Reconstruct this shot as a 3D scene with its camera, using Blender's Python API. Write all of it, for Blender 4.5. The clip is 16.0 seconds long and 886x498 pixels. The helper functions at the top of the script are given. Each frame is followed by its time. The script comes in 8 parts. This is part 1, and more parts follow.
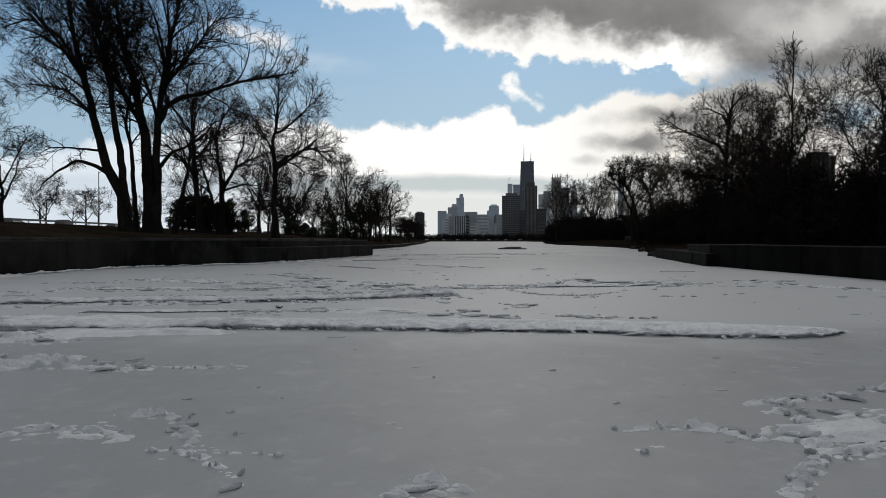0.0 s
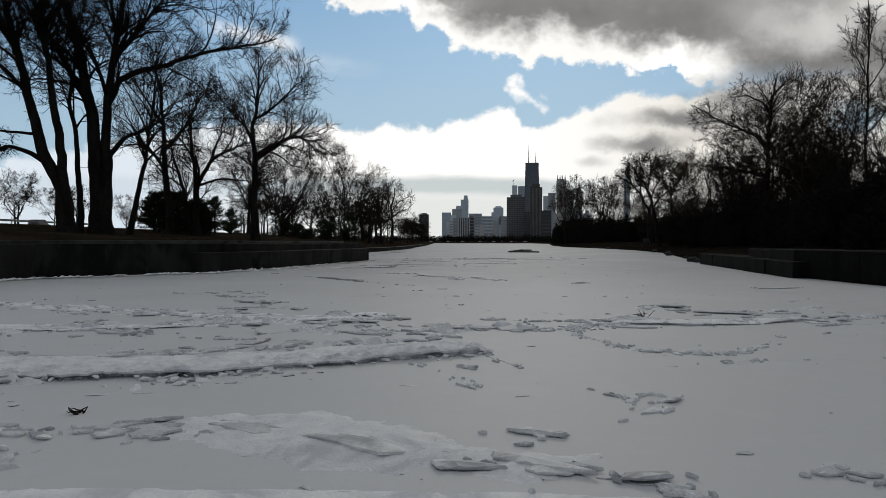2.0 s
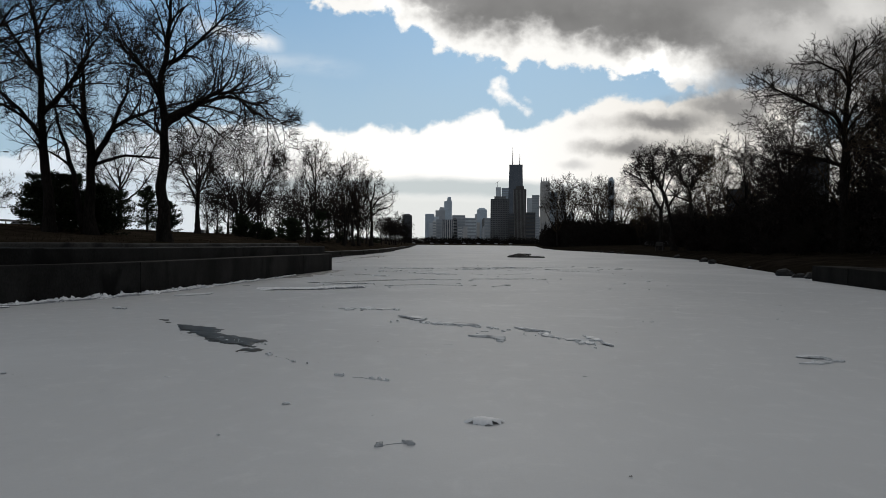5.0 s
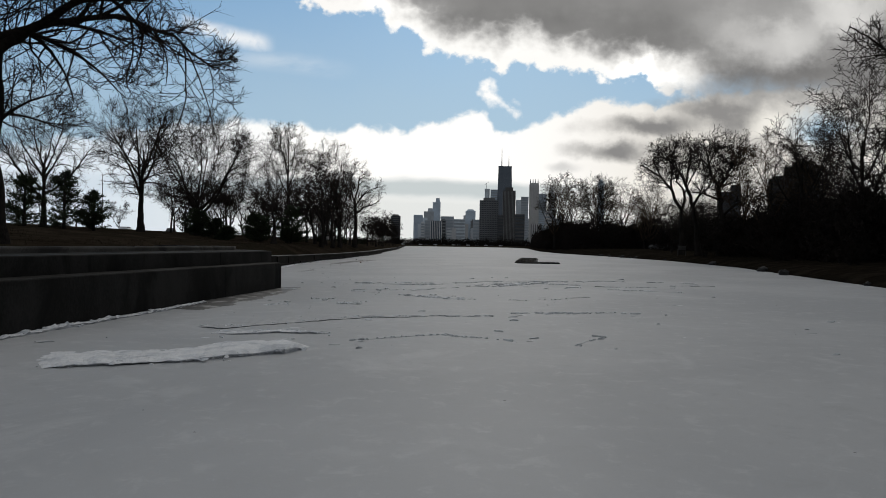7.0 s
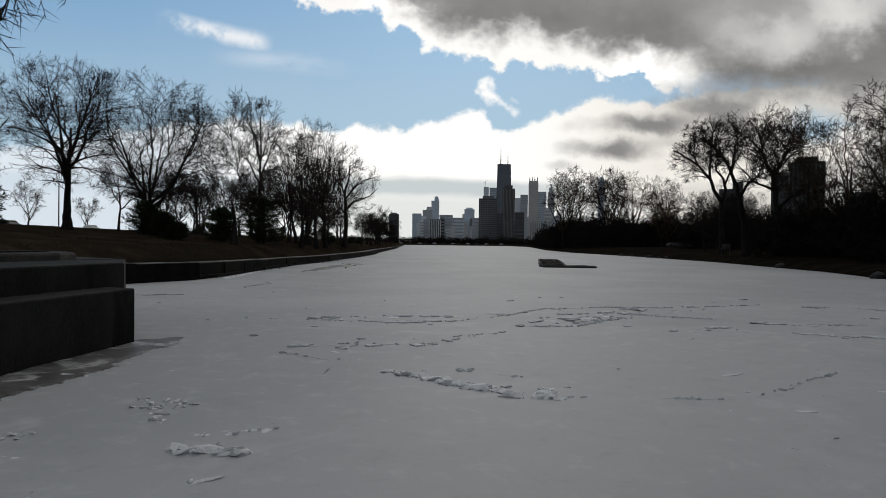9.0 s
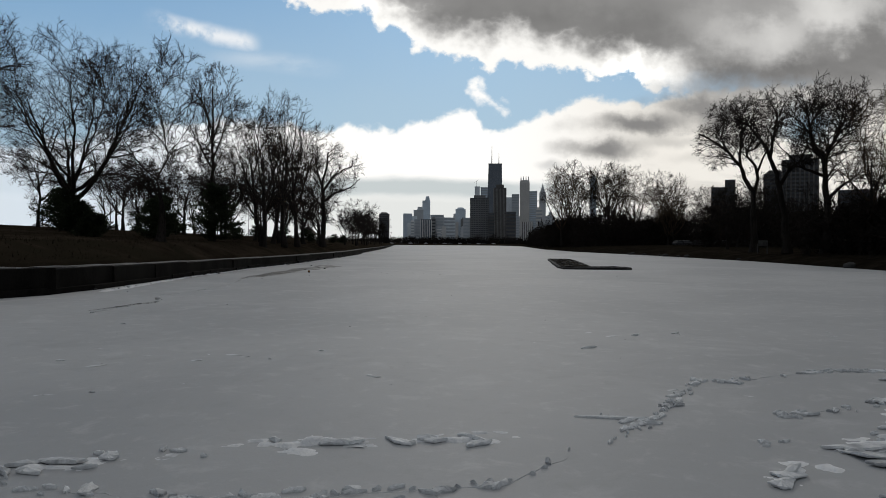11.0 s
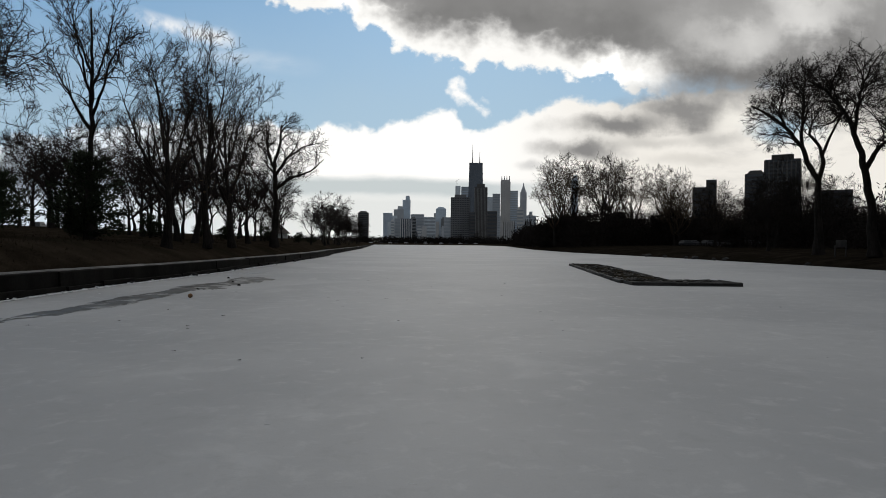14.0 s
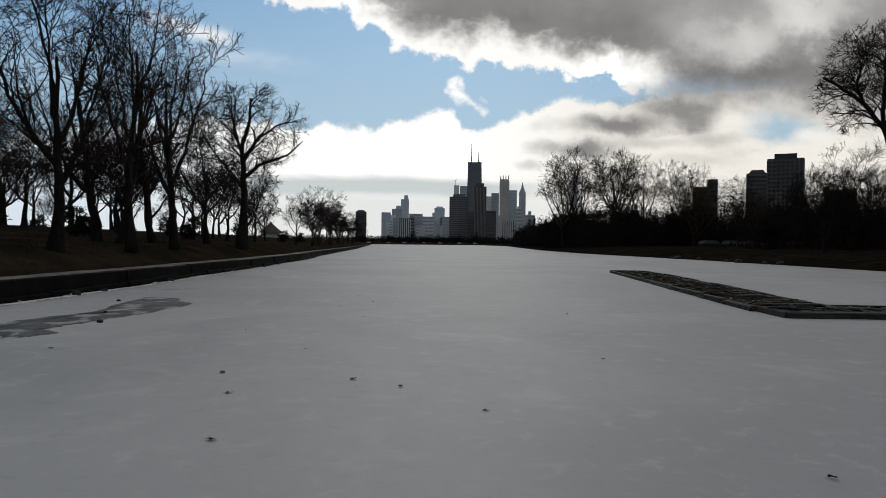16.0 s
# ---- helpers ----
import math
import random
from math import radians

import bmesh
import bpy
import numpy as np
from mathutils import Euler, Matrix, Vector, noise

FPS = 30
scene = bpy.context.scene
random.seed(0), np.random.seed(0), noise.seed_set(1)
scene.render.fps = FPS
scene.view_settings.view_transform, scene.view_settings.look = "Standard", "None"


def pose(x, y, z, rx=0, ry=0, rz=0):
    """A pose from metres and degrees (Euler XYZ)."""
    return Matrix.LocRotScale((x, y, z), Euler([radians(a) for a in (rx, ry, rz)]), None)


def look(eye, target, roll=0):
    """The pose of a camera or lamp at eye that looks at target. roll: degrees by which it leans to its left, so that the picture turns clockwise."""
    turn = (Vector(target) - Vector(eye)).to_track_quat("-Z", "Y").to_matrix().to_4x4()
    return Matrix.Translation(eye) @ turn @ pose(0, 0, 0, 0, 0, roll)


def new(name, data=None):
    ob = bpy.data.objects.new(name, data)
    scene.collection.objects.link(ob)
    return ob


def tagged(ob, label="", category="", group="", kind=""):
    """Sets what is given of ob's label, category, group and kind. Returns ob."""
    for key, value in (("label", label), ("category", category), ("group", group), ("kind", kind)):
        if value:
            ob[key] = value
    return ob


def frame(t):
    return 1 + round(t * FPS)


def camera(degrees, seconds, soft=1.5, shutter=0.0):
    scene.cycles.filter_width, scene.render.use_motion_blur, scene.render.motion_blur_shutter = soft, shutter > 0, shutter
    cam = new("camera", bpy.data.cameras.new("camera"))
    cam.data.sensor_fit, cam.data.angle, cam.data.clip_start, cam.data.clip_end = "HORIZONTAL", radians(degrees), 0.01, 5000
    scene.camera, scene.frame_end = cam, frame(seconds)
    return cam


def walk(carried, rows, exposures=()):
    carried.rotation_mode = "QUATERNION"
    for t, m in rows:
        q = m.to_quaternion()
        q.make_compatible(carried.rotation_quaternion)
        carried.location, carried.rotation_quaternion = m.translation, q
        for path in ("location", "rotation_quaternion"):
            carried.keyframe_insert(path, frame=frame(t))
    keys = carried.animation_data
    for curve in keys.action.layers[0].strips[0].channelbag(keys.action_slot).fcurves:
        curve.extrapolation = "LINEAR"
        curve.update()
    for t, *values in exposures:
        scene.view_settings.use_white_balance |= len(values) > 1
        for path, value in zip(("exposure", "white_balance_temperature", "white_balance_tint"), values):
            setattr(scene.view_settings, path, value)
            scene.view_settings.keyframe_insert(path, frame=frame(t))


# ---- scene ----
cam = camera(68.0, 16.0, soft=0.5)
PATH = [
    (0, (0.855, 4.306, 1.649), (0.866, 6.306, 1.622), 0.0),
    (0.5, (0.801, 6.093, 1.649), (0.809, 8.093, 1.624), 0.1),
    (1, (0.714, 8.207, 1.724), (0.72, 10.207, 1.699), 0.1),
    (1.5, (0.713, 10.869, 1.749), (0.714, 12.869, 1.725), 0.2),
    (2, (0.685, 13.573, 1.745), (0.683, 15.573, 1.723), 0.1),
    (2.5, (0.578, 16.1, 1.772), (0.572, 18.1, 1.75), 0.3),
    (3, (0.534, 18.822, 1.776), (0.525, 20.822, 1.755), 0.4),
    (3.5, (0.388, 21.514, 1.819), (0.378, 23.514, 1.798), 0.3),
    (4, (0.258, 24.537, 1.826), (0.247, 26.537, 1.807), 0.5),
    (4.5, (0.119, 27.595, 1.864), (0.113, 29.595, 1.845), 0.6),
    (5, (0.031, 30.758, 1.887), (0.081, 32.757, 1.87), 0.5),
    (5.2, (-0.011, 32.028, 1.869), (0.059, 34.026, 1.857), 0.6),
    (7.5, (-0.515, 49.911, 2.08), (-0.427, 51.909, 2.066), 0.9),
    (8, (-0.515, 53.686, 2.101), (-0.428, 55.684, 2.085), 0.6),
    (8.5, (-0.56, 57.549, 2.108), (-0.471, 59.547, 2.092), 0.7),
    (9, (-0.595, 61.374, 2.135), (-0.505, 63.372, 2.118), 0.7),
    (9.2, (-0.629, 62.894, 2.166), (-0.528, 64.891, 2.147), 0.8),
    (11.5, (-0.134, 77.468, 1.799), (-0.017, 79.464, 1.783), 0.4),
    (12, (-0.109, 80.738, 1.81), (0.016, 82.734, 1.794), 0.5),
    (12.5, (-0.103, 83.836, 1.827), (0.073, 85.828, 1.81), 0.6),
    (13, (0.027, 86.955, 1.816), (0.203, 88.948, 1.8), 0.5),
    (13.5, (0.094, 90.152, 1.826), (0.271, 92.144, 1.809), 0.5),
    (14, (0.2, 93.2, 1.848), (0.377, 95.192, 1.831), 0.5),
    (14.5, (0.291, 96.23, 1.867), (0.471, 98.222, 1.849), 0.5),
    (15, (0.401, 99.242, 1.884), (0.582, 101.234, 1.866), 0.4),
    (15.5, (0.536, 102.41, 1.914), (0.717, 104.402, 1.896), 0.5),
    (16, (0.659, 105.532, 1.934), (0.841, 107.523, 1.916), 0.6),
]
walk(cam, [(t, look(eye, target, roll)) for t, eye, target, roll in PATH])

# ---- light: a broken winter sky with the sun veiled ahead ----
SUN_TURN, SUN_HEIGHT = 7.0, 25.0
sun_data = bpy.data.lights.new("sun", "SUN")
sun_data.energy, sun_data.angle, sun_data.color = 0.40, radians(14), (1.0, 0.95, 0.88)
sun = new("sun", sun_data)
sun.matrix_world = look((0, 0, 40), (-math.sin(radians(SUN_TURN)), -math.cos(radians(SUN_TURN)), 40 - math.tan(radians(SUN_HEIGHT))))
scene.view_settings.exposure = 0.0


class Sock:
    """A value in a node tree, with plain arithmetic."""
    def __init__(self, tree, socket):
        self.tree, self.socket = tree, socket

    def op(self, kind, *others):
        node = self.tree.nodes.new("ShaderNodeMath")
        node.operation = kind
        for slot, value in zip(node.inputs, (self, *others)):
            if isinstance(value, Sock):
                self.tree.links.new(value.socket, slot)
            else:
                slot.default_value = value
        return Sock(self.tree, node.outputs[0])

    def __add__(self, o): return self.op("ADD", o)
    def __sub__(self, o): return self.op("SUBTRACT", o)
    def __mul__(self, o): return self.op("MULTIPLY", o)
    def __truediv__(self, o): return self.op("DIVIDE", o)
    def least(self, o): return self.op("MINIMUM", o)
    def most(self, o): return self.op("MAXIMUM", o)

    def step(self, low, high):
        node = self.tree.nodes.new("ShaderNodeMapRange")
        node.interpolation_type = "SMOOTHSTEP"
        self.tree.links.new(self.socket, node.inputs[0])
        node.inputs[1].default_value, node.inputs[2].default_value = low, high
        return Sock(self.tree, node.outputs[0])

    def curve(self, low, high, bottom, top, points):
        """A soft curve through points of (value, result)."""
        node = self.tree.nodes.new("ShaderNodeFloatCurve")
        line = node.mapping.curves[0]
        spots = [((a - low) / (high - low), (b - bottom) / (top - bottom)) for a, b in points]
        line.points[0].location, line.points[1].location = spots[0], spots[-1]
        for spot in spots[1:-1]:
            line.points.new(*spot)
        node.mapping.update()
        self.tree.links.new(((self - low) / (high - low)).socket, node.inputs["Value"])
        return Sock(self.tree, node.outputs[0]) * (top - bottom) + bottom


def grain(tree, vector, scale, detail=5, rough=0.55, warp=0.0):
    node = tree.nodes.new("ShaderNodeTexNoise")
    node.inputs["Scale"].default_value, node.inputs["Detail"].default_value = scale, detail
    node.inputs["Roughness"].default_value, node.inputs["Distortion"].default_value = rough, warp
    if vector is not None:
        tree.links.new(vector, node.inputs["Vector"])
    return Sock(tree, node.outputs[0])


def blend(tree, factor, a, b, kind="MIX"):
    node = tree.nodes.new("ShaderNodeMix")
    node.data_type, node.blend_type = "RGBA", kind
    for slot, value in ((node.inputs[0], factor), (node.inputs[6], a), (node.inputs[7], b)):
        if isinstance(value, Sock):
            tree.links.new(value.socket, slot)
        elif isinstance(value, (int, float)):
            slot.default_value = value
        else:
            slot.default_value = (*value, 1)
    return Sock(tree, node.outputs[2])


def gather(tree, x, y, z):
    node = tree.nodes.new("ShaderNodeCombineXYZ")
    for slot, value in zip(node.inputs, (x, y, z)):
        if isinstance(value, Sock):
            tree.links.new(value.socket, slot)
        else:
            slot.default_value = value
    return node.outputs[0]


def build_sky():
    world = bpy.data.worlds.new("winter_sky")
    scene.world = world
    world.use_nodes = True
    tree = world.node_tree
    back = tree.nodes["Background"]
    sky = tree.nodes.new("ShaderNodeTexSky")
    sky.sky_type, sky.sun_disc = "NISHITA", False
    sky.sun_elevation, sky.sun_rotation = radians(SUN_HEIGHT), radians(SUN_TURN)
    sky.altitude, sky.air_density, sky.dust_density, sky.ozone_density = 180, 1.0, 0.3, 2.0
    way = tree.nodes.new("ShaderNodeTexCoord").outputs["Generated"]
    split = tree.nodes.new("ShaderNodeSeparateXYZ")
    tree.links.new(way, split.inputs[0])
    dx, dy, dz = (Sock(tree, o) for o in split.outputs)
    ahead = dy.step(0.12, 0.45)
    far = dy.most(0.1)
    u, v = dx / far, dz / far                       # the sky as a picture plane ahead, to the south
    flat = gather(tree, u, v, 0.0)
    n_big, n_mid, n_fine = grain(tree, flat, 5.0, 6, 0.6), grain(tree, flat, 17.0, 5, 0.6), grain(tree, flat, 48.0, 4, 0.6)
    n_soft = grain(tree, gather(tree, u, v * 2.2, 3.1), 3.2, 4, 0.5, 0.3)
    n_wide = grain(tree, gather(tree, u, v * 3.2, 1.7), 5.0, 6, 0.58, 0.3)
    billow = (grain(tree, gather(tree, u, v * 1.2, 7.3), 13.0, 4, 0.55) - 0.5).op("ABSOLUTE")       # heaped edges
    ragged = (n_mid - 0.5) * 0.030 + (n_fine - 0.5) * 0.020 + (billow - 0.115) * 0.10

    def spot(cu, cv, wide_u, wide_v, warp=1.0):
        """A soft heap or hole of cloud with an uneven outline."""
        far_u = (u - cu + (n_big - 0.5) * (2.2 * warp * wide_u)) / wide_u
        far_v = (v - cv + ((n_mid - 0.5) * 2.2 + (n_wide - 0.5) * 1.4) * (warp * wide_v)) / wide_v
        return (far_u * far_u + far_v * far_v).op("SQRT").step(1.35, 0.15)

    # the high grey deck: its lower edge falls from the upper left to the right
    edge = u.curve(-0.9, 0.9, 0.0, 0.8, [(-0.9, 0.72), (-0.45, 0.5), (-0.269, 0.395), (-0.193, 0.364), (-0.151, 0.346), (-0.117, 0.335), (-0.068, 0.346), (-0.035, 0.318), (-0.007, 0.311), (0.008, 0.294), (0.021, 0.286), (0.051, 0.278), (0.077, 0.271), (0.103, 0.269), (0.129, 0.264), (0.155, 0.275), (0.177, 0.27), (0.217, 0.26), (0.257, 0.26), (0.288, 0.247), (0.32, 0.252), (0.351, 0.258), (0.362, 0.243), (0.374, 0.231), (0.405, 0.231), (0.47, 0.225), (0.6, 0.215), (0.9, 0.2)])
    depth = v - edge + ragged
    soft_edge = u.step(0.36, 0.48)
    deck = depth.step(-0.003, 0.009) * (soft_edge * -1.0 + 1.0) + depth.step(-0.04, 0.05) * soft_edge
    lit = (depth + (n_big - 0.5) * 0.035 + (n_soft - 0.5) * 0.03 + (billow - 0.1) * 0.04).step(0.072, 0.010)                 # bright rim where the veiled sun shines through
    tone = n_soft.step(0.30, 0.70) * 0.10 + 0.185 + (n_mid - 0.5) * 0.04 + u.step(0.30, 0.60) * v.step(0.27, 0.34) * 0.07
    for cu, cv, wide_u, wide_v, amount in [(0.685, 0.383, 0.09, 0.06, 0.34), (0.553, 0.322, 0.08, 0.034, 0.27), (0.387, 0.283, 0.10, 0.030, 0.55), (0.62, 0.35, 0.10, 0.05, 0.12), (0.47, 0.345, 0.06, 0.04, 0.10), (-0.02, 0.365, 0.08, 0.02, 0.12), (0.582, 0.265, 0.15, 0.030, -0.05), (0.26, 0.335, 0.20, 0.030, -0.04), (0.74, 0.33, 0.07, 0.04, -0.05)]:
        tone = tone + spot(cu, cv, wide_u, wide_v) * amount
    tone = tone + lit * (u.step(0.50, 0.34) * 0.72 + 0.06)
    grey = blend(tree, tone.step(0.2, 0.9), (1.0, 0.985, 0.965), (1.0, 0.985, 0.95))
    deck_colour = blend(tree, 1.0, grey, gather_rgb(tree, tone), "MULTIPLY")
    # the low white bank over the horizon
    top = u.curve(-0.9, 0.9, 0.0, 0.4, [(-0.9, 0.1), (-0.55, 0.15), (-0.388, 0.178), (-0.287, 0.19), (-0.228, 0.19), (-0.168, 0.183), (-0.117, 0.18), (-0.068, 0.185), (-0.017, 0.183), (0.017, 0.19), (0.051, 0.201), (0.077, 0.212), (0.094, 0.215), (0.108, 0.203), (0.134, 0.184), (0.156, 0.188), (0.178, 0.196), (0.193, 0.2), (0.208, 0.208), (0.235, 0.218), (0.266, 0.234), (0.288, 0.239), (0.324, 0.234), (0.351, 0.235), (0.37, 0.23), (0.388, 0.236), (0.471, 0.248), (0.9, 0.3)])
    bank = (top - v + ragged * 0.75 - 0.002).step(-0.004, 0.012)
    along = (((u - 0.11) * 0.823 + (v - 0.232) * -0.568) / 0.0510).most(0.0).least(1.0)
    puff_u, puff_v = u - 0.11 - along * 0.042, v - 0.232 + along * 0.029
    puff = ((puff_u * puff_u + puff_v * puff_v).op("SQRT") - ragged * 0.9).step(0.022, 0.004)
    bank = bank.most(puff)
    right = u.step(0.12, 0.40)
    stripe = (v - 0.083 + (n_wide - 0.5) * 0.03).op("ABSOLUTE").step(0.022, 0.006) * u.step(0.34, 0.14)
    left = u.step(-0.12, -0.50)
    white = blend(tree, right * 0.8, (1.05, 1.035, 1.005), (0.84, 0.80, 0.73))
    white = blend(tree, n_wide.step(0.46, 0.66) * u.step(0.30, 0.48) * 0.6, white, (0.55, 0.53, 0.50))
    white = blend(tree, (v + (n_wide - 0.5) * 0.03).step(0.078, 0.058) * u.step(0.45, 0.15) * 0.85, white, (0.74, 0.76, 0.74))
    white = blend(tree, stripe * 0.85, white, (0.50, 0.56, 0.57))
    white = blend(tree, left * 0.8, white, (0.66, 0.75, 0.84))
    # a thin wisp in the blue
    line = (v - 0.312) + (u + 0.297) * 0.24 + (n_mid - 0.5) * 0.016 + (n_big - 0.5) * 0.02
    wisp = line.op("ABSOLUTE").step(0.020, 0.0) * (u + 0.295).step(-0.10, -0.04) * (u + 0.295).step(0.085, 0.05) * n_mid.step(0.30, 0.55)
    wisp = wisp.most(((v - 0.268) + (u + 0.20) * 0.06 + (n_big - 0.5) * 0.03).op("ABSOLUTE").step(0.020, 0.0) * (u + 0.20).op("ABSOLUTE").step(0.12, 0.02) * n_wide.step(0.35, 0.6) * 0.35)
    clear = blend(tree, 1.0, Sock(tree, sky.outputs[0]), (0.085, 0.118, 0.150), "MULTIPLY")
    clear = blend(tree, 0.75, clear, (0.212, 0.352, 0.476))
    clear = blend(tree, (v + (n_big - 0.5) * 0.1).step(0.42, 0.14) * 0.6, clear, (0.465, 0.582, 0.648))
    clear = blend(tree, wisp * 0.85, clear, (0.92, 0.93, 0.94))
    view = blend(tree, bank, clear, white)
    view = blend(tree, deck, view, deck_colour)
    # grey bars across the bank, a blue gap and stray heaps to the right
    for cu, cv, wide_u, wide_v, amount, colour in [(0.47, 0.212, 0.10, 0.034, 0.95, (0.25, 0.245, 0.24)), (0.361, 0.184, 0.11, 0.018, 1.0, (0.25, 0.245, 0.24)), (0.30, 0.148, 0.066, 0.017, 1.0, (0.26, 0.255, 0.25)), (0.52, 0.168, 0.06, 0.014, 0.6, (0.42, 0.41, 0.39)), (0.40, 0.160, 0.08, 0.009, 0.5, (0.40, 0.39, 0.37)), (0.227, 0.122, 0.027, 0.009, 0.55, (0.45, 0.45, 0.45)), (0.48, 0.135, 0.10, 0.010, 0.4, (0.50, 0.48, 0.44)),
                                              (0.64, 0.190, 0.07, 0.030, 0.85, (0.33, 0.50, 0.63)), (0.548, 0.200, 0.040, 0.027, 0.85, (0.92, 0.89, 0.82)), (0.690, 0.178, 0.040, 0.015, 0.9, (0.90, 0.88, 0.83))]:
        view = blend(tree, spot(cu, cv, wide_u, wide_v) * amount, view, colour)
    # overhead and behind: the same grey deck with gaps
    over = grain(tree, way, 2.6, 6, 0.6, 0.4)
    dull = blend(tree, over.step(0.40, 0.62), (0.15, 0.18, 0.222), (0.19, 0.20, 0.21))
    zenith = blend(tree, over.step(0.36, 0.60), (0.265, 0.29, 0.32), (0.40, 0.415, 0.43))
    dull = blend(tree, dz.step(0.25, 0.85), dull, zenith)
    whole = blend(tree, ahead, dull, view)
    whole = blend(tree, dz.step(0.0, -0.02), whole, (0.05, 0.05, 0.05))
    tree.links.new(whole.socket, back.inputs[0])
    back.inputs[1].default_value = 1.0


def gather_rgb(tree, tone):
    node = tree.nodes.new("ShaderNodeCombineColor")
    for slot in node.inputs[:3]:
        tree.links.new(tone.socket, slot)
    return Sock(tree, node.outputs[0])


build_sky()


# ---- materials ----
def surface(name, dark, light, scale=1.0, rough=0.8, fine=18.0, bump=0.3, metal=0.0, reach=0.03, stain=None, stain_scale=0.25, gloss=0.5, streak=(1, 1, 1)):
    """A rough natural surface: two colours mixed by coarse and fine grain, stains and relief. Scales are per metre."""
    mat = bpy.data.materials.new(name)
    mat.use_nodes = True
    tree = mat.node_tree
    body = tree.nodes["Principled BSDF"]
    geo = tree.nodes.new("ShaderNodeNewGeometry").outputs["Position"]
    place = tree.nodes.new("ShaderNodeMapping")
    place.inputs["Scale"].default_value = streak
    tree.links.new(geo, place.inputs["Vector"])
    at = place.outputs[0]
    coarse, small = grain(tree, at, scale, 6, 0.6), grain(tree, at, fine, 4, 0.65)
    mixed = (coarse * 0.6 + small * 0.4).step(0.36, 0.64)
    colour = blend(tree, mixed, dark, light)
    info = tree.nodes.new("ShaderNodeObjectInfo")
    shade = Sock(tree, info.outputs["Random"]) * 0.14 + 0.93
    if stain:
        colour = blend(tree, grain(tree, at, stain_scale, 5, 0.6, 0.6).step(0.50, 0.64), colour, stain)
    colour = blend(tree, 1.0, colour, gather_rgb(tree, shade), "MULTIPLY")
    tree.links.new(colour.socket, body.inputs["Base Color"])
    tree.links.new((small * 0.25 + (rough - 0.12)).socket, body.inputs["Roughness"])
    body.inputs["Metallic"].default_value = metal
    body.inputs["Specular IOR Level"].default_value = gloss
    relief = tree.nodes.new("ShaderNodeBump")
    relief.inputs["Strength"].default_value, relief.inputs["Distance"].default_value = bump, reach
    tree.links.new((coarse * 0.5 + small * 0.5).socket, relief.inputs["Height"])
    tree.links.new(relief.outputs[0], body.inputs["Normal"])
    return mat


def ice_surface():
    """Grey lake ice under a skin of blown snow, wetter and paler in broad patches."""
    mat = bpy.data.materials.new("lake_ice")
    mat.use_nodes = True
    tree = mat.node_tree
    body = tree.nodes["Principled BSDF"]
    at = tree.nodes.new("ShaderNodeNewGeometry").outputs["Position"]
    broad, drift = grain(tree, at, 0.11, 5, 0.55, 0.5), grain(tree, at, 0.55, 6, 0.6, 0.8)
    skin, speck = grain(tree, at, 9.0, 5, 0.7), grain(tree, at, 60.0, 3, 0.7)
    colour = blend(tree, broad.step(0.38, 0.62), (0.355, 0.363, 0.375), (0.435, 0.44, 0.447))
    colour = blend(tree, drift.step(0.55, 0.72) * 0.28, colour, (0.68, 0.68, 0.68))
    colour = blend(tree, drift.step(0.42, 0.30) * 0.35, colour, (0.34, 0.345, 0.35))
    colour = blend(tree, skin.step(0.58, 0.78) * 0.38, colour, (0.62, 0.63, 0.65))
    colour = blend(tree, speck.step(0.58, 0.78) * 0.55, colour, (0.20, 0.205, 0.21))
    mottle = grain(tree, at, 2.3, 6, 0.7, 0.4)
    colour = blend(tree, mottle.step(0.52, 0.70) * 0.40, colour, (0.60, 0.60, 0.60))
    colour = blend(tree, mottle.step(0.46, 0.30) * 0.40, colour, (0.31, 0.315, 0.32))
    spot = tree.nodes.new("ShaderNodeSeparateXYZ")
    tree.links.new(at, spot.inputs[0])
    down = Sock(tree, spot.outputs[1])
    cover = (down + (broad - 0.5) * 40.0).step(58.0, 24.0) * (down + (drift - 0.5) * 5.0).step(13.0, 18.0)   # more blown snow among the broken belts
    colour = blend(tree, cover * 0.62 + 0.12, colour, (0.70, 0.705, 0.71))
    tree.links.new(colour.socket, body.inputs["Base Color"])
    tree.links.new((broad * 0.10 + skin * 0.15 + 0.55).socket, body.inputs["Roughness"])
    body.inputs["Specular IOR Level"].default_value = 0.42
    relief = tree.nodes.new("ShaderNodeBump")
    relief.inputs["Strength"].default_value, relief.inputs["Distance"].default_value = 0.5, 0.02
    tree.links.new((drift * 0.6 + skin * 0.3 + speck * 0.1).socket, relief.inputs["Height"])
    tree.links.new(relief.outputs[0], body.inputs["Normal"])
    return mat


def glass_front(name, colour, rough=0.25):
    mat = surface(name, tuple(c * 0.8 for c in colour), colour, 0.03, rough, 0.4, 0.0)
    mat.node_tree.nodes["Principled BSDF"].inputs["Specular IOR Level"].default_value = 0.8
    return mat


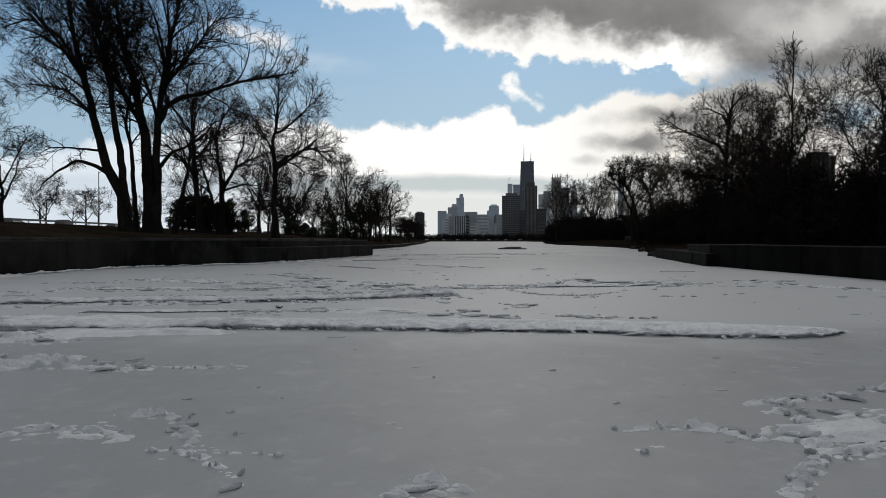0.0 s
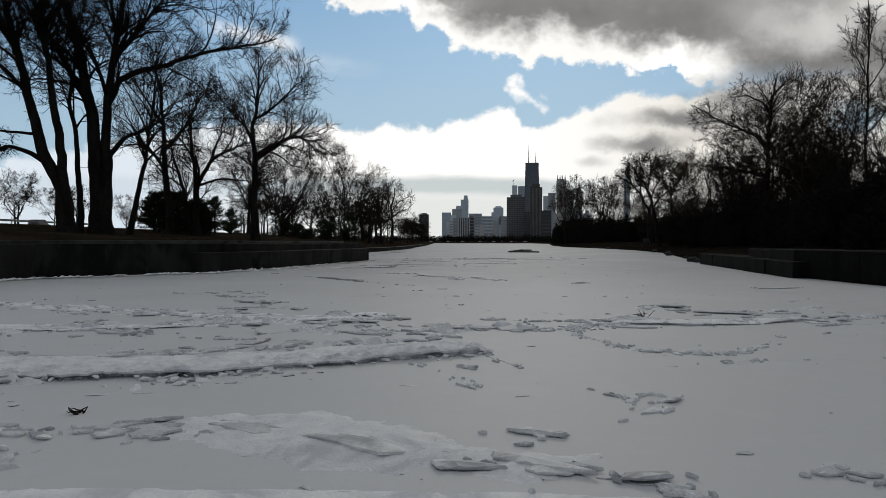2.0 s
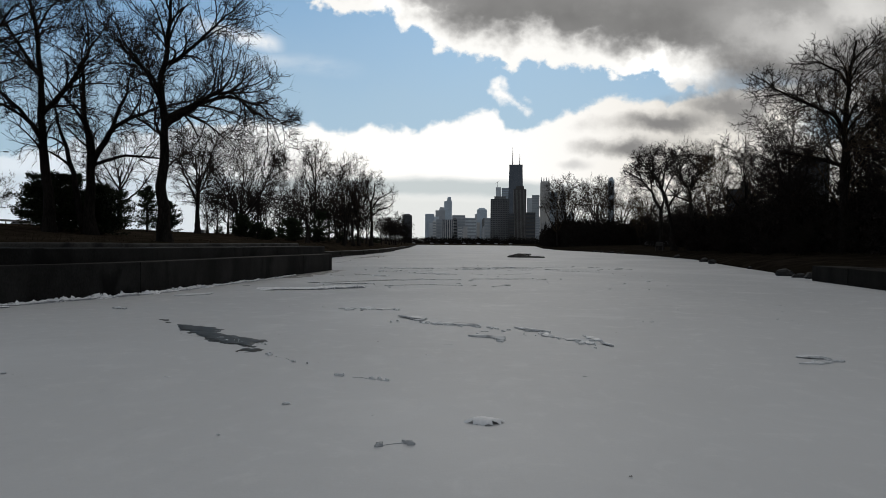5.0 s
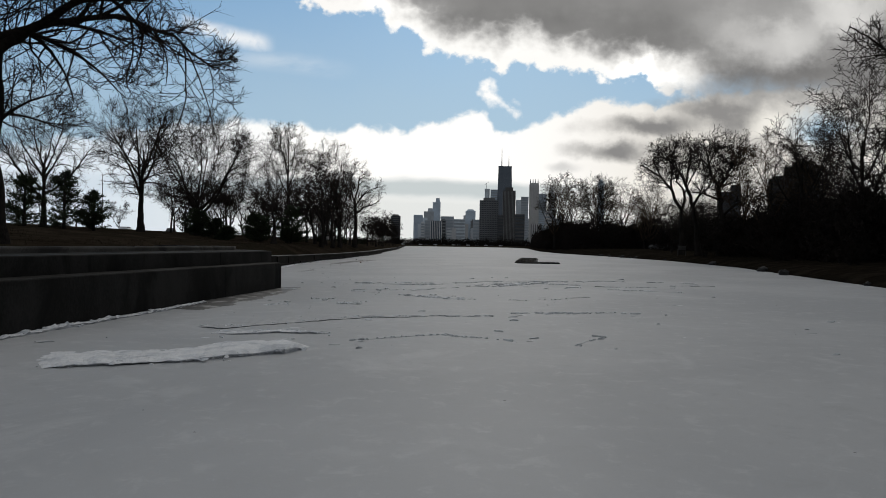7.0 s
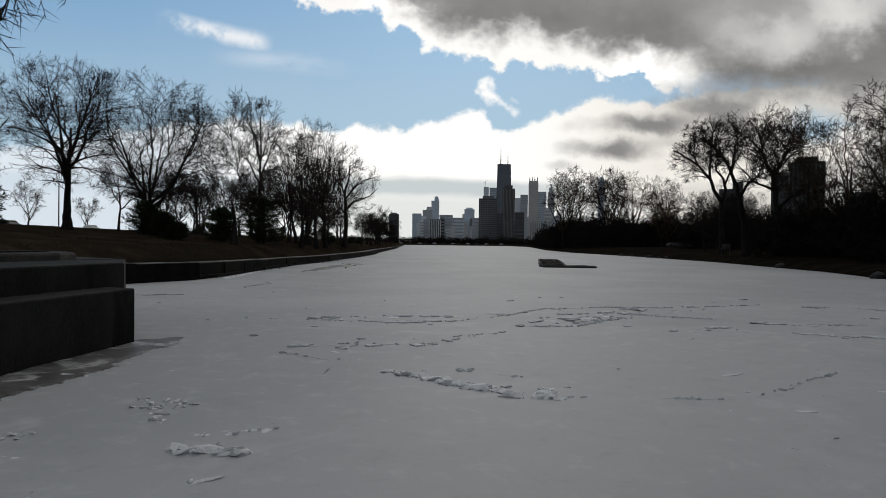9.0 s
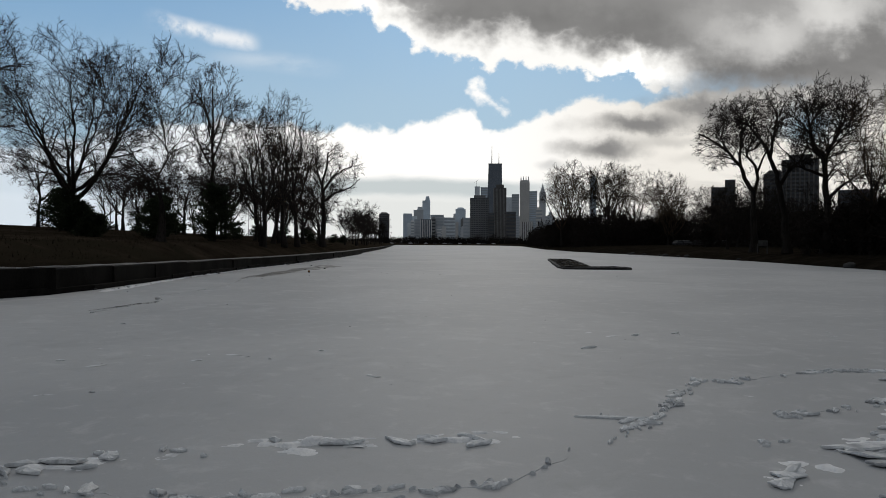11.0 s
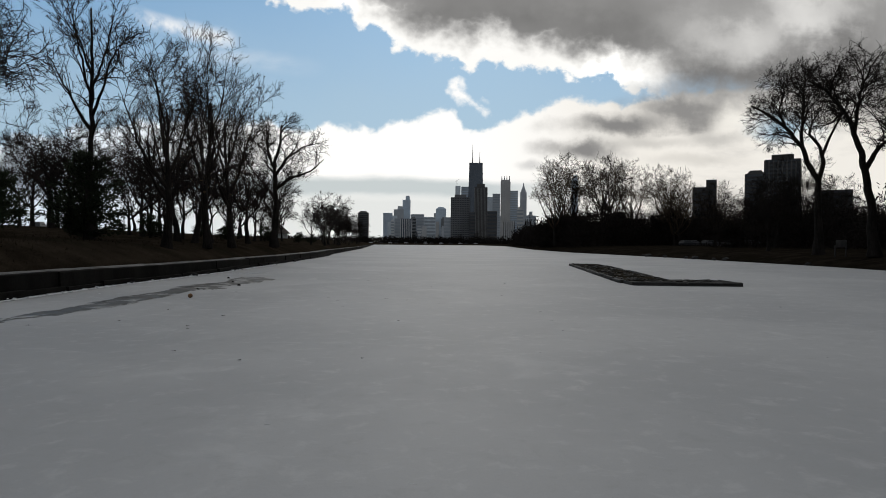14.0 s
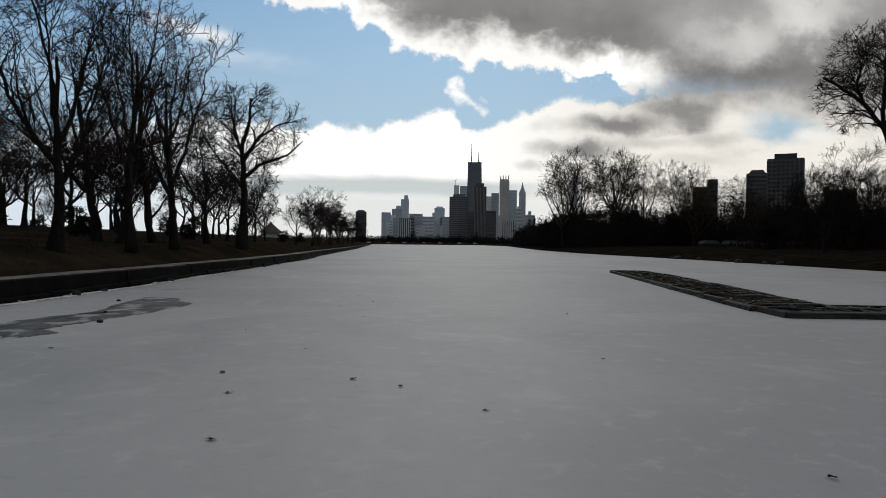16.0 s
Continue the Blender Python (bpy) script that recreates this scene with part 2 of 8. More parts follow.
ICE = ice_surface()
SNOW = surface("crusted_snow", (0.74, 0.755, 0.78), (0.91, 0.91, 0.91), 3.0, 0.75, 30.0, 0.8, reach=0.03, stain=(0.60, 0.62, 0.65), stain_scale=1.2)
SLAB = surface("broken_ice", (0.52, 0.535, 0.55), (0.76, 0.77, 0.78), 4.0, 0.6, 40.0, 0.5, reach=0.01, stain=(0.36, 0.37, 0.385), stain_scale=1.5)
WET = surface("wet_ice", (0.055, 0.054, 0.052), (0.13, 0.128, 0.124), 1.4, 0.5, 8.0, 0.3, reach=0.01, stain=(0.44, 0.44, 0.435), stain_scale=1.3)
WATER = surface("dark_water", (0.016, 0.018, 0.018), (0.045, 0.047, 0.048), 2.0, 0.4, 12.0, 0.1, reach=0.004, gloss=0.12)
# Near-black: the backlit wall faces' shade is put into the colour.
CONCRETE = surface("shaded_weathered_concrete", (0.008, 0.0078, 0.0074), (0.026, 0.0253, 0.024), 0.7, 0.85, 22.0, 0.5, gloss=0.15, reach=0.012, stain=(0.006, 0.0059, 0.0057), stain_scale=0.5, streak=(1, 1, 0.5))
# Darker still: the seawall's shaded face is painted into this concrete colour.
SEAWALL = surface("shaded_seawall", (0.004, 0.0038, 0.0035), (0.013, 0.0122, 0.011), 0.9, 0.9, 20.0, 0.7, gloss=0.05, reach=0.02, streak=(1, 1, 0.4))
COPING = surface("worn_coping", (0.12, 0.117, 0.113), (0.27, 0.264, 0.256), 0.8, 0.85, 25.0, 0.4, gloss=0.15, reach=0.01, stain=(0.11, 0.107, 0.103), stain_scale=0.6)
# Kerb concrete, darker than the coping.
KERB = surface("dark_kerb", (0.026, 0.025, 0.0235), (0.07, 0.067, 0.063), 0.8, 0.85, 25.0, 0.4, gloss=0.15, reach=0.01, stain=(0.02, 0.0195, 0.019), stain_scale=0.6)
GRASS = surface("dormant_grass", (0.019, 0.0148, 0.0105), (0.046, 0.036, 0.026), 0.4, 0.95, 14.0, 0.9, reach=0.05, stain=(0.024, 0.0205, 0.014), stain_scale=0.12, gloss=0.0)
# Darker copy of the grass; the wooded bank's shade is put into the colour.
SHADED_BANK = surface("shaded_wooded_bank", (0.008, 0.0066, 0.005), (0.024, 0.0195, 0.0145), 0.6, 0.95, 16.0, 1.0, reach=0.05, stain=(0.012, 0.010, 0.007), stain_scale=0.2, gloss=0.0)
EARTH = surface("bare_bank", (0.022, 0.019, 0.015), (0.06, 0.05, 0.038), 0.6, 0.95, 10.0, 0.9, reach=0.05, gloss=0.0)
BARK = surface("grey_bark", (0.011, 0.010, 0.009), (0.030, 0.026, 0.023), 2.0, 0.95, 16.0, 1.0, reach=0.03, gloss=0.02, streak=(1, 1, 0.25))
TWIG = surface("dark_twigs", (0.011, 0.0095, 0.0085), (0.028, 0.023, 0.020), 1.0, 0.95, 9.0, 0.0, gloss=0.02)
TWIG_RUST = surface("rusty_twigs", (0.024, 0.018, 0.013), (0.060, 0.043, 0.028), 1.0, 0.95, 9.0, 0.0, gloss=0.02)
NEEDLE = surface("yew_needles", (0.010, 0.014, 0.008), (0.030, 0.040, 0.020), 1.2, 0.9, 12.0, 0.0, gloss=0.1)
LEAF = surface("withered_leaves", (0.035, 0.024, 0.014), (0.095, 0.062, 0.034), 2.0, 0.95, 20.0, 0.0, gloss=0.1)
SODDEN = surface("sodden_leaves", (0.008, 0.006, 0.005), (0.026, 0.019, 0.013), 4.0, 0.8, 30.0, 0.0, gloss=0.2)
STONE = surface("dark_rubble_stone", (0.009, 0.0088, 0.0083), (0.026, 0.0255, 0.0245), 1.5, 0.9, 14.0, 0.7, reach=0.03)
PLANK = surface("sodden_timber", (0.014, 0.0125, 0.011), (0.045, 0.040, 0.034), 1.5, 0.85, 22.0, 0.6, reach=0.01)
FLOAT_SIDE = surface("raft_side", (0.04, 0.039, 0.037), (0.09, 0.088, 0.084), 1.2, 0.85, 20.0, 0.4, reach=0.01)
RAFT_SIDE = surface("raft_boards", (0.018, 0.0165, 0.015), (0.05, 0.046, 0.042), 1.2, 0.9, 20.0, 0.5, reach=0.01)
# Dark colour of the fringe that stands for the shadow under the raft's rim.
FRINGE_SHADE = surface("raft_edge_shade", (0.008, 0.0078, 0.0072), (0.028, 0.026, 0.023), 3.0, 0.9, 25.0, 0.6, reach=0.01)
METAL = surface("galvanised_steel", (0.14, 0.145, 0.15), (0.27, 0.275, 0.28), 2.0, 0.55, 30.0, 0.1, metal=0.6)
CAR_DARK = surface("dark_car_paint", (0.02, 0.021, 0.024), (0.045, 0.046, 0.05), 1.0, 0.35, 10.0, 0.0)
CAR_LIGHT = surface("pale_car_paint", (0.42, 0.43, 0.44), (0.58, 0.59, 0.60), 1.0, 0.35, 10.0, 0.0)
CAR_GLASS = surface("car_glass", (0.015, 0.017, 0.02), (0.03, 0.033, 0.037), 1.0, 0.2, 10.0, 0.0, gloss=0.8)
RUBBER = surface("tyre_rubber", (0.012, 0.012, 0.012), (0.03, 0.03, 0.03), 2.0, 0.9, 20.0, 0.0)
PAINT = surface("white_paint", (0.55, 0.55, 0.54), (0.74, 0.74, 0.72), 1.0, 0.7, 15.0, 0.1)
BALL = surface("worn_orange_skin", (0.13, 0.062, 0.024), (0.30, 0.15, 0.06), 9.0, 0.75, 60.0, 0.3, reach=0.004, stain=(0.06, 0.04, 0.025), stain_scale=8.0)
SHINGLE = surface("brown_shingles", (0.05, 0.040, 0.034), (0.11, 0.09, 0.075), 1.2, 0.9, 12.0, 0.6)
# Distance haze is painted into the blue, pale, grey and dun front colours.
HAZY_BLUE_GLASS = glass_front("hazy_blue_glass_front", (0.62, 0.72, 0.82))
HAZY_PALE_GLASS = glass_front("hazy_pale_glass_front", (0.76, 0.82, 0.87))
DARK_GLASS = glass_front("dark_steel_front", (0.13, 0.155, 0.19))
HAZY_GREY_FRONT = surface("hazy_grey_concrete_front", (0.44, 0.47, 0.50), (0.60, 0.62, 0.65), 0.02, 0.8, 0.3, 0.0)
HAZY_DUN_FRONT = surface("hazy_dun_masonry_front", (0.52, 0.51, 0.50), (0.66, 0.65, 0.63), 0.02, 0.85, 0.3, 0.0)
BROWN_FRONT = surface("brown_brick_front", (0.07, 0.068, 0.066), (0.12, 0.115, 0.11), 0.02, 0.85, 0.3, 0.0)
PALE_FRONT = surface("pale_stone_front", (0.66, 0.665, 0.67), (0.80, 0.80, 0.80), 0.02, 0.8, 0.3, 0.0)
# Far windows, lightened with the same painted haze.
HAZY_WINDOW = glass_front("hazy_window_bands", (0.40, 0.45, 0.50), 0.3)
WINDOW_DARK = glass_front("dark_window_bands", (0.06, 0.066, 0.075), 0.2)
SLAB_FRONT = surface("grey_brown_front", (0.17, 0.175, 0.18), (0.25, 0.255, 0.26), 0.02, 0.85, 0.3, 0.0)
# Darker copies of the brown front and ribs; the towers' shade is painted in.
RIB_SHADED = surface("shaded_brick_ribs", (0.075, 0.073, 0.07), (0.125, 0.12, 0.115), 0.02, 0.85, 0.3, 0.0)
BRICK_SHADED = surface("shaded_brick_front", (0.030, 0.029, 0.028), (0.055, 0.053, 0.05), 0.02, 0.85, 0.3, 0.0)
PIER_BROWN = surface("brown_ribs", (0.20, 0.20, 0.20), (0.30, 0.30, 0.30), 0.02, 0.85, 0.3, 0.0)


# ---- building helpers ----
def mesh_from(name, verts, faces, material, smooth=False):
    me = bpy.data.meshes.new(name)
    me.from_pydata([tuple(map(float, p)) for p in verts], [], faces)
    me.materials.append(material)
    if smooth:
        me.polygons.foreach_set("use_smooth", [True] * len(me.polygons))
    me.update()
    return me


def mesh_arrays(name, verts, quads, material, smooth=False):
    """A mesh from numpy arrays of corners and of faces that all have as many sides."""
    me = bpy.data.meshes.new(name)
    count, sides = quads.shape
    me.vertices.add(len(verts))
    me.vertices.foreach_set("co", np.ascontiguousarray(verts, dtype=np.float32).ravel())
    me.loops.add(count * sides)
    me.loops.foreach_set("vertex_index", np.ascontiguousarray(quads, dtype=np.int32).ravel())
    me.polygons.add(count)
    me.polygons.foreach_set("loop_start", np.arange(count, dtype=np.int32) * sides)
    me.polygons.foreach_set("loop_total", np.full(count, sides, dtype=np.int32))
    if smooth:
        me.polygons.foreach_set("use_smooth", np.ones(count, dtype=bool))
    me.materials.append(material)
    me.update(calc_edges=True)
    return me


def hold(name, place, label, category, group="", kind=""):
    """An empty at the base of a thing, which its parts hang under."""
    ob = new(name)
    ob.matrix_basis = place if isinstance(place, Matrix) else Matrix.Translation(place)
    return tagged(ob, label, category, group, kind)


def part(name, data, parent, at=None, label=""):
    ob = new(name, data)
    ob.parent = parent
    if at is not None:
        ob.matrix_basis = at
    return tagged(ob, label)


def box_mesh(name, sx, sy, sz, material, bevel=0.0, z0=0.0, taper=0.0):
    """A block that stands on z0, centred, with rounded edges and an inward taper."""
    bm = bmesh.new()
    bmesh.ops.create_cube(bm, size=1)
    for v in bm.verts:
        v.co = Vector((v.co.x * sx, v.co.y * sy, (v.co.z + 0.5) * sz + z0))
        if taper and v.co.z > z0 + sz / 2:
            v.co.x *= 1 - taper
            v.co.y *= 1 - taper
    if bevel:
        bmesh.ops.bevel(bm, geom=bm.edges[:], offset=bevel, segments=2, affect="EDGES", profile=0.6)
    me = bpy.data.meshes.new(name)
    bm.to_mesh(me)
    bm.free()
    me.materials.append(material)
    return me


def tube_mesh(name, points, radii, sides, material):
    pts, radii = np.array([points], dtype=float), np.array([radii], dtype=float)
    v, f = tubes(pts, radii, sides)
    return mesh_arrays(name, v, f, material, True)


def tubes(pts, radii, sides):
    """Tapered tubes along many lines at once: pts (n, k, 3), radii (n, k)."""
    n, k, _ = pts.shape
    along = np.gradient(pts, axis=1)
    along /= np.linalg.norm(along, axis=2, keepdims=True) + 1e-9
    main = pts[:, -1] - pts[:, 0]
    ref = np.where(np.abs(main[:, 2:3]) > 0.8 * np.linalg.norm(main, axis=1, keepdims=True), np.array([[1.0, 0.0, 0.0]]), np.array([[0.0, 0.0, 1.0]]))
    a = np.cross(along, ref[:, None, :])
    a /= np.linalg.norm(a, axis=2, keepdims=True) + 1e-9
    b = np.cross(along, a)
    turn = np.arange(sides) * (2 * np.pi / sides)
    ring = a[:, :, None, :] * np.cos(turn)[None, None, :, None] + b[:, :, None, :] * np.sin(turn)[None, None, :, None]
    verts = pts[:, :, None, :] + ring * radii[:, :, None, None]
    index = np.arange(n * k * sides).reshape(n, k, sides)
    low, high = index[:, :-1], index[:, 1:]
    quads = np.stack([low, np.roll(low, -1, axis=2), np.roll(high, -1, axis=2), high], axis=-1)
    return verts.reshape(-1, 3), quads.reshape(-1, 4)


def resample(points, step):
    """The points of a line, spaced evenly."""
    pts = np.array(points, dtype=float)
    far = np.concatenate([[0], np.cumsum(np.linalg.norm(np.diff(pts, axis=0), axis=1))])
    count = max(2, int(round(far[-1] / step)) + 1)
    at = np.linspace(0, far[-1], count)
    return np.stack([np.interp(at, far, pts[:, i]) for i in range(pts.shape[1])], axis=1)


def wobble(x, y, scale, seed=0.0):
    return noise.noise(Vector((x * scale, y * scale, seed)))


# ---- ice, banks and walls ----
def build_ice():
    xs = np.concatenate([[-400, -120, -60], np.linspace(-30, 46, 77), [60, 90, 150, 400]])
    ys = np.concatenate([[-300, -60], np.linspace(-10, 170, 181), np.linspace(180, 400, 23), [500, 650, 830]])
    verts = [(x, y, 0.012 * wobble(x, y, 0.35) if -20 < x < 40 and y < 170 else 0.0) for y in ys for x in xs]
    w = len(xs)
    faces = [(j * w + i, j * w + i + 1, (j + 1) * w + i + 1, (j + 1) * w + i) for j in range(len(ys) - 1) for i in range(w - 1)]
    ob = new("frozen_water", mesh_from("frozen_water", verts, faces, ICE, True))
    tagged(ob, "grey lagoon ice under a thin skin of blown snow", "ice", kind="structure")


LEFT_EDGE = [(-22, -300), (-22, 35), (-21.5, 47), (-16.0, 51.5), (-13.1, 56), (-9.9, 78), (-11.5, 80.5), (-16.4, 83.5), (-16.4, 92), (-13.4, 98), (-13.1, 108), (-12.8, 114), (-12.5, 121), (-11.8, 126.5), (-11.1, 134), (-10.8, 142), (-10.2, 150), (-9.8, 160), (-9.2, 175), (-9.4, 200), (-8.3, 310), (-10, 600), (-12, 790)]
RIGHT_EDGE = [(23, -300), (22, 30), (20.5, 45), (22.5, 68), (29.5, 95), (36, 118), (41, 150), (43, 190), (43, 240), (50, 310), (63, 395), (95, 600), (105, 790)]


def bank_foot(y):
    return np.where(np.asarray(y) < 81, 1.72, np.interp(y, [81, 98, 113, 140, 300], [1.45, 1.04, 0.88, 0.78, 0.78]))


def left_height(x, y):
    slope = np.interp(-x, [8, 13, 15.5, 23, 31, 58, 61, 64, 400], [1.4, 1.6, 1.85, 2.25, 2.95, 4.1, 3.95, 3.55, 3.6])
    return float(slope)


def right_height(off):
    return float(np.interp(off, [0, 1.0, 4, 10, 25, 60, 400], [0.12, 0.45, 0.95, 1.35, 1.75, 2.0, 2.4]))


def build_ground():
    """One sheet of park ground: the bank on either side, the far shore, and out to the horizon."""
    verts, faces = [], []
    lanes = [0, 0.4, 1.2, 2.5, 5, 8, 11, 15, 20, 27, 36, 42, 46, 48, 50, 52, 55, 62, 80, 140, 400, 1500, 4300]

    def lay(grid):
        base, rows, cols = len(verts), len(grid), len(grid[0])
        for row in grid:
            verts.extend(row)
        for j in range(rows - 1):
            for i in range(cols - 1):
                faces.append((base + j * cols + i, base + j * cols + i + 1, base + (j + 1) * cols + i + 1, base + (j + 1) * cols + i))

    grid = []
    for x, y in resample(LEFT_EDGE, 3.0):
        row = []
        first = float(bank_foot(y))
        for off in reversed(lanes):
            px = x - off
            share = min(1.0, off / (4.0 if y < 81 else 2.0))
            z = first * (1 - share) + left_height(px, y) * share + (0.10 * wobble(px, y, 0.13) + 0.05 * wobble(px, y, 0.6, 3)) * share
            row.append((px, y, z))
        row.append((x + 0.02, y, -0.3))
        grid.append(row)
    lay(grid)
    lawn = len(faces)
    grid = []
    for x, y in resample(RIGHT_EDGE, 3.0):
        row = [(x, y, -0.3)]
        for off in lanes:
            px = x + off
            row.append((px, y, right_height(off) + (1.0 if y < 69 and off < 4 else 0) * (0.6 - 0.15 * off) + 0.16 * wobble(px, y, 0.2, 5) + 0.06 * wobble(px, y, 0.8, 8)))
        grid.append(row)
    lay(grid)
    wooded = len(faces)
    ys = [790, 794, 800, 830, 900, 1200, 2000, 4400]
    xs = [-4300, -900, -200, -60, -12, 20, 60, 105, 200, 900, 4400]
    lay([[(x, y, -0.3 if y == 790 else 0.7 + min(1.6, (y - 794) * 0.05) + 0.2 * wobble(x, y, 0.05)) for x in xs] for y in ys])
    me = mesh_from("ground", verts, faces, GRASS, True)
    # the wooded west bank takes the copy with shade in its colour
    me.materials.append(SHADED_BANK)
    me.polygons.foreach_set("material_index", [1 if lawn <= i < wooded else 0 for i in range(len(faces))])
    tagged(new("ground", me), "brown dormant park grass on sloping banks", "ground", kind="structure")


def wall_run(name, line, width, bottom, top, material, label, length=5.0, side=-1, uneven=0.02, lip=0.03):
    """A wall of cast pieces end to end along a line; it reaches back by width on one side (-1: left as one walks along it)."""
    holder = hold(name, (0, 0, 0), label, "wall", kind="structure")
    pts = resample(line, length)
    rng = random.Random(len(pts) + int(10 * line[0][0]))
    height = top if callable(top) else (lambda y: top)
    for i, ((x0, y0), (x1, y1)) in enumerate(zip(pts[:-1], pts[1:])):
        way = Vector((x1 - x0, y1 - y0, 0))
        far = way.length
        way.normalize()
        back = Vector((-way.y, way.x, 0)) * (1 if side < 0 else -1)
        jut = rng.uniform(-uneven, uneven)
        h = height((y0 + y1) / 2) + rng.uniform(-uneven, uneven) * 0.5
        bm = bmesh.new()
        steps = 8
        rows = []
        for j in range(steps + 1):
            s = 0.006 + (far - 0.012) * j / steps
            p = Vector((x0, y0, 0)) + way * s
            worn = 0.012 * noise.noise(Vector((p.x * 1.3, p.y * 1.3, 7.0)))
            prof = [(-jut, bottom), (-jut - 0.012 + worn, (bottom + h) * 0.5), (-jut, h - lip), (lip * 0.4 - jut, h - lip * 0.25 + worn * 0.4), (lip - jut, h + worn * 0.4), (width, h + worn * 0.3), (width, bottom)]
            rows.append([bm.verts.new((p.x + back.x * d, p.y + back.y * d, z)) for d, z in prof])
        for ra, rb in zip(rows[:-1], rows[1:]):
            for k in range(len(ra) - 1):
                bm.faces.new((ra[k], rb[k], rb[k + 1], ra[k + 1]))
        bm.faces.new(rows[0])
        bm.faces.new(list(reversed(rows[-1])))
        bmesh.ops.recalc_face_normals(bm, faces=bm.faces[:])
        me = bpy.data.meshes.new("wall_piece")
        bm.to_mesh(me)
        bm.free()
        me.materials.append(material)
        part("wall_piece", me, holder)
    return holder


def build_walls():
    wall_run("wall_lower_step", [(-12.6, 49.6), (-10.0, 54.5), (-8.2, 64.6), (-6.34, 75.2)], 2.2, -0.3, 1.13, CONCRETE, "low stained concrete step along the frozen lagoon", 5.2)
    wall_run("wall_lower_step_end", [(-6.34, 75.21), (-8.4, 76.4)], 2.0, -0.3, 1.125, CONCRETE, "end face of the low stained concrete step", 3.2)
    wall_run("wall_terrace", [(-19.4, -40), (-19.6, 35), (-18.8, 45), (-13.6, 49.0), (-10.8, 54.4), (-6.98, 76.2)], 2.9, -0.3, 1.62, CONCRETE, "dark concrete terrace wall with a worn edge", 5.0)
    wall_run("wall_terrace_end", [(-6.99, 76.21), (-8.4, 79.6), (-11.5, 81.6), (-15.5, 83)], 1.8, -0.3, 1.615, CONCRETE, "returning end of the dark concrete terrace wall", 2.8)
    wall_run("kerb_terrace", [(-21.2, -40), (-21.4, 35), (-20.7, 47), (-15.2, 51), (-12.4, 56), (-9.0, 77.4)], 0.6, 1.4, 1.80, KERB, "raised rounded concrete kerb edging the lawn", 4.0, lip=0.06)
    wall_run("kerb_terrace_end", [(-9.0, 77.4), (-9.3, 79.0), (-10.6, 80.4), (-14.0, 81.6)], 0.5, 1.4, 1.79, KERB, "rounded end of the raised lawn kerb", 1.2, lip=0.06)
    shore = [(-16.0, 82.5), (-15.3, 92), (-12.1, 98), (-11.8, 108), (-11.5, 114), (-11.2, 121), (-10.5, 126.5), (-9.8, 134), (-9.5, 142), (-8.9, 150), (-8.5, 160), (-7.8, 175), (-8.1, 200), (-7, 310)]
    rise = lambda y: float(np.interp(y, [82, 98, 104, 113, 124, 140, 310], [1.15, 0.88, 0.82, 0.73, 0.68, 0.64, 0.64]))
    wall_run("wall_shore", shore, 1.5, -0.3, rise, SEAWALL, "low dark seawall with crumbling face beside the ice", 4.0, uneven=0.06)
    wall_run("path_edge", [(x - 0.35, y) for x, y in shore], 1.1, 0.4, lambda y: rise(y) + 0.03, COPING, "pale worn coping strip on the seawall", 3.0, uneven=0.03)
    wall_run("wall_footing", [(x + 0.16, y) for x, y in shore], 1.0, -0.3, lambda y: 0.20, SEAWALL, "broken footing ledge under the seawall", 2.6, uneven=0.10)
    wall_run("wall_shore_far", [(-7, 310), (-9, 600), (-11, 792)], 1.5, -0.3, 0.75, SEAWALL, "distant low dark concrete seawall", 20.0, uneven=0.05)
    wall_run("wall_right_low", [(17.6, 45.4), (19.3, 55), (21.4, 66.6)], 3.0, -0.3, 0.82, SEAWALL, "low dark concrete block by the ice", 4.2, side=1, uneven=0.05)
    wall_run("wall_right", [(20.6, -40), (20.2, 20), (18.6, 36), (18.2, 46.0), (20.6, 56.5)], 3.0, -0.3, 1.36, SEAWALL, "dark shaded concrete lagoon wall", 5.0, side=1, uneven=0.05)


def boulder(x, y, z, size, seed, label="dark rough stone at the edge of the ice", group="shore stones"):
    rng = random.Random(seed)
    bm = bmesh.new()
    bmesh.ops.create_icosphere(bm, subdivisions=2, radius=1)
    for v in bm.verts:
        n = 1 + 0.35 * noise.noise(v.co * 1.3 + Vector((seed, 0, 0))) + 0.12 * noise.noise(v.co * 3.7 + Vector((0, seed, 0)))
        v.co = Vector((v.co.x * size * n * rng.uniform(0.97, 1.03), v.co.y * size * n * 0.8, max(-0.35, v.co.z) * size * n * 0.7))
    me = bpy.data.meshes.new("stone")
    bm.to_mesh(me)
    bm.free()
    me.materials.append(STONE)
    ob = new("stone", me)
    ob.matrix_basis = pose(x, y, z + 0.2 * size, 0, 0, rng.uniform(0, 360))
    tagged(ob, label, "stone", group)


# ---- broken ice ----
SPREAD = {"snow": ("snow_patch", SNOW, "thin crusted snow lying on the ice", 0.045), "wet": ("wet_ice_patch", WET, "dark wet ice with standing melt", 0.022), "water": ("open_crack", WATER, "open dark water in a jagged crack", 0.024)}
counter = {"seed": 1}


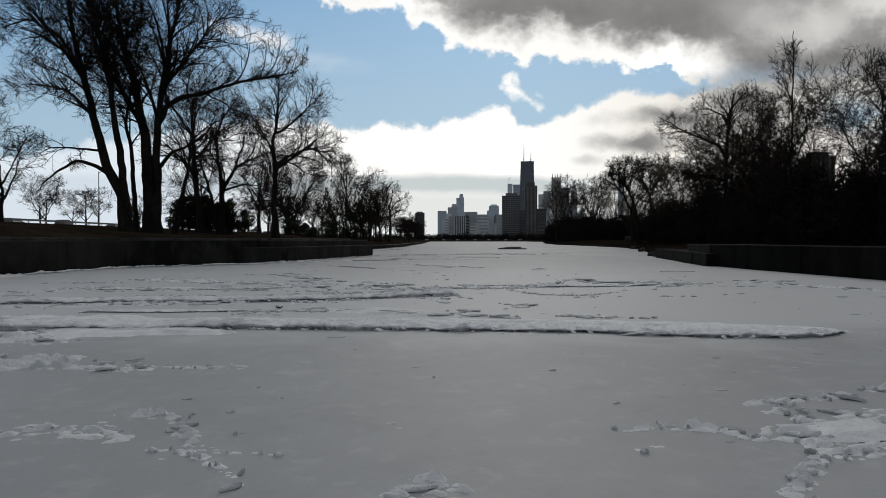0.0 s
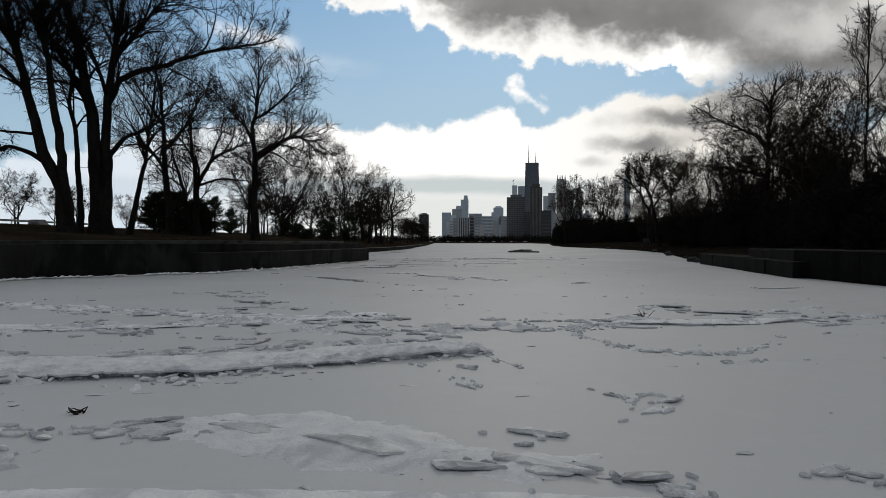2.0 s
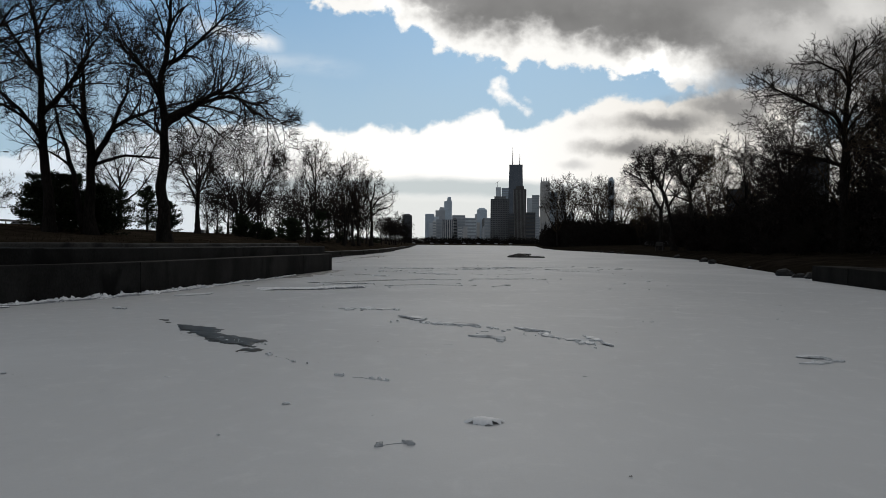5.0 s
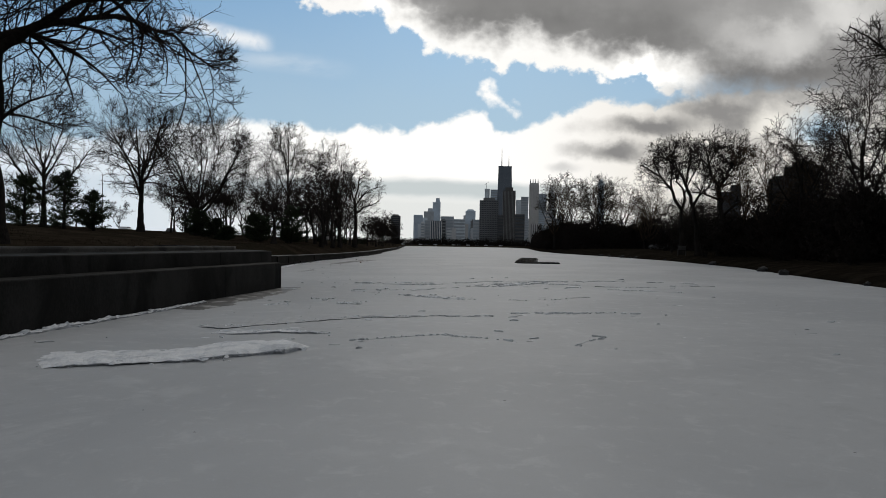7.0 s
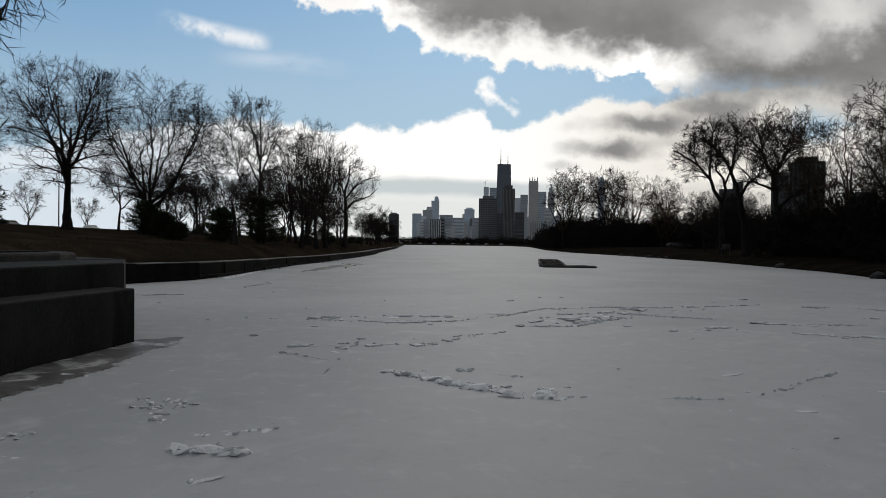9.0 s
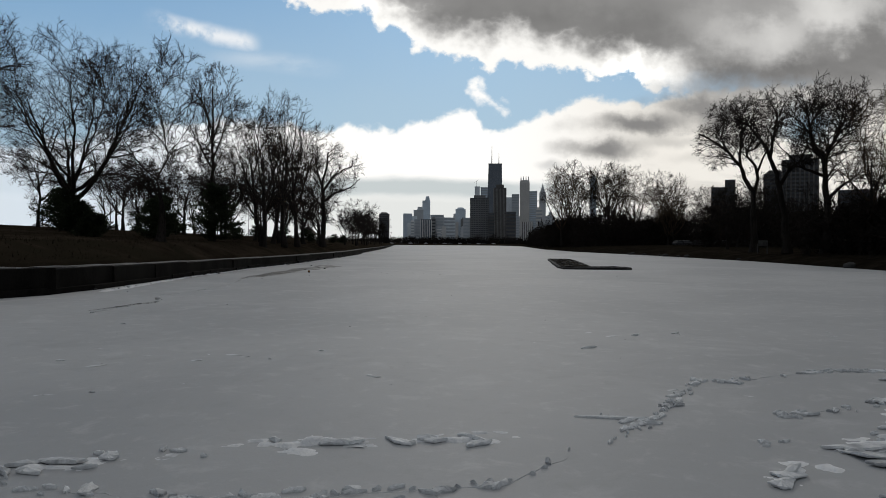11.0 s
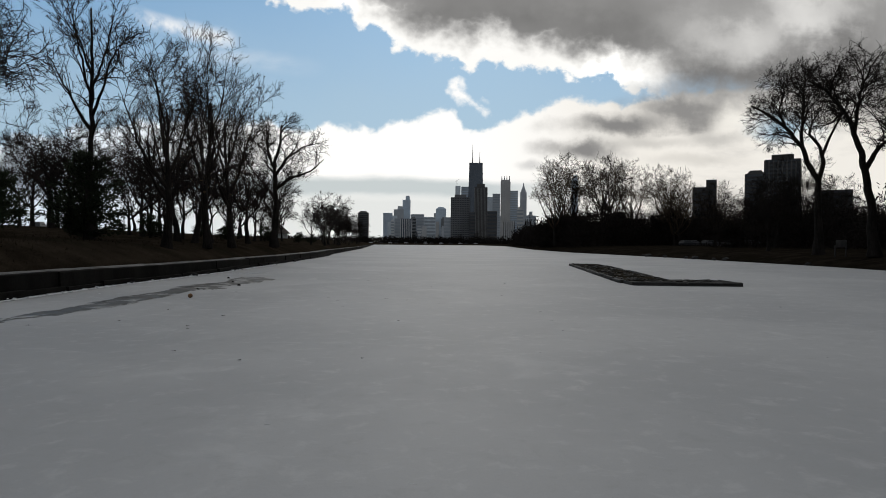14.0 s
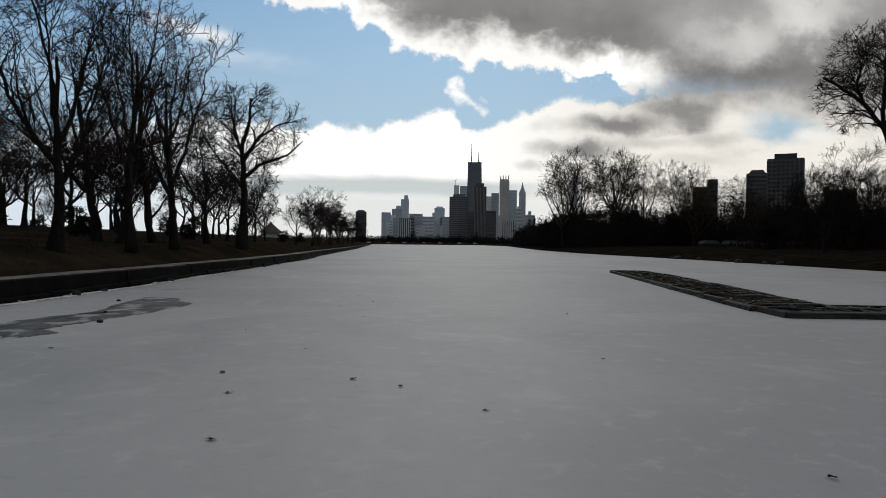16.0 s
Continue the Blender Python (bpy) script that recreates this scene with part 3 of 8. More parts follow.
def patch(points, kind):
    """A thin sheet of snow or wet ice over an outline; it thins out below the ice towards a ragged, holed edge."""
    name, material, label, thick = SPREAD[kind]
    counter["seed"] += 1
    seed = counter["seed"] * 1.7
    p = np.array(points, dtype=float)
    q = np.roll(p, -1, axis=0)
    lo, hi = p.min(axis=0) - 0.5, p.max(axis=0) + 0.5
    step = max(0.05, float((hi - lo).max()) / 150)
    xs, ys = np.arange(lo[0], hi[0], step), np.arange(lo[1], hi[1], step)
    gx, gy = np.meshgrid(xs, ys)
    inside, near = np.zeros(gx.shape, dtype=bool), np.full(gx.shape, 9.0)
    for (ax, ay), (bx, by) in zip(p, q):
        cross = (ay > gy) != (by > gy)
        inside ^= cross & (gx < (bx - ax) * (gy - ay) / (by - ay + 1e-9) + ax)
        t = np.clip(((gx - ax) * (bx - ax) + (gy - ay) * (by - ay)) / ((bx - ax) ** 2 + (by - ay) ** 2 + 1e-9), 0, 1)
        near = np.minimum(near, np.hypot(gx - ax - t * (bx - ax), gy - ay - t * (by - ay)))
    depth = np.where(inside, near, -near)
    soft = min(0.30, 0.5 * float(depth.max())) if kind == "snow" else 0.12
    rough = min(1.0, float(depth.max()) / 0.5)
    grainy = rough * np.array([[0.28 * wobble(x, y, 1.3, seed) + 0.16 * wobble(x, y, 4.2, seed + 3) + 0.09 * wobble(x, y, 12, seed + 5) for x in xs] for y in ys])
    height = np.clip((depth + grainy * (1.5 if kind == "water" else 1.0 if kind == "snow" else 0.7)) / soft, -1, 1)
    z = height * thick + (0.4 * thick * np.maximum(0, grainy) if kind == "snow" else 0) + 0.0015 * (counter["seed"] % 4) - 0.004
    use = height > -0.35
    index = -np.ones(gx.shape, dtype=int)
    index[use] = np.arange(use.sum())
    verts = np.stack([gx[use], gy[use], z[use]], axis=1)
    full = use[:-1, :-1] & use[1:, :-1] & use[:-1, 1:] & use[1:, 1:]
    faces = np.stack([index[:-1, :-1][full], index[:-1, 1:][full], index[1:, 1:][full], index[1:, :-1][full]], axis=1)
    tagged(new(name, mesh_arrays(name, verts, faces, material, True)), label, "ice", kind="structure")


def ridge(points, width, height):
    """A low pressure ridge of snow and pushed-up ice along a line, steeper on the near side."""
    counter["seed"] += 1
    seed = counter["seed"] * 3.1
    pts = resample(points, 0.06)
    verts, faces = [], []
    prof = [(-0.26, -0.06), (-0.30, 0.30), (-0.44, 0.62), (-0.38, 0.95), (-0.12, 1.05), (0.2, 0.7), (0.6, 0.35), (1.2, -0.06)]
    n = len(pts)
    for i, (x, y) in enumerate(pts):
        a, b = pts[max(0, i - 1)], pts[min(n - 1, i + 1)]
        d = Vector((b[0] - a[0], b[1] - a[1], 0)).normalized()
        side = Vector((-d.y, d.x, 0))
        if side.y < 0:
            side = -side
        end = min(1.0, (i + 0.2) / 5, (n - 1 - i + 0.2) / 5)
        swell = end * (0.75 + 0.7 * wobble(x, y, 1.1, seed) + 0.5 * wobble(x, y, 4.5, seed) + 0.35 * wobble(x, y, 13, seed))
        for k, (o, z) in enumerate(prof):
            w = o * width * (0.8 + 0.4 * end) + 0.22 * width * wobble(x, y, 3.5, seed + k * 0.37) + 0.14 * width * wobble(x, y, 11, seed + k * 0.37)
            h = max(-0.02, z * height * max(0.15, swell) * (1 + 0.35 * wobble(x, y, 8, seed + k)))
            verts.append((x + side.x * w, y + side.y * w, h))
    c = len(prof)
    for i in range(n - 1):
        for k in range(c - 1):
            faces.append((i * c + k, i * c + k + 1, (i + 1) * c + k + 1, (i + 1) * c + k))
    debris(pts, width, 0.10)
    me = mesh_from("snow_ridge", verts, faces, SNOW)
    if sum(p.normal.z for p in me.polygons) < 0:
        me.flip_normals()
    tagged(new("snow_ridge", me), "long lumpy ridge of crusted snow and pushed-up ice", "snow ridge", "pressure ridges")


def plate_mesh(seed, thick=0.064):
    """A broken plate of ice about a metre long."""
    rng = random.Random(seed)
    bm = bmesh.new()
    corners = []
    count = rng.choice([4, 4, 5, 5, 6])
    for i in range(count):
        a = 2 * math.pi * (i + rng.uniform(-0.33, 0.33)) / count
        r = 0.5 * rng.uniform(0.62, 1.25)
        corners.append((r * math.cos(a), r * math.sin(a)))
    ring = []
    for i, (x, y) in enumerate(corners):
        ring.append((x, y))
        nx, ny = corners[(i + 1) % count]
        for t in (0.34, 0.68):
            f = t + rng.uniform(-0.12, 0.12)
            ring.append((x + (nx - x) * f + rng.uniform(-0.05, 0.05), y + (ny - y) * f + rng.uniform(-0.05, 0.05)))
    count = len(ring)
    top = [bm.verts.new((x * f, y * f, thick * rng.uniform(0.45, 1.1))) for x, y in ring for f in [rng.uniform(0.9, 1.0)]]
    mid = [bm.verts.new((x * 1.01, y * 1.01, thick * rng.uniform(0.2, 0.55))) for x, y in ring]
    low = [bm.verts.new((x * 0.93, y * 0.93, 0)) for x, y in ring]
    hub = bm.verts.new((rng.uniform(-0.15, 0.15), rng.uniform(-0.15, 0.15), thick * rng.uniform(0.9, 1.6)))
    for i in range(count):
        bm.faces.new((top[i - 1], top[i], hub))
        bm.faces.new((mid[i - 1], mid[i], top[i], top[i - 1]))
        bm.faces.new((low[i - 1], low[i], mid[i], mid[i - 1]))
    bm.faces.new(list(reversed(low)))
    bmesh.ops.recalc_face_normals(bm, faces=bm.faces[:])
    me = bpy.data.meshes.new("ice_plate")
    bm.to_mesh(me)
    bm.free()
    me.materials.append(SLAB)
    return me


def chunk_mesh(seed):
    """An angular lump of ice with a crust of snow."""
    rng = random.Random(seed)
    bm = bmesh.new()
    for _ in range(13):
        v = Vector((rng.gauss(0, 1), rng.gauss(0, 1), rng.gauss(0, 1))).normalized()
        bm.verts.new((v.x * 0.5, v.y * 0.4, v.z * 0.26 + 0.12))
    bmesh.ops.convex_hull(bm, input=bm.verts[:])
    me = bpy.data.meshes.new("ice_lump")
    bm.to_mesh(me)
    bm.free()
    me.materials.append(SNOW if seed % 3 else SLAB)
    return me


PLATES = [plate_mesh(s) for s in range(14)]
CHUNKS = [chunk_mesh(s) for s in range(12)]
ice_rng = random.Random(77)


SMALL = {"verts": [], "faces": [], "count": 0}


def crumb(me, m):
    """Add a piece too small to pick apart to the joined rest."""
    base = SMALL["count"]
    for v in me.vertices:
        SMALL["verts"].append(m @ v.co)
    for p in me.polygons:
        SMALL["faces"].append(tuple(base + i for i in p.vertices))
    SMALL["count"] += len(me.vertices)


def put_plate(x, y, length, width, turn, tilt, lift=0.0):
    lean = radians(-0.6 * abs(tilt) if ice_rng.random() < 0.75 else tilt)
    m = pose(x, y, -0.004, 0, 0, turn) @ Matrix.Translation((0, 0, lift + 0.35 * width * abs(math.sin(lean)))) @ Matrix.Rotation(lean, 4, "X") @ Matrix.Diagonal((length, width, min(0.95, 0.40 + width * 0.5), 1))
    me = ice_rng.choice(PLATES)
    if width < 0.20:
        return crumb(me, m)
    ob = new("ice_slab", me)
    ob.matrix_basis = m
    tagged(ob, "thin broken slab of grey ice tilted on the lagoon" if abs(tilt) > 5 else "thin flat broken slab of grey ice", "ice slab", "broken ice slabs")


def slab(p, q, width):
    length = max(0.15, math.hypot(q[0] - p[0], q[1] - p[1]))
    turn = math.degrees(math.atan2(q[1] - p[1], q[0] - p[0]))
    put_plate((p[0] + q[0]) / 2, (p[1] + q[1]) / 2, length * 1.0, width * 0.66, turn + ice_rng.gauss(0, 8), ice_rng.uniform(2, 9))
    for _ in range(4):
        f = ice_rng.uniform(-0.1, 1.1)
        w = width * ice_rng.uniform(0.08, 0.35)
        put_plate(p[0] + (q[0] - p[0]) * f, p[1] + (q[1] - p[1]) * f + ice_rng.gauss(-0.1, 0.4) * width, w * ice_rng.uniform(1.1, 2.2), w, turn + ice_rng.gauss(0, 35), ice_rng.uniform(-6, 12))


def slab_line(points, count, width):
    """Slabs and splinters pushed up in clumps along a crack, with a thin broken lip between."""
    pts = resample(points, 0.04)
    n = len(pts)
    hubs = [ice_rng.randrange(n) for _ in range(max(2, count // 5))]
    for _ in range(int(count * 2.0)):
        i = int(min(n - 2, max(0, ice_rng.gauss(ice_rng.choice(hubs), 9 if ice_rng.random() < 0.7 else 60))))
        x, y = pts[i]
        d = pts[min(n - 1, i + 4)] - pts[max(0, i - 4)]
        turn = math.degrees(math.atan2(d[1], d[0])) + ice_rng.gauss(0, 16)
        w = width * (0.10 + 1.1 * ice_rng.random() ** 2.2)
        put_plate(x + ice_rng.gauss(0, width * 0.5), y + ice_rng.gauss(0, width * 0.6), w * ice_rng.uniform(1.0, 2.2) + 0.05, w, turn + ice_rng.gauss(0, 25), ice_rng.uniform(-3, 8) if ice_rng.random() < 0.85 else ice_rng.uniform(10, 24))
    seed = n * 0.37 + points[0][0]
    base = None
    for i in range(n):
        x, y = pts[i]
        swell = wobble(x, y, 0.9, seed) + 0.4 * wobble(x, y, 5.0, seed)
        if swell < -0.05:
            base = None
            continue
        h, w = 0.003 + 0.011 * swell, 0.015 + 0.05 * width
        dx, dy = 0.05 * wobble(x, y, 6, seed + 2), 0.05 * wobble(x, y, 6, seed + 5)
        SMALL["verts"].extend([Vector((x + dx, y + dy - w * 0.4, -0.004)), Vector((x + dx, y + dy - w * 0.2, h)), Vector((x + dx, y + dy + w, -0.004))])
        if base is not None:
            c = SMALL["count"]
            SMALL["faces"].extend([(c - 3, c, c + 1, c - 2), (c - 2, c + 1, c + 2, c - 1)])
        SMALL["count"] += 3
        base = i


def rubble(centre, spread, count, size):
    for _ in range(int(count * 2.0)):
        x, y = centre[0] + ice_rng.gauss(0, spread * 0.6), centre[1] + ice_rng.gauss(0, spread * 0.45)
        s = size * (0.12 + 0.9 * ice_rng.random() ** 1.6)
        m = pose(x, y, -0.02 * s, ice_rng.uniform(-20, 20), ice_rng.uniform(-20, 20), ice_rng.uniform(0, 360)) @ Matrix.Diagonal((s * 1.5, s * 1.3, s * 0.85, 1))
        me = ice_rng.choice(CHUNKS)
        if s < 0.135:
            crumb(me, m)
            continue
        ob = new("ice_chunk", me)
        ob.matrix_basis = m
        tagged(ob, "angular lump of snow-crusted ice", "ice chunk", "ice rubble")


def crust(points, width, height, cell=0.16, label="lumpy crust of broken snowy ice pushed up"):
    """A heap of ice pushed up along a line: blocks of all sizes jammed together, each tilted its own way, dying out into the ice."""
    counter["seed"] += 1
    seed = counter["seed"] * 4.7
    cell = cell * 0.7
    line = resample(points, 0.05)
    lo, hi = line.min(axis=0) - width - 0.15, line.max(axis=0) + width + 0.15
    step = max(0.020, float((hi - lo).max()) / 170)
    xs, ys = np.arange(lo[0], hi[0], step), np.arange(lo[1], hi[1], step)
    z = np.full((len(ys), len(xs)), -1.0)
    for j, y in enumerate(ys):
        near = np.hypot(xs[:, None] - line[None, :, 0], y - line[None, :, 1])
        spot, near = near.argmin(axis=1), near.min(axis=1)
        for i, x in enumerate(xs):
            if near[i] > 1.5 * width:
                continue
            swell = 0.75 + 0.8 * wobble(line[spot[i], 0], line[spot[i], 1], 1.4, seed)
            cover = swell - near[i] / width + 0.55 * wobble(x, y, 3.0, seed + 2) + 0.25 * wobble(x, y, 9.0, seed + 4)
            if cover < -0.25:
                continue
            far, at = noise.voronoi(Vector((x / cell + 0.5 * wobble(x, y, 5, seed), y / (cell * 0.8), seed)))
            own = noise.noise(at[0] * 3.7)
            tilt = (x / cell - at[0].x) * noise.noise(at[0] * 5.1 + Vector((9, 0, 0))) - 0.9 * (y / (cell * 0.8) - at[0].y)
            dome = max(0.0, 1 - (far[0] / 0.66) ** 3) ** 0.6
            lump = dome * max(0.0, 0.55 + 1.3 * own + 0.8 * tilt) if own + 0.9 * cover > 0.05 else 0.0
            z[j, i] = 1.05 * height * min(1.0, max(-0.2, 0.25 + cover)) * (0.06 + lump) + 0.005 * wobble(x, y, 26, seed) - 0.010
    use = z > -0.03
    index = -np.ones(z.shape, dtype=int)
    index[use] = np.arange(use.sum())
    gx, gy = np.meshgrid(xs, ys)
    full = use[:-1, :-1] & use[1:, :-1] & use[:-1, 1:] & use[1:, 1:]
    faces = np.stack([index[:-1, :-1][full], index[:-1, 1:][full], index[1:, 1:][full], index[1:, :-1][full]], axis=1)
    ob = new("snow_crust", mesh_arrays("snow_crust", np.stack([gx[use], gy[use], z[use]], axis=1), faces, SNOW))
    tagged(ob, label, "snow crust", "ice rubble")
    for _ in range(int(len(line) * 0.05 * (7 if cell < 0.15 else 5))):
        x, y = line[ice_rng.randrange(len(line))]
        w = cell * (0.2 + 1.0 * ice_rng.random() ** 2.5)
        put_plate(x + ice_rng.gauss(0, 0.7 * width), y + ice_rng.gauss(-0.1, 0.6) * width, w * ice_rng.uniform(1.1, 2.6), w, ice_rng.gauss(0, 30), ice_rng.uniform(3, 16), 0.15 * height * ice_rng.random())


def debris(pts, width, every):
    """Broken lumps along an edge: most sit on the lip itself, a few have rolled off."""
    far = float(np.linalg.norm(np.diff(np.asarray(pts), axis=0), axis=1).sum())
    for _ in range(int(far / every)):
        x, y = pts[ice_rng.randrange(len(pts))]
        s = 0.02 + 0.14 * ice_rng.random() ** 3.0
        off = ice_rng.gauss(0.0, 0.045) if ice_rng.random() < 0.8 else -abs(ice_rng.gauss(0.05, 0.2)) * (0.4 + width)
        m = pose(x + ice_rng.gauss(0, 0.10), y + off, -0.01 if off < -0.08 else ice_rng.uniform(-0.01, 0.04), ice_rng.uniform(-35, 35), ice_rng.uniform(-25, 25), ice_rng.uniform(0, 360)) @ Matrix.Diagonal((s * 1.3, s * 1.15, s * 0.9, 1))
        crumb(ice_rng.choice(CHUNKS), m)


def shelf(front, back, height, material=None, label="raised shelf of snow-covered ice with a broken front edge"):
    """A sheet of ice pushed up over the next: a jagged undercut front, a crusted top that dips under the ice behind."""
    counter["seed"] += 1
    seed = counter["seed"] * 2.3
    f = resample(front, 0.05)
    n = len(f)
    b = resample(back, 0.02)
    b = b[np.linspace(0, len(b) - 1, n).round().astype(int)]
    verts, faces, columns = [], [], 22
    for i in range(n):
        x, y = f[i]
        gap = b[i] - f[i]
        long = max(0.2, float(np.hypot(*gap)))
        g = gap / long
        end = min(1.0, (i + 0.3) / 6, (n - i - 0.7) / 6)
        jag = 0.16 * wobble(x, y, 1.3, seed) + 0.09 * wobble(x, y, 5, seed + 1) + 0.05 * wobble(x, y, 15, seed + 2)
        h = end * height * max(0.3, 0.85 + 0.7 * wobble(x, y, 0.9, seed + 4) + 0.35 * wobble(x, y, 5, seed + 5))
        under = height * (0.9 + 1.2 * wobble(x, y, 3, seed + 6))
        for d, z in ((0.02 + under, -0.01), (under, 0.30 * h), (-0.01, 0.62 * h), (-0.02, 0.88 * h), (0.015, h)):
            verts.append((x + g[0] * (d + jag), y + g[1] * (d + jag), z))
        for k in range(1, columns):
            t = (k / (columns - 1)) ** 1.5
            d = 0.02 + (long - 0.02) * t + jag * (1 - t)
            px, py = x + g[0] * d, y + g[1] * d
            rough = (0.25 * wobble(px, py, 2.2, seed) + 0.40 * max(-0.2, wobble(px, py, 6, seed + 3)) + 0.24 * wobble(px, py, 17, seed + 7)) * height
            verts.append((px, py, (h + rough) * (1 - t ** 2.5) - 0.012 * t))
    c = 4 + columns
    for i in range(n - 1):
        for k in range(c - 1):
            faces.append((i * c + k, i * c + k + 1, (i + 1) * c + k + 1, (i + 1) * c + k))
    me = mesh_from("ice_shelf", verts, faces, material or SNOW)
    if sum(p.normal.z for p in me.polygons) < 0:
        me.flip_normals()
    holder = hold("ice_shelf", (0, 0, 0), label, "ice shelf", "pressure ridges")
    part("sheet", me, holder)
    kept = dict(SMALL)
    SMALL.update(verts=[], faces=[], count=0)
    debris(f, 0.5, 0.08 if height > 0.06 else 0.12 if height > 0.03 else 0.6)
    lumps = part("crumbled_edge", mesh_from("crumbled_edge", SMALL["verts"], SMALL["faces"], SNOW), holder, None, "small broken lumps along the front edge")
    tagged(lumps, "small broken lumps along the front edge", kind="stuff")
    SMALL.update(kept)


# ---- trees ----
def unit(a):
    return a / (np.linalg.norm(a, axis=-1, keepdims=True) + 1e-9)


def grow(rng, start, way, length, r0, r1, segs, bend, lift, droop=0.0):
    """Crooked lines from start along way: (n, segs + 1, 3), and their radii."""
    n = len(start)
    pts = np.zeros((n, segs + 1, 3))
    pts[:, 0] = start
    way = unit(way.copy())
    for i in range(segs):
        way = unit(way + rng.normal(0, bend, (n, 3)) + np.array([0, 0, lift - droop * (i / segs)]))
        pts[:, i + 1] = pts[:, i] + way * (length / segs)[:, None]
    share = np.linspace(0, 1, segs + 1)[None, :]
    return pts, r0[:, None] * (1 - share) + r1[:, None] * share


def fork(rng, pts, radii, each, low, high, angle, spread, ratio, taper, thin, floor=0.0, heart=None, pull=0.0):
    """Children along each line: starts, ways, lengths, radii."""
    n, k, _ = pts.shape
    own = np.linalg.norm(np.diff(pts, axis=1), axis=2).sum(axis=1)
    parent = np.repeat(np.arange(n), each)
    t = np.tile((np.arange(each) + 0.5) / each, n)
    t = low + (high - low) * np.clip(t + rng.uniform(-0.5, 0.5, len(t)) / each, 0, 1)
    f = t * (k - 1)
    i = np.minimum(f.astype(int), k - 2)
    g = (f - i)[:, None]
    a, b = pts[parent, i], pts[parent, i + 1]
    start = a * (1 - g) + b * g
    along = unit(b - a)
    off = rng.normal(0, 1, (len(t), 3))
    off = unit(off - along * (off * along).sum(axis=1, keepdims=True))
    ang = np.radians(rng.normal(angle, spread, len(t)))[:, None]
    way = along * np.cos(ang) + off * np.sin(ang)
    if heart is not None:
        way = unit(way + pull * unit(start - heart))
    length = own[parent] * ratio * (1 - taper * t) * rng.uniform(0.65, 1.3, len(t))
    radius = np.maximum(floor, (radii[parent, i] * (1 - g[:, 0]) + radii[parent, i + 1] * g[:, 0]) * thin)
    return start, way, length, radius


def spikes(base, tip, r):
    """Thin three-sided twigs that run out to a point."""
    way = unit(tip - base)
    a = unit(np.cross(way, np.array([0.31, 0.93, 0.19])))
    b = np.cross(way, a)
    n = len(base)
    verts = np.stack([base + a * r, base + (b * 0.87 - a * 0.5) * r, base - (b * 0.87 + a * 0.5) * r, tip], axis=1).reshape(-1, 3)
    k = np.arange(n)[:, None] * 4
    return verts, np.concatenate([k + np.array([[0, 1, 3]]), k + np.array([[1, 2, 3]]), k + np.array([[2, 0, 3]])])


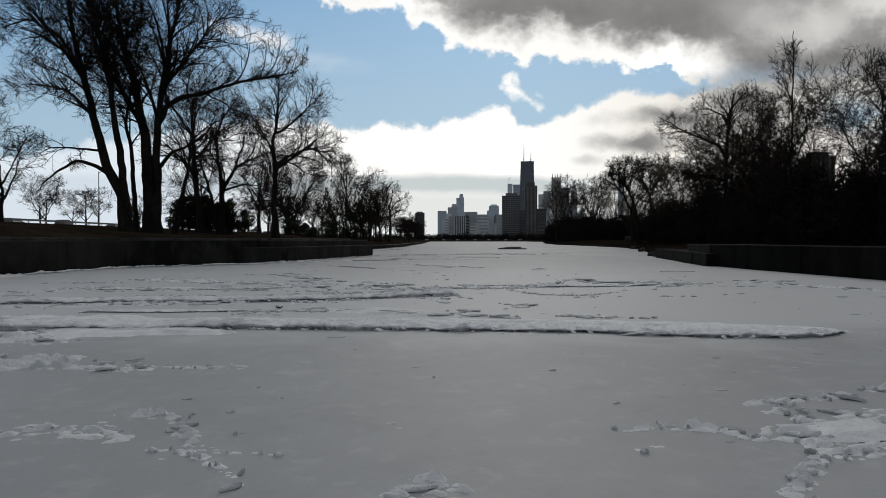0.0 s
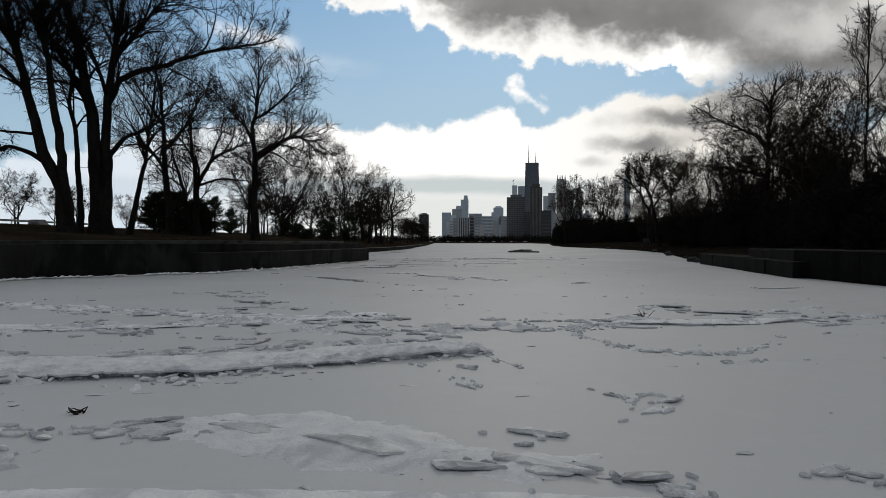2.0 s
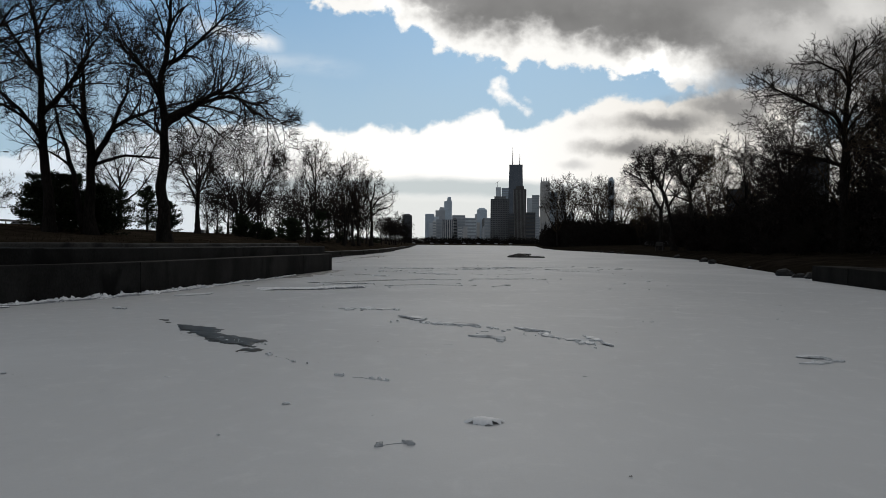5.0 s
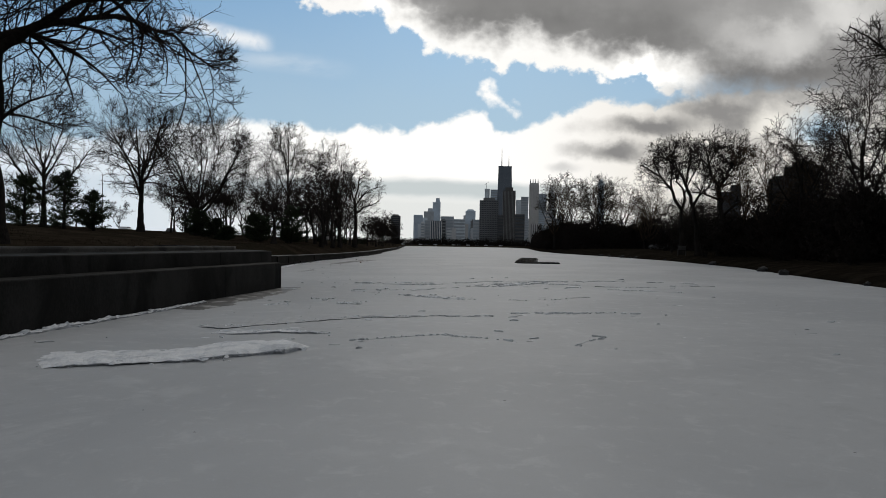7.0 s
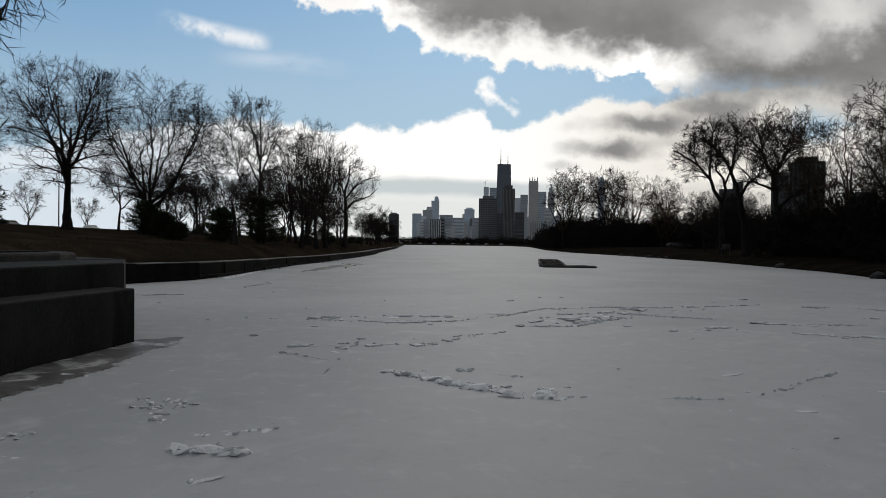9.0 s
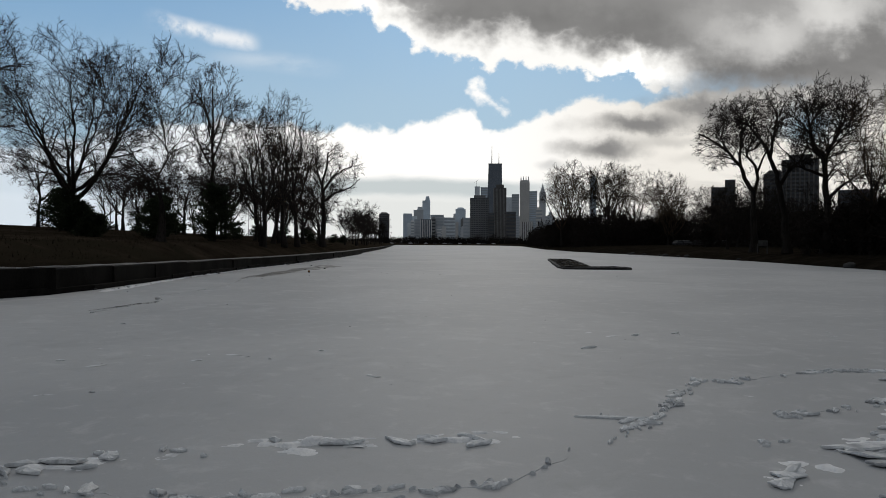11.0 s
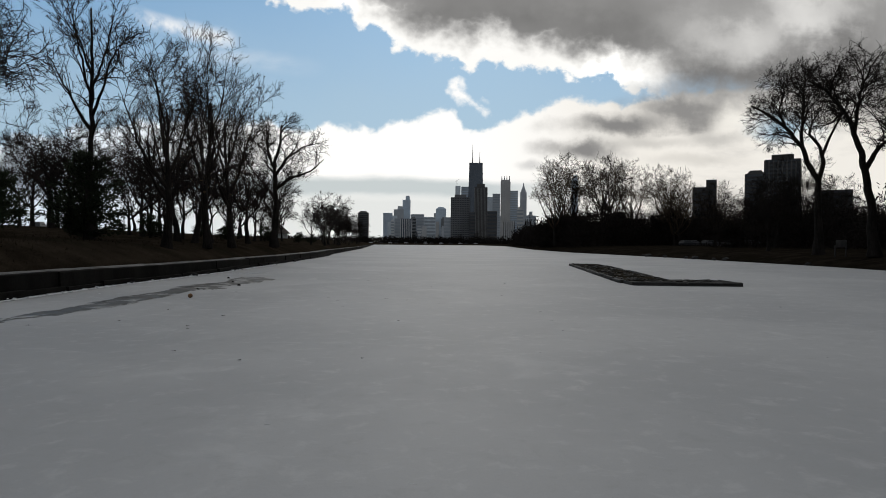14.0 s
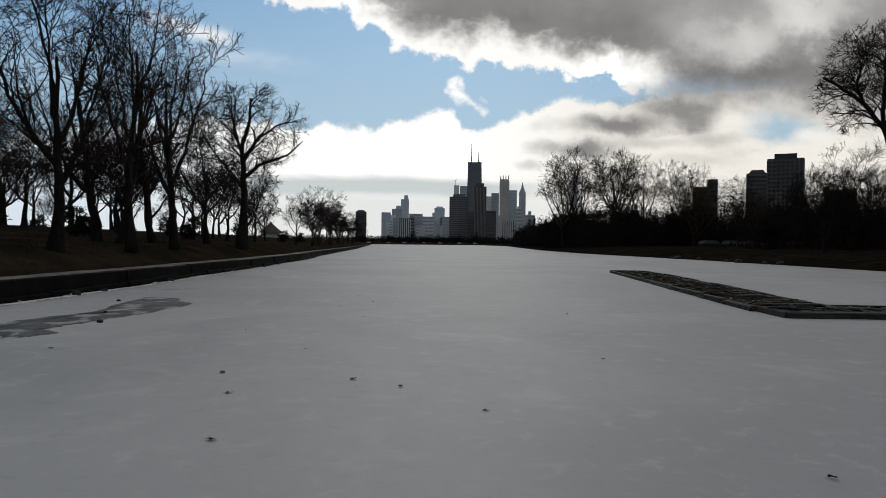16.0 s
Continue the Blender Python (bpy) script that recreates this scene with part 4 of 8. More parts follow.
def bare_tree(seed, stems, blobs, count, tip=0.0125, gnarl=0.14, lift=0.06, twig=1.0, fan=None, rust=False, leaves=0):
    """Trunk and crown of a bare tree. stems: (thickness, points of the line), from the ground or from a limb; blobs: (x, y, z, rx, ry, rz) of the crown;
    fan: (stem, count, from height, to height, reach, rise) of the chief limbs. Limbs part from the stems, branches from limbs, and so on to the twigs."""
    rng = np.random.default_rng(seed)
    middle, reach_of = np.array([b[:3] for b in blobs], dtype=float), np.array([b[3:] for b in blobs], dtype=float)
    heart = middle.mean(axis=0) * np.array([1, 1, 0.75])
    lump = rng.uniform(0, 6.28, 3)

    def inside(p):
        """How deep a point lies in the crown: 1 on its uneven skin."""
        far = np.linalg.norm((p[..., None, :] - middle) / reach_of, axis=-1).min(axis=-1)
        q = p * 0.9
        return far * (1 + 0.09 * np.sin(q[..., 0] + lump[0]) + 0.09 * np.sin(q[..., 1] * 1.1 + lump[1]) + 0.09 * np.sin(q[..., 2] * 1.2 + lump[2]))

    def within(start, way, length):
        """Lengths cut where the crown ends."""
        share = np.linspace(0.1, 1, 10)
        ok = inside(start[:, None] + way[:, None] * (length[:, None] * share)[:, :, None]) < 1.04
        last = np.where(ok.any(axis=1), 10 - np.argmax(ok[:, ::-1], axis=1), 1) / 10
        return np.maximum(0.22, length * last)

    lines, thicks, trunks = [], [], []

    def add_stem(thick, pts, ground):
        pts = resample(pts, 0.45)
        n = len(pts)
        s = np.linspace(0, 1, n)
        sway = np.cumsum(rng.normal(0, 0.028 + 0.16 * gnarl, (n, 3)), axis=0)
        sway = (sway - sway[:1] - s[:, None] * (sway[-1] - sway[0])) * np.array([1, 1, 0.5])
        r = thick * (1 - 0.80 * s ** 0.8) if ground else thick * (1 - 0.84 * s ** 0.9)
        if ground:
            r = r * (1 + 0.40 * np.exp(-np.maximum(pts[:, 2], 0) / (1.5 * thick + 0.05)))
        lines.append(pts + sway * (0.7 if ground else 1.0))
        thicks.append(r)
        trunks.append(ground)

    for thick, pts in stems:
        ground = pts[0][2] <= 0.3
        if not ground and lines:
            nodes, radii = np.concatenate(lines), np.concatenate(thicks)
            k = int(np.argmin(np.linalg.norm(nodes - np.array(pts[0]), axis=1)))
            pts = [tuple(nodes[k])] + list(pts[1:])
            thick = min(thick, radii[k] * 0.9)
        add_stem(thick, pts, ground)
    if fan:
        k, limbs, low, high, reach, rise = fan
        line, radii = lines[k], thicks[k]
        turn = rng.uniform(0, 6.28)
        for i in range(limbs):
            share = i / max(1, limbs - 1)
            j = int(np.argmin(np.abs(line[:, 2] - (low + (high - low) * share))))
            az = turn + i * 2.4 + rng.uniform(-0.3, 0.3)
            out, up, bow = reach * rng.uniform(0.75, 1.1) * (1 - 0.35 * share), rise * rng.uniform(0.8, 1.2), rng.uniform(1.05, 1.6)
            add_stem(min(0.5 * stems[k][0], radii[j] * 0.85), [line[j] + np.array([math.cos(az) * out * q, math.sin(az) * out * q, up * q ** bow]) for q in np.linspace(0, 1, 6)], False)
    nodes, radii = np.concatenate(lines), np.concatenate(thicks)
    ways = np.concatenate([unit(np.gradient(l, axis=0)) for l in lines])
    # limbs that reach from the stems to the skin of the crown
    total = count * 3.0
    each = (6, 4, 2) if total > 700 else (5, 4, 2) if total > 300 else (4, 3, 2)
    n = max(8, int(round(total / (each[0] * each[1] * each[2]))) - len(lines) + 1)
    size = reach_of.prod(axis=1) ** 0.8
    pick = rng.choice(len(blobs), n * 5, p=size / size.sum())
    aim = middle[pick] + unit(rng.normal(0, 1, (len(pick), 3)) + np.array([0, 0, 0.2])) * (rng.uniform(0.25, 1, (len(pick), 1)) ** 0.5) * reach_of[pick] * 0.97
    chosen = [0]                                    # spread evenly: each the farthest from those before
    gap = np.linalg.norm(aim - aim[0], axis=1)
    for _ in range(n - 1):
        chosen.append(int(gap.argmax()))
        gap = np.minimum(gap, np.linalg.norm(aim - aim[chosen[-1]], axis=1))
    aim, pick = aim[chosen], pick[chosen]
    gap = aim[:, None] - nodes[None]
    far = np.linalg.norm(gap, axis=2)
    bend = (gap * ways[None]).sum(axis=2) / (far + 1e-6)
    cost = far * (1 + 1.6 * np.maximum(0, 0.62 - bend)) + rng.normal(0, 0.35, far.shape) + 60 * (nodes[:, 2] < 0.22 * nodes[:, 2].max())[None] + 2.2 * np.maximum(0, 0.50 * reach_of[pick].mean(axis=1)[:, None] - far)
    k = cost.argmin(axis=1)
    a, d = nodes[k], ways[k]
    long = np.linalg.norm(aim - a, axis=1)
    mid = a + unit(d * 0.55 + unit(aim - a) * 0.7) * (0.5 * long)[:, None]
    s = np.linspace(0, 1, 11)[None, :, None]
    limb = (1 - s) ** 2 * a[:, None] + 2 * s * (1 - s) * mid[:, None] + s ** 2 * aim[:, None]
    sway = np.cumsum(rng.normal(0, 1, limb.shape), axis=1)
    sway = sway - sway[:, :1] - s * (sway[:, -1:] - sway[:, :1])
    limb = limb + sway * (0.010 + 0.11 * gnarl) * (long / 5)[:, None, None]
    thick = np.minimum(radii[k] * 0.72, 0.021 * long + 0.012 + tip)
    sizes = thick[:, None] * (1 - s[..., 0] ** 0.9) + tip * 1.3 * s[..., 0] ** 0.9
    vs, fs, base = [], [], 0

    def keep(v, f):
        nonlocal base
        vs.append(v)
        fs.append((f if f.shape[1] == 3 else np.concatenate([f[:, :3], f[:, [0, 2, 3]]])) + base)
        base += len(v)

    out = {"trunk": []}
    for line, r, ground in zip(lines, thicks, trunks):
        v, f = tubes(line[None], r[None], 9 if ground else 6)
        if ground:
            out["trunk"].append(mesh_arrays("trunk", v, f, BARK, True))
        else:
            keep(v, f)
    keep(*tubes(limb, sizes, 5))
    # branches from limbs and from the outer stems
    outer = [(l, r) for l, r, ground in zip(lines, thicks, trunks) if not ground or len(lines) < 3]
    if outer:
        spot = np.linspace(0.3, 1, 11)
        extra = np.array([[[np.interp(q, np.linspace(0, 1, len(l)), l[:, c]) for c in range(3)] for q in spot] for l, r in outer])
        extra_r = np.array([np.interp(spot, np.linspace(0, 1, len(r)), r) for l, r in outer])
        limb, sizes = np.concatenate([limb, extra]), np.concatenate([sizes, extra_r])
    start, way, length, rad = fork(rng, limb, sizes, each[0], 0.12, 0.97, 50, 12, 0.72, 0.42, 0.62, tip * 1.25, heart, 0.12)
    length = within(start, way, np.clip(length, 0.9, 5.5))
    b2, r2 = grow(rng, start, way, length, np.minimum(rad, 0.019 * length + tip * 1.6), np.full(len(start), tip * 1.15), 4 if tip > 0.017 else 6, 0.07 + 0.8 * gnarl, lift)
    keep(*tubes(b2, r2, 3))
    start, way, length, rad = fork(rng, b2, r2, each[1], 0.12, 0.97, 50, 13, 0.66, 0.35, 0.7, tip * 1.1, heart, 0.1)
    length = within(start, way, np.clip(length, 0.6, 2.6))
    b3, r3 = grow(rng, start, way, length, np.maximum(tip * 1.2, np.minimum(rad, tip * 2.3)), np.full(len(start), tip * 0.95), 2 if tip > 0.017 else 3, 0.10 + 0.9 * gnarl, lift * 0.6)
    keep(*tubes(b3, r3, 3))
    start, way, length, rad = fork(rng, b3, r3, each[2], 0.2, 0.95, 46, 14, 0.7, 0.30, 0.9, tip * 0.95, heart, 0.1)
    length = np.clip(length, 0.45, 1.3) * twig
    b4, r4 = grow(rng, start, way, length, np.full(len(start), tip * 0.95), np.full(len(start), tip * 0.7), 1, 0.10 + 0.8 * gnarl, lift * 0.6)
    keep(*tubes(b4, r4, 3))
    stretch = rng.uniform(0.5, 1.0, len(length))
    for share in (0.85, 0.55, 0.25):
        root = b4[:, 0] + (b4[:, 1] - b4[:, 0]) * share
        w = unit(unit(b4[:, 1] - b4[:, 0]) + rng.normal(0, 0.55, root.shape) + np.array([0, 0, lift * 0.5]))
        keep(*spikes(root, root + w * (length * stretch)[:, None], tip * 0.85))
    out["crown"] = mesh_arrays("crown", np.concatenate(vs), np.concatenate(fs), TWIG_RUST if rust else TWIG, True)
    if leaves:
        ends = b4[:, 1]
        spot = ends[rng.integers(0, len(ends), leaves)] + rng.normal(0, 0.05, (leaves, 3))
        a, b = unit(rng.normal(0, 1, (leaves, 3))), unit(rng.normal(0, 1, (leaves, 3)))
        size = rng.uniform(0.05, 0.12, (leaves, 1))
        verts = np.stack([spot, spot + (a + b * 0.5) * size * 0.6, spot + a * size * 1.5, spot + (a - b * 0.5) * size * 0.6], axis=1).reshape(-1, 3)
        out["foliage"] = mesh_arrays("foliage", verts, np.arange(leaves * 4).reshape(-1, 4), LEAF)
    return out


def bush_meshes(seed, height, wide, count, tip):
    """A many-stemmed bare bush."""
    stems = [(0.05, [(0.12 * wide * math.cos(a), 0.12 * wide * math.sin(a), -0.1), (0.4 * wide * math.cos(a), 0.4 * wide * math.sin(a), height * 0.45)]) for a in (0.3 + seed, 2.4 + seed, 4.5 + seed)]
    return bare_tree(seed, stems, [(0, 0, height * 0.55, wide, wide, height * 0.45)], count * 0.6, tip, 0.10, 0.16)


def plant(meshes, x, y, z, label, turn=0.0, size=1.0, group="park trees", name="tree", category="tree"):
    holder = hold(name, pose(x, y, z - 0.05, 0, 0, turn) @ Matrix.Scale(size, 4), label, category, group)
    for key, me in meshes.items():
        for one in me if isinstance(me, list) else [me]:
            part(key, one, holder)
    return holder


def evergreen_meshes(seed, height, spread, count, cone=1.0, material=None, leaf=1.0, boughs=70):
    """A dense dark evergreen: a short trunk and layered sprays of needles with gaps."""
    rng = np.random.default_rng(seed)
    level = rng.uniform(0.03, 1.0, boughs)
    reach = spread * np.clip((1 - level) ** (0.55 * cone) * 1.05, 0.08, 1) * rng.uniform(0.72, 1.15, boughs)
    az = rng.uniform(0, 2 * np.pi, boughs)
    start = np.stack([np.zeros(boughs), np.zeros(boughs), level * height * 0.9], axis=1)
    way = np.stack([np.cos(az), np.sin(az), rng.uniform(0.05, 0.5, boughs)], axis=1)
    limb, lr = grow(rng, start, way, reach, np.full(boughs, 0.045), np.full(boughs, 0.012), 6, 0.12, 0.03)
    tv, tf = tubes(limb, lr, 3)
    out = {}
    out["trunk"] = tube_mesh("trunk", [(0, 0, -0.3), (0, 0, height * 0.4), (0.05, 0, height * 0.95)], [0.16, 0.12, 0.02], 8, BARK)
    pick = rng.integers(0, boughs, count)
    t = rng.uniform(0.15, 1.0, count) * 6
    i = np.minimum(t.astype(int), 5)
    g = (t - i)[:, None]
    spot = limb[pick, i] * (1 - g) + limb[pick, i + 1] * g + rng.normal(0, 0.16 * leaf, (count, 3)) * np.array([1, 1, 0.8])
    spot[:, 2] = np.maximum(spot[:, 2], 0.05)
    a = unit(unit(limb[pick, 6] - limb[pick, 0]) + rng.normal(0, 0.6, (count, 3)) + np.array([0, 0, 0.25]))
    b = unit(np.cross(a, rng.normal(0, 1, (count, 3))))
    size = rng.uniform(0.14, 0.30, (count, 1)) * leaf
    verts = np.stack([spot, spot + a * size * 0.6 + b * size * 0.22, spot + a * size * 1.3, spot + a * size * 0.6 - b * size * 0.22], axis=1).reshape(-1, 3)
    faces = np.concatenate([np.arange(count * 4).reshape(-1, 4), tf + count * 4])
    out["crown"] = mesh_arrays("crown", np.concatenate([verts, tv]), faces, material or NEEDLE)
    return out


build_ice()
build_ground()
build_walls()

# ---- trees by the near terrace ----
def left_z(x, y):
    return left_height(x, y)


plant(bare_tree(11, [(0.40, [(0, 0, -0.2), (-0.1, 0, 3.1), (0.1, 0, 5.3), (0.1, 0, 7.1), (-0.1, 0, 8.7), (-0.2, 0, 9.8), (0.1, 0, 10.9), (0.3, 0, 14.5)]), (0.20, [(0.1, 0, 6.8), (1.5, 0.2, 8.0), (2.6, 0.3, 8.9), (3.7, 0.3, 9.0), (4.8, 0.2, 8.1), (5.9, 0, 7.4)]), (0.20, [(0.1, 0, 10.2), (0.9, -0.3, 10.8), (1.9, -0.5, 11.6), (3.2, -0.5, 13.0), (4.8, -0.2, 14.6)]), (0.12, [(0.1, 0, 5.8), (-0.6, 0.2, 6.9), (-0.9, 0.4, 8.6)]), (0.14, [(-0.1, 0, 8.8), (-0.9, 0.3, 9.9), (-2.6, 0.6, 11.4)]), (0.19, [(0.1, 0, 7.3), (1.0, 1.6, 8.6), (2.6, 3.6, 9.6), (4.2, 5.6, 9.4), (5.6, 7.0, 8.2)])],
    [(0.9, 0, 11.6, 5.4, 5.2, 5.4), (4.0, 0, 9.6, 3.0, 3.4, 3.6), (-2.6, 0, 10.4, 2.8, 3.2, 3.2), (2.6, 2.5, 7.2, 3.4, 3.2, 2.0), (4.2, 5.4, 7.6, 2.8, 3.2, 4.0)], 950, lift=0.09), -15.5, 70.1, 1.85, "tall bare tree with a straight dark trunk and drooping lower boughs")
plant(bare_tree(12, [(0.62, [(0.1, 0, -0.2), (0.0, 0, 4.0), (-0.3, 0, 7.2), (-0.7, 0, 9.4), (-1.1, 0, 12.2), (-2.0, 0, 15.0), (-2.9, 0, 19.5)]), (0.46, [(0.4, 0.15, -0.2), (0.55, 0.1, 5.2), (0.65, 0.1, 9.2), (1.0, 0.3, 12.5), (1.6, 0.4, 15.6), (2.4, 0.5, 20.0)]), (0.30, [(0.65, 0.1, 9.0), (1.4, 0, 10.5), (2.7, 0, 11.2), (4.8, -0.1, 11.5), (7.1, -0.2, 12.3), (9.5, 0, 12.8), (12.2, 0, 13.4)]), (0.20, [(0.6, 0.1, 5.2), (1.4, 0.3, 6.6), (2.8, 0.5, 7.2), (4.1, 0.7, 8.0), (5.2, 0.8, 9.6)]), (0.24, [(-0.7, 0, 9.0), (-2.6, 0.4, 12.0), (-4.6, 0.6, 16.0), (-5.6, 0.6, 20)]), (0.2, [(1.0, 0.3, 12.0), (3.4, 0.5, 15.2), (6.0, 0.6, 18.4)])],
    [(0.2, 0, 18.2, 7.6, 7.0, 7.4), (8.6, 0, 14.9, 4.2, 3.6, 3.0), (4.6, 0.5, 10.0, 3.4, 3.0, 2.2), (-3.6, 0, 12.0, 3.0, 3.0, 3.0)], 1700, lift=0.08), -22.9, 58.5, 2.25, "great bare elm on the lawn with a long level limb")
plant(bare_tree(13, [(0.50, [(-0.3, 0, -0.2), (-0.7, 0, 3.0), (-1.9, 0, 5.2), (-2.8, 0, 8.2), (-3.4, 0, 11.5), (-4.0, 0, 13.9), (-4.4, 0, 15.9), (-4.8, 0, 20)]), (0.40, [(0.1, 0, -0.2), (-0.3, 0, 1.8), (-0.9, 0, 6.4), (-1.2, 0, 9.4), (-1.7, 0, 12.4), (-2.2, 0, 14.8), (-3.0, 0, 18.8)]), (0.20, [(-1.6, 0, 4.6), (-2.6, 0, 5.4), (-4.2, 0, 5.8), (-5.7, 0, 5.0), (-6.7, 0, 4.1), (-7.3, 0, 3.2)]), (0.12, [(-2.4, 0, 6.4), (-4.2, 0.2, 6.8), (-6.2, 0.3, 6.9), (-7.6, 0.3, 6.2)]), (0.24, [(-3.6, 0, 12.6), (-5.3, 0.3, 15.3), (-8.0, 0.4, 17.0), (-10.2, 0.5, 16.4)]), (0.18, [(-3.0, 0, 9.4), (-5.2, 0.4, 11.4), (-8.4, 0.6, 12.0)])],
    [(-3.8, 0, 17.6, 6.2, 6.0, 6.6), (-7.6, 0, 15.6, 3.4, 3.0, 3.0), (-6.2, 0, 11.4, 3.6, 3.0, 2.0), (-5.4, 0, 6.6, 2.6, 1.4, 1.2)], 1400, lift=0.08), -23.6, 56.3, 2.2, "bare elm with a long limb arching low over the lawn")
plant(bare_tree(14, [(0.24, [(0, 0, -0.2), (0, 0, 2.7), (-0.3, 0, 6.3), (-0.7, 0, 8.8), (-0.2, 0, 13), (0.4, 0, 16.5)])], [(-0.2, 0, 13.6, 3.6, 3.4, 6.0)], 240, lift=0.12), -24.1, 58.3, 2.3, "slender bare tree beside the great elms")
plant(bare_tree(15, [(0.24, [(0, 0, -0.2), (0.5, 0, 2.9), (1.2, 0, 5.5), (1.4, 0, 7.3), (2.0, 0, 11.5)])], [(1.9, 0, 11.0, 4.2, 4.0, 5.2)], 210, lift=0.1), -21.7, 60.2, 2.2, "slender bare tree leaning toward the water")
plant(bare_tree(16, [(0.40, [(0, 0, -0.2), (0, 0, 2.8), (-0.4, 0, 5.5), (-0.6, 0, 8.2), (-0.7, 0, 10.2), (-0.9, 0, 12.7), (-1.4, 0, 16)]), (0.20, [(-0.5, 0, 6.0), (-1.7, 0.2, 7.7), (-3.2, 0.4, 9.2), (-5.0, 0.5, 10.6)]), (0.24, [(-0.5, 0, 7.8), (0.6, 0.2, 9.3), (1.7, 0.4, 10.5), (2.6, 0.5, 12.5), (3.8, 0.5, 14.6)]), (0.16, [(-0.7, 0, 10), (-2.6, 0.3, 13), (-4.0, 0.4, 15.6)])], [(-0.6, 0, 12.8, 5.8, 5.6, 5.6), (-4.2, 0, 9.6, 3.2, 3.0, 3.0), (3.0, 0, 10.8, 3.2, 3.0, 4.0), (-1, 0, 7.6, 3.6, 3.4, 1.8)], 480, lift=0.08), -24.6, 74.3, 2.35, "bare leaning tree behind the evergreens")
plant(bare_tree(17, [(0.42, [(-0.2, 0, -0.2), (-0.3, 0, 1.5), (-0.3, 0, 4.9), (-0.4, 0, 6.7), (-0.7, 0, 8.0), (-0.9, 0, 11.6)]), (0.30, [(-0.5, 0.1, -0.2), (-0.9, 0, 1.0), (-1.4, 0, 3.6), (-1.9, 0, 6.1), (-2.8, 0, 9.0)]), (0.32, [(-0.3, 0, 4.2), (0.0, 0, 5.4), (1.0, -0.1, 7.1), (2.5, -0.1, 8.1), (4.3, 0, 8.8), (6.4, 0, 9.2)]), (0.14, [(-0.3, 0, 5.0), (2.0, 0.4, 5.5), (4.2, 0.6, 5.4), (6.0, 0.7, 4.8)]), (0.18, [(1.0, 0, 7.1), (1.8, 0.3, 9.4), (2.2, 0.5, 12.0)])], [(-0.6, 0, 10.2, 5.2, 5.0, 4.6), (4.4, 0, 9.6, 3.6, 3.2, 3.0), (4.2, 0.5, 6.0, 2.8, 2.4, 1.6), (-3.0, 0, 6.4, 2.6, 2.6, 2.2)], 450, gnarl=0.17, lift=0.08), -22.5, 76.0, 2.25, "bare forked tree with low heavy limbs")
for i, (x, y, h, r) in enumerate([(-27.2, 78, 4.3, 2.3), (-25.4, 77.0, 4.2, 2.2), (-24.0, 79.5, 3.9, 2.1), (-22.9, 77.6, 3.0, 1.6), (-29.5, 82, 3.8, 2.2), (-26.4, 80.5, 4.6, 2.2)]):
    plant(evergreen_meshes(30 + i, h, r, 6500, 0.8, leaf=0.75), x, y, left_z(x, y), "dense dark spreading evergreen shrub on the lawn", group="evergreen shrubs", name="evergreen_shrub", category="shrub")

# ---- trees along the lower bank ----
plant(bare_tree(21, [(0.40, [(0, 0, -0.2), (0, 0, 4.5), (0.2, 0, 9)])], [(0, 0, 10.2, 6.0, 6.0, 5.6), (0, 0, 5.4, 4.5, 4.5, 1.6)], 760, fan=(0, 7, 4.0, 7.5, 4.6, 6.5)), -31.0, 120.6, 2.95, "bare round-headed tree at the top of the slope")
plant(bare_tree(22, [(0.50, [(0, 0, -0.2), (0, 0, 2.4), (0.3, 0, 5)])], [(0, 0, 10.4, 8.4, 7.5, 6.4), (0, 0, 4.8, 6.5, 6.0, 1.7)], 900, fan=(0, 9, 2.2, 4.6, 6.2, 8.0)), -28.8, 132.6, 2.75, "broad bare tree with limbs fanning from low down")
plant(bare_tree(18, [(0.34, [(0, 0, -0.2), (0, 0, 4), (0.2, 0, 8)])], [(0, 0, 9.2, 7.0, 6.6, 5.4)], 520, fan=(0, 8, 3.0, 6.5, 5.0, 5.5)), -40.5, 118.5, 3.3, "bare spreading tree at the edge of the lawn")
plant(bare_tree(19, [(0.16, [(0, 0, -0.2), (0.1, 0, 3), (0, 0, 6)])], [(0, 0, 6.0, 3.4, 3.4, 3.0)], 200, fan=(0, 5, 2.4, 4.5, 2.6, 3.0)), -33.2, 135.5, 3.0, "small bare round-headed tree on the slope")
plant(bare_tree(23, [(0.30, [(0, 0, -0.2), (0, 0, 2.2), (-0.2, 0, 3.9)]), (0.22, [(-0.2, 0, 3.9), (-1.6, 0, 5.2), (-2.6, 0, 7.2), (-3.4, 0, 9.6)]), (0.22, [(-0.2, 0, 3.9), (0.4, 0, 5.4), (0.1, 0, 7.8), (-0.4, 0, 10)]), (0.13, [(0.4, 0, 5.6), (1.8, 0, 6.2), (3.0, 0, 5.8), (4.0, 0, 5.0)])], [(-0.8, 0, 9.0, 4.4, 4.0, 3.4), (2.8, 0, 6.4, 1.8, 2.0, 1.4)], 420, gnarl=0.19), -15.5, 116.4, 1.85, "bare crooked forked tree on the bank")
plant(bare_tree(24, [(0.24, [(0, 0, -0.2), (-0.1, 0, 6), (0.1, 0, 11), (0, 0, 14)])], [(0, 0, 11.6, 3.6, 3.6, 4.9)], 260, lift=0.2, leaves=1260, twig=0.6, fan=(0, 6, 6.5, 10, 2.6, 4.5)), -17.6, 134.8, 1.95, "tall airy tree with a few withered leaves")
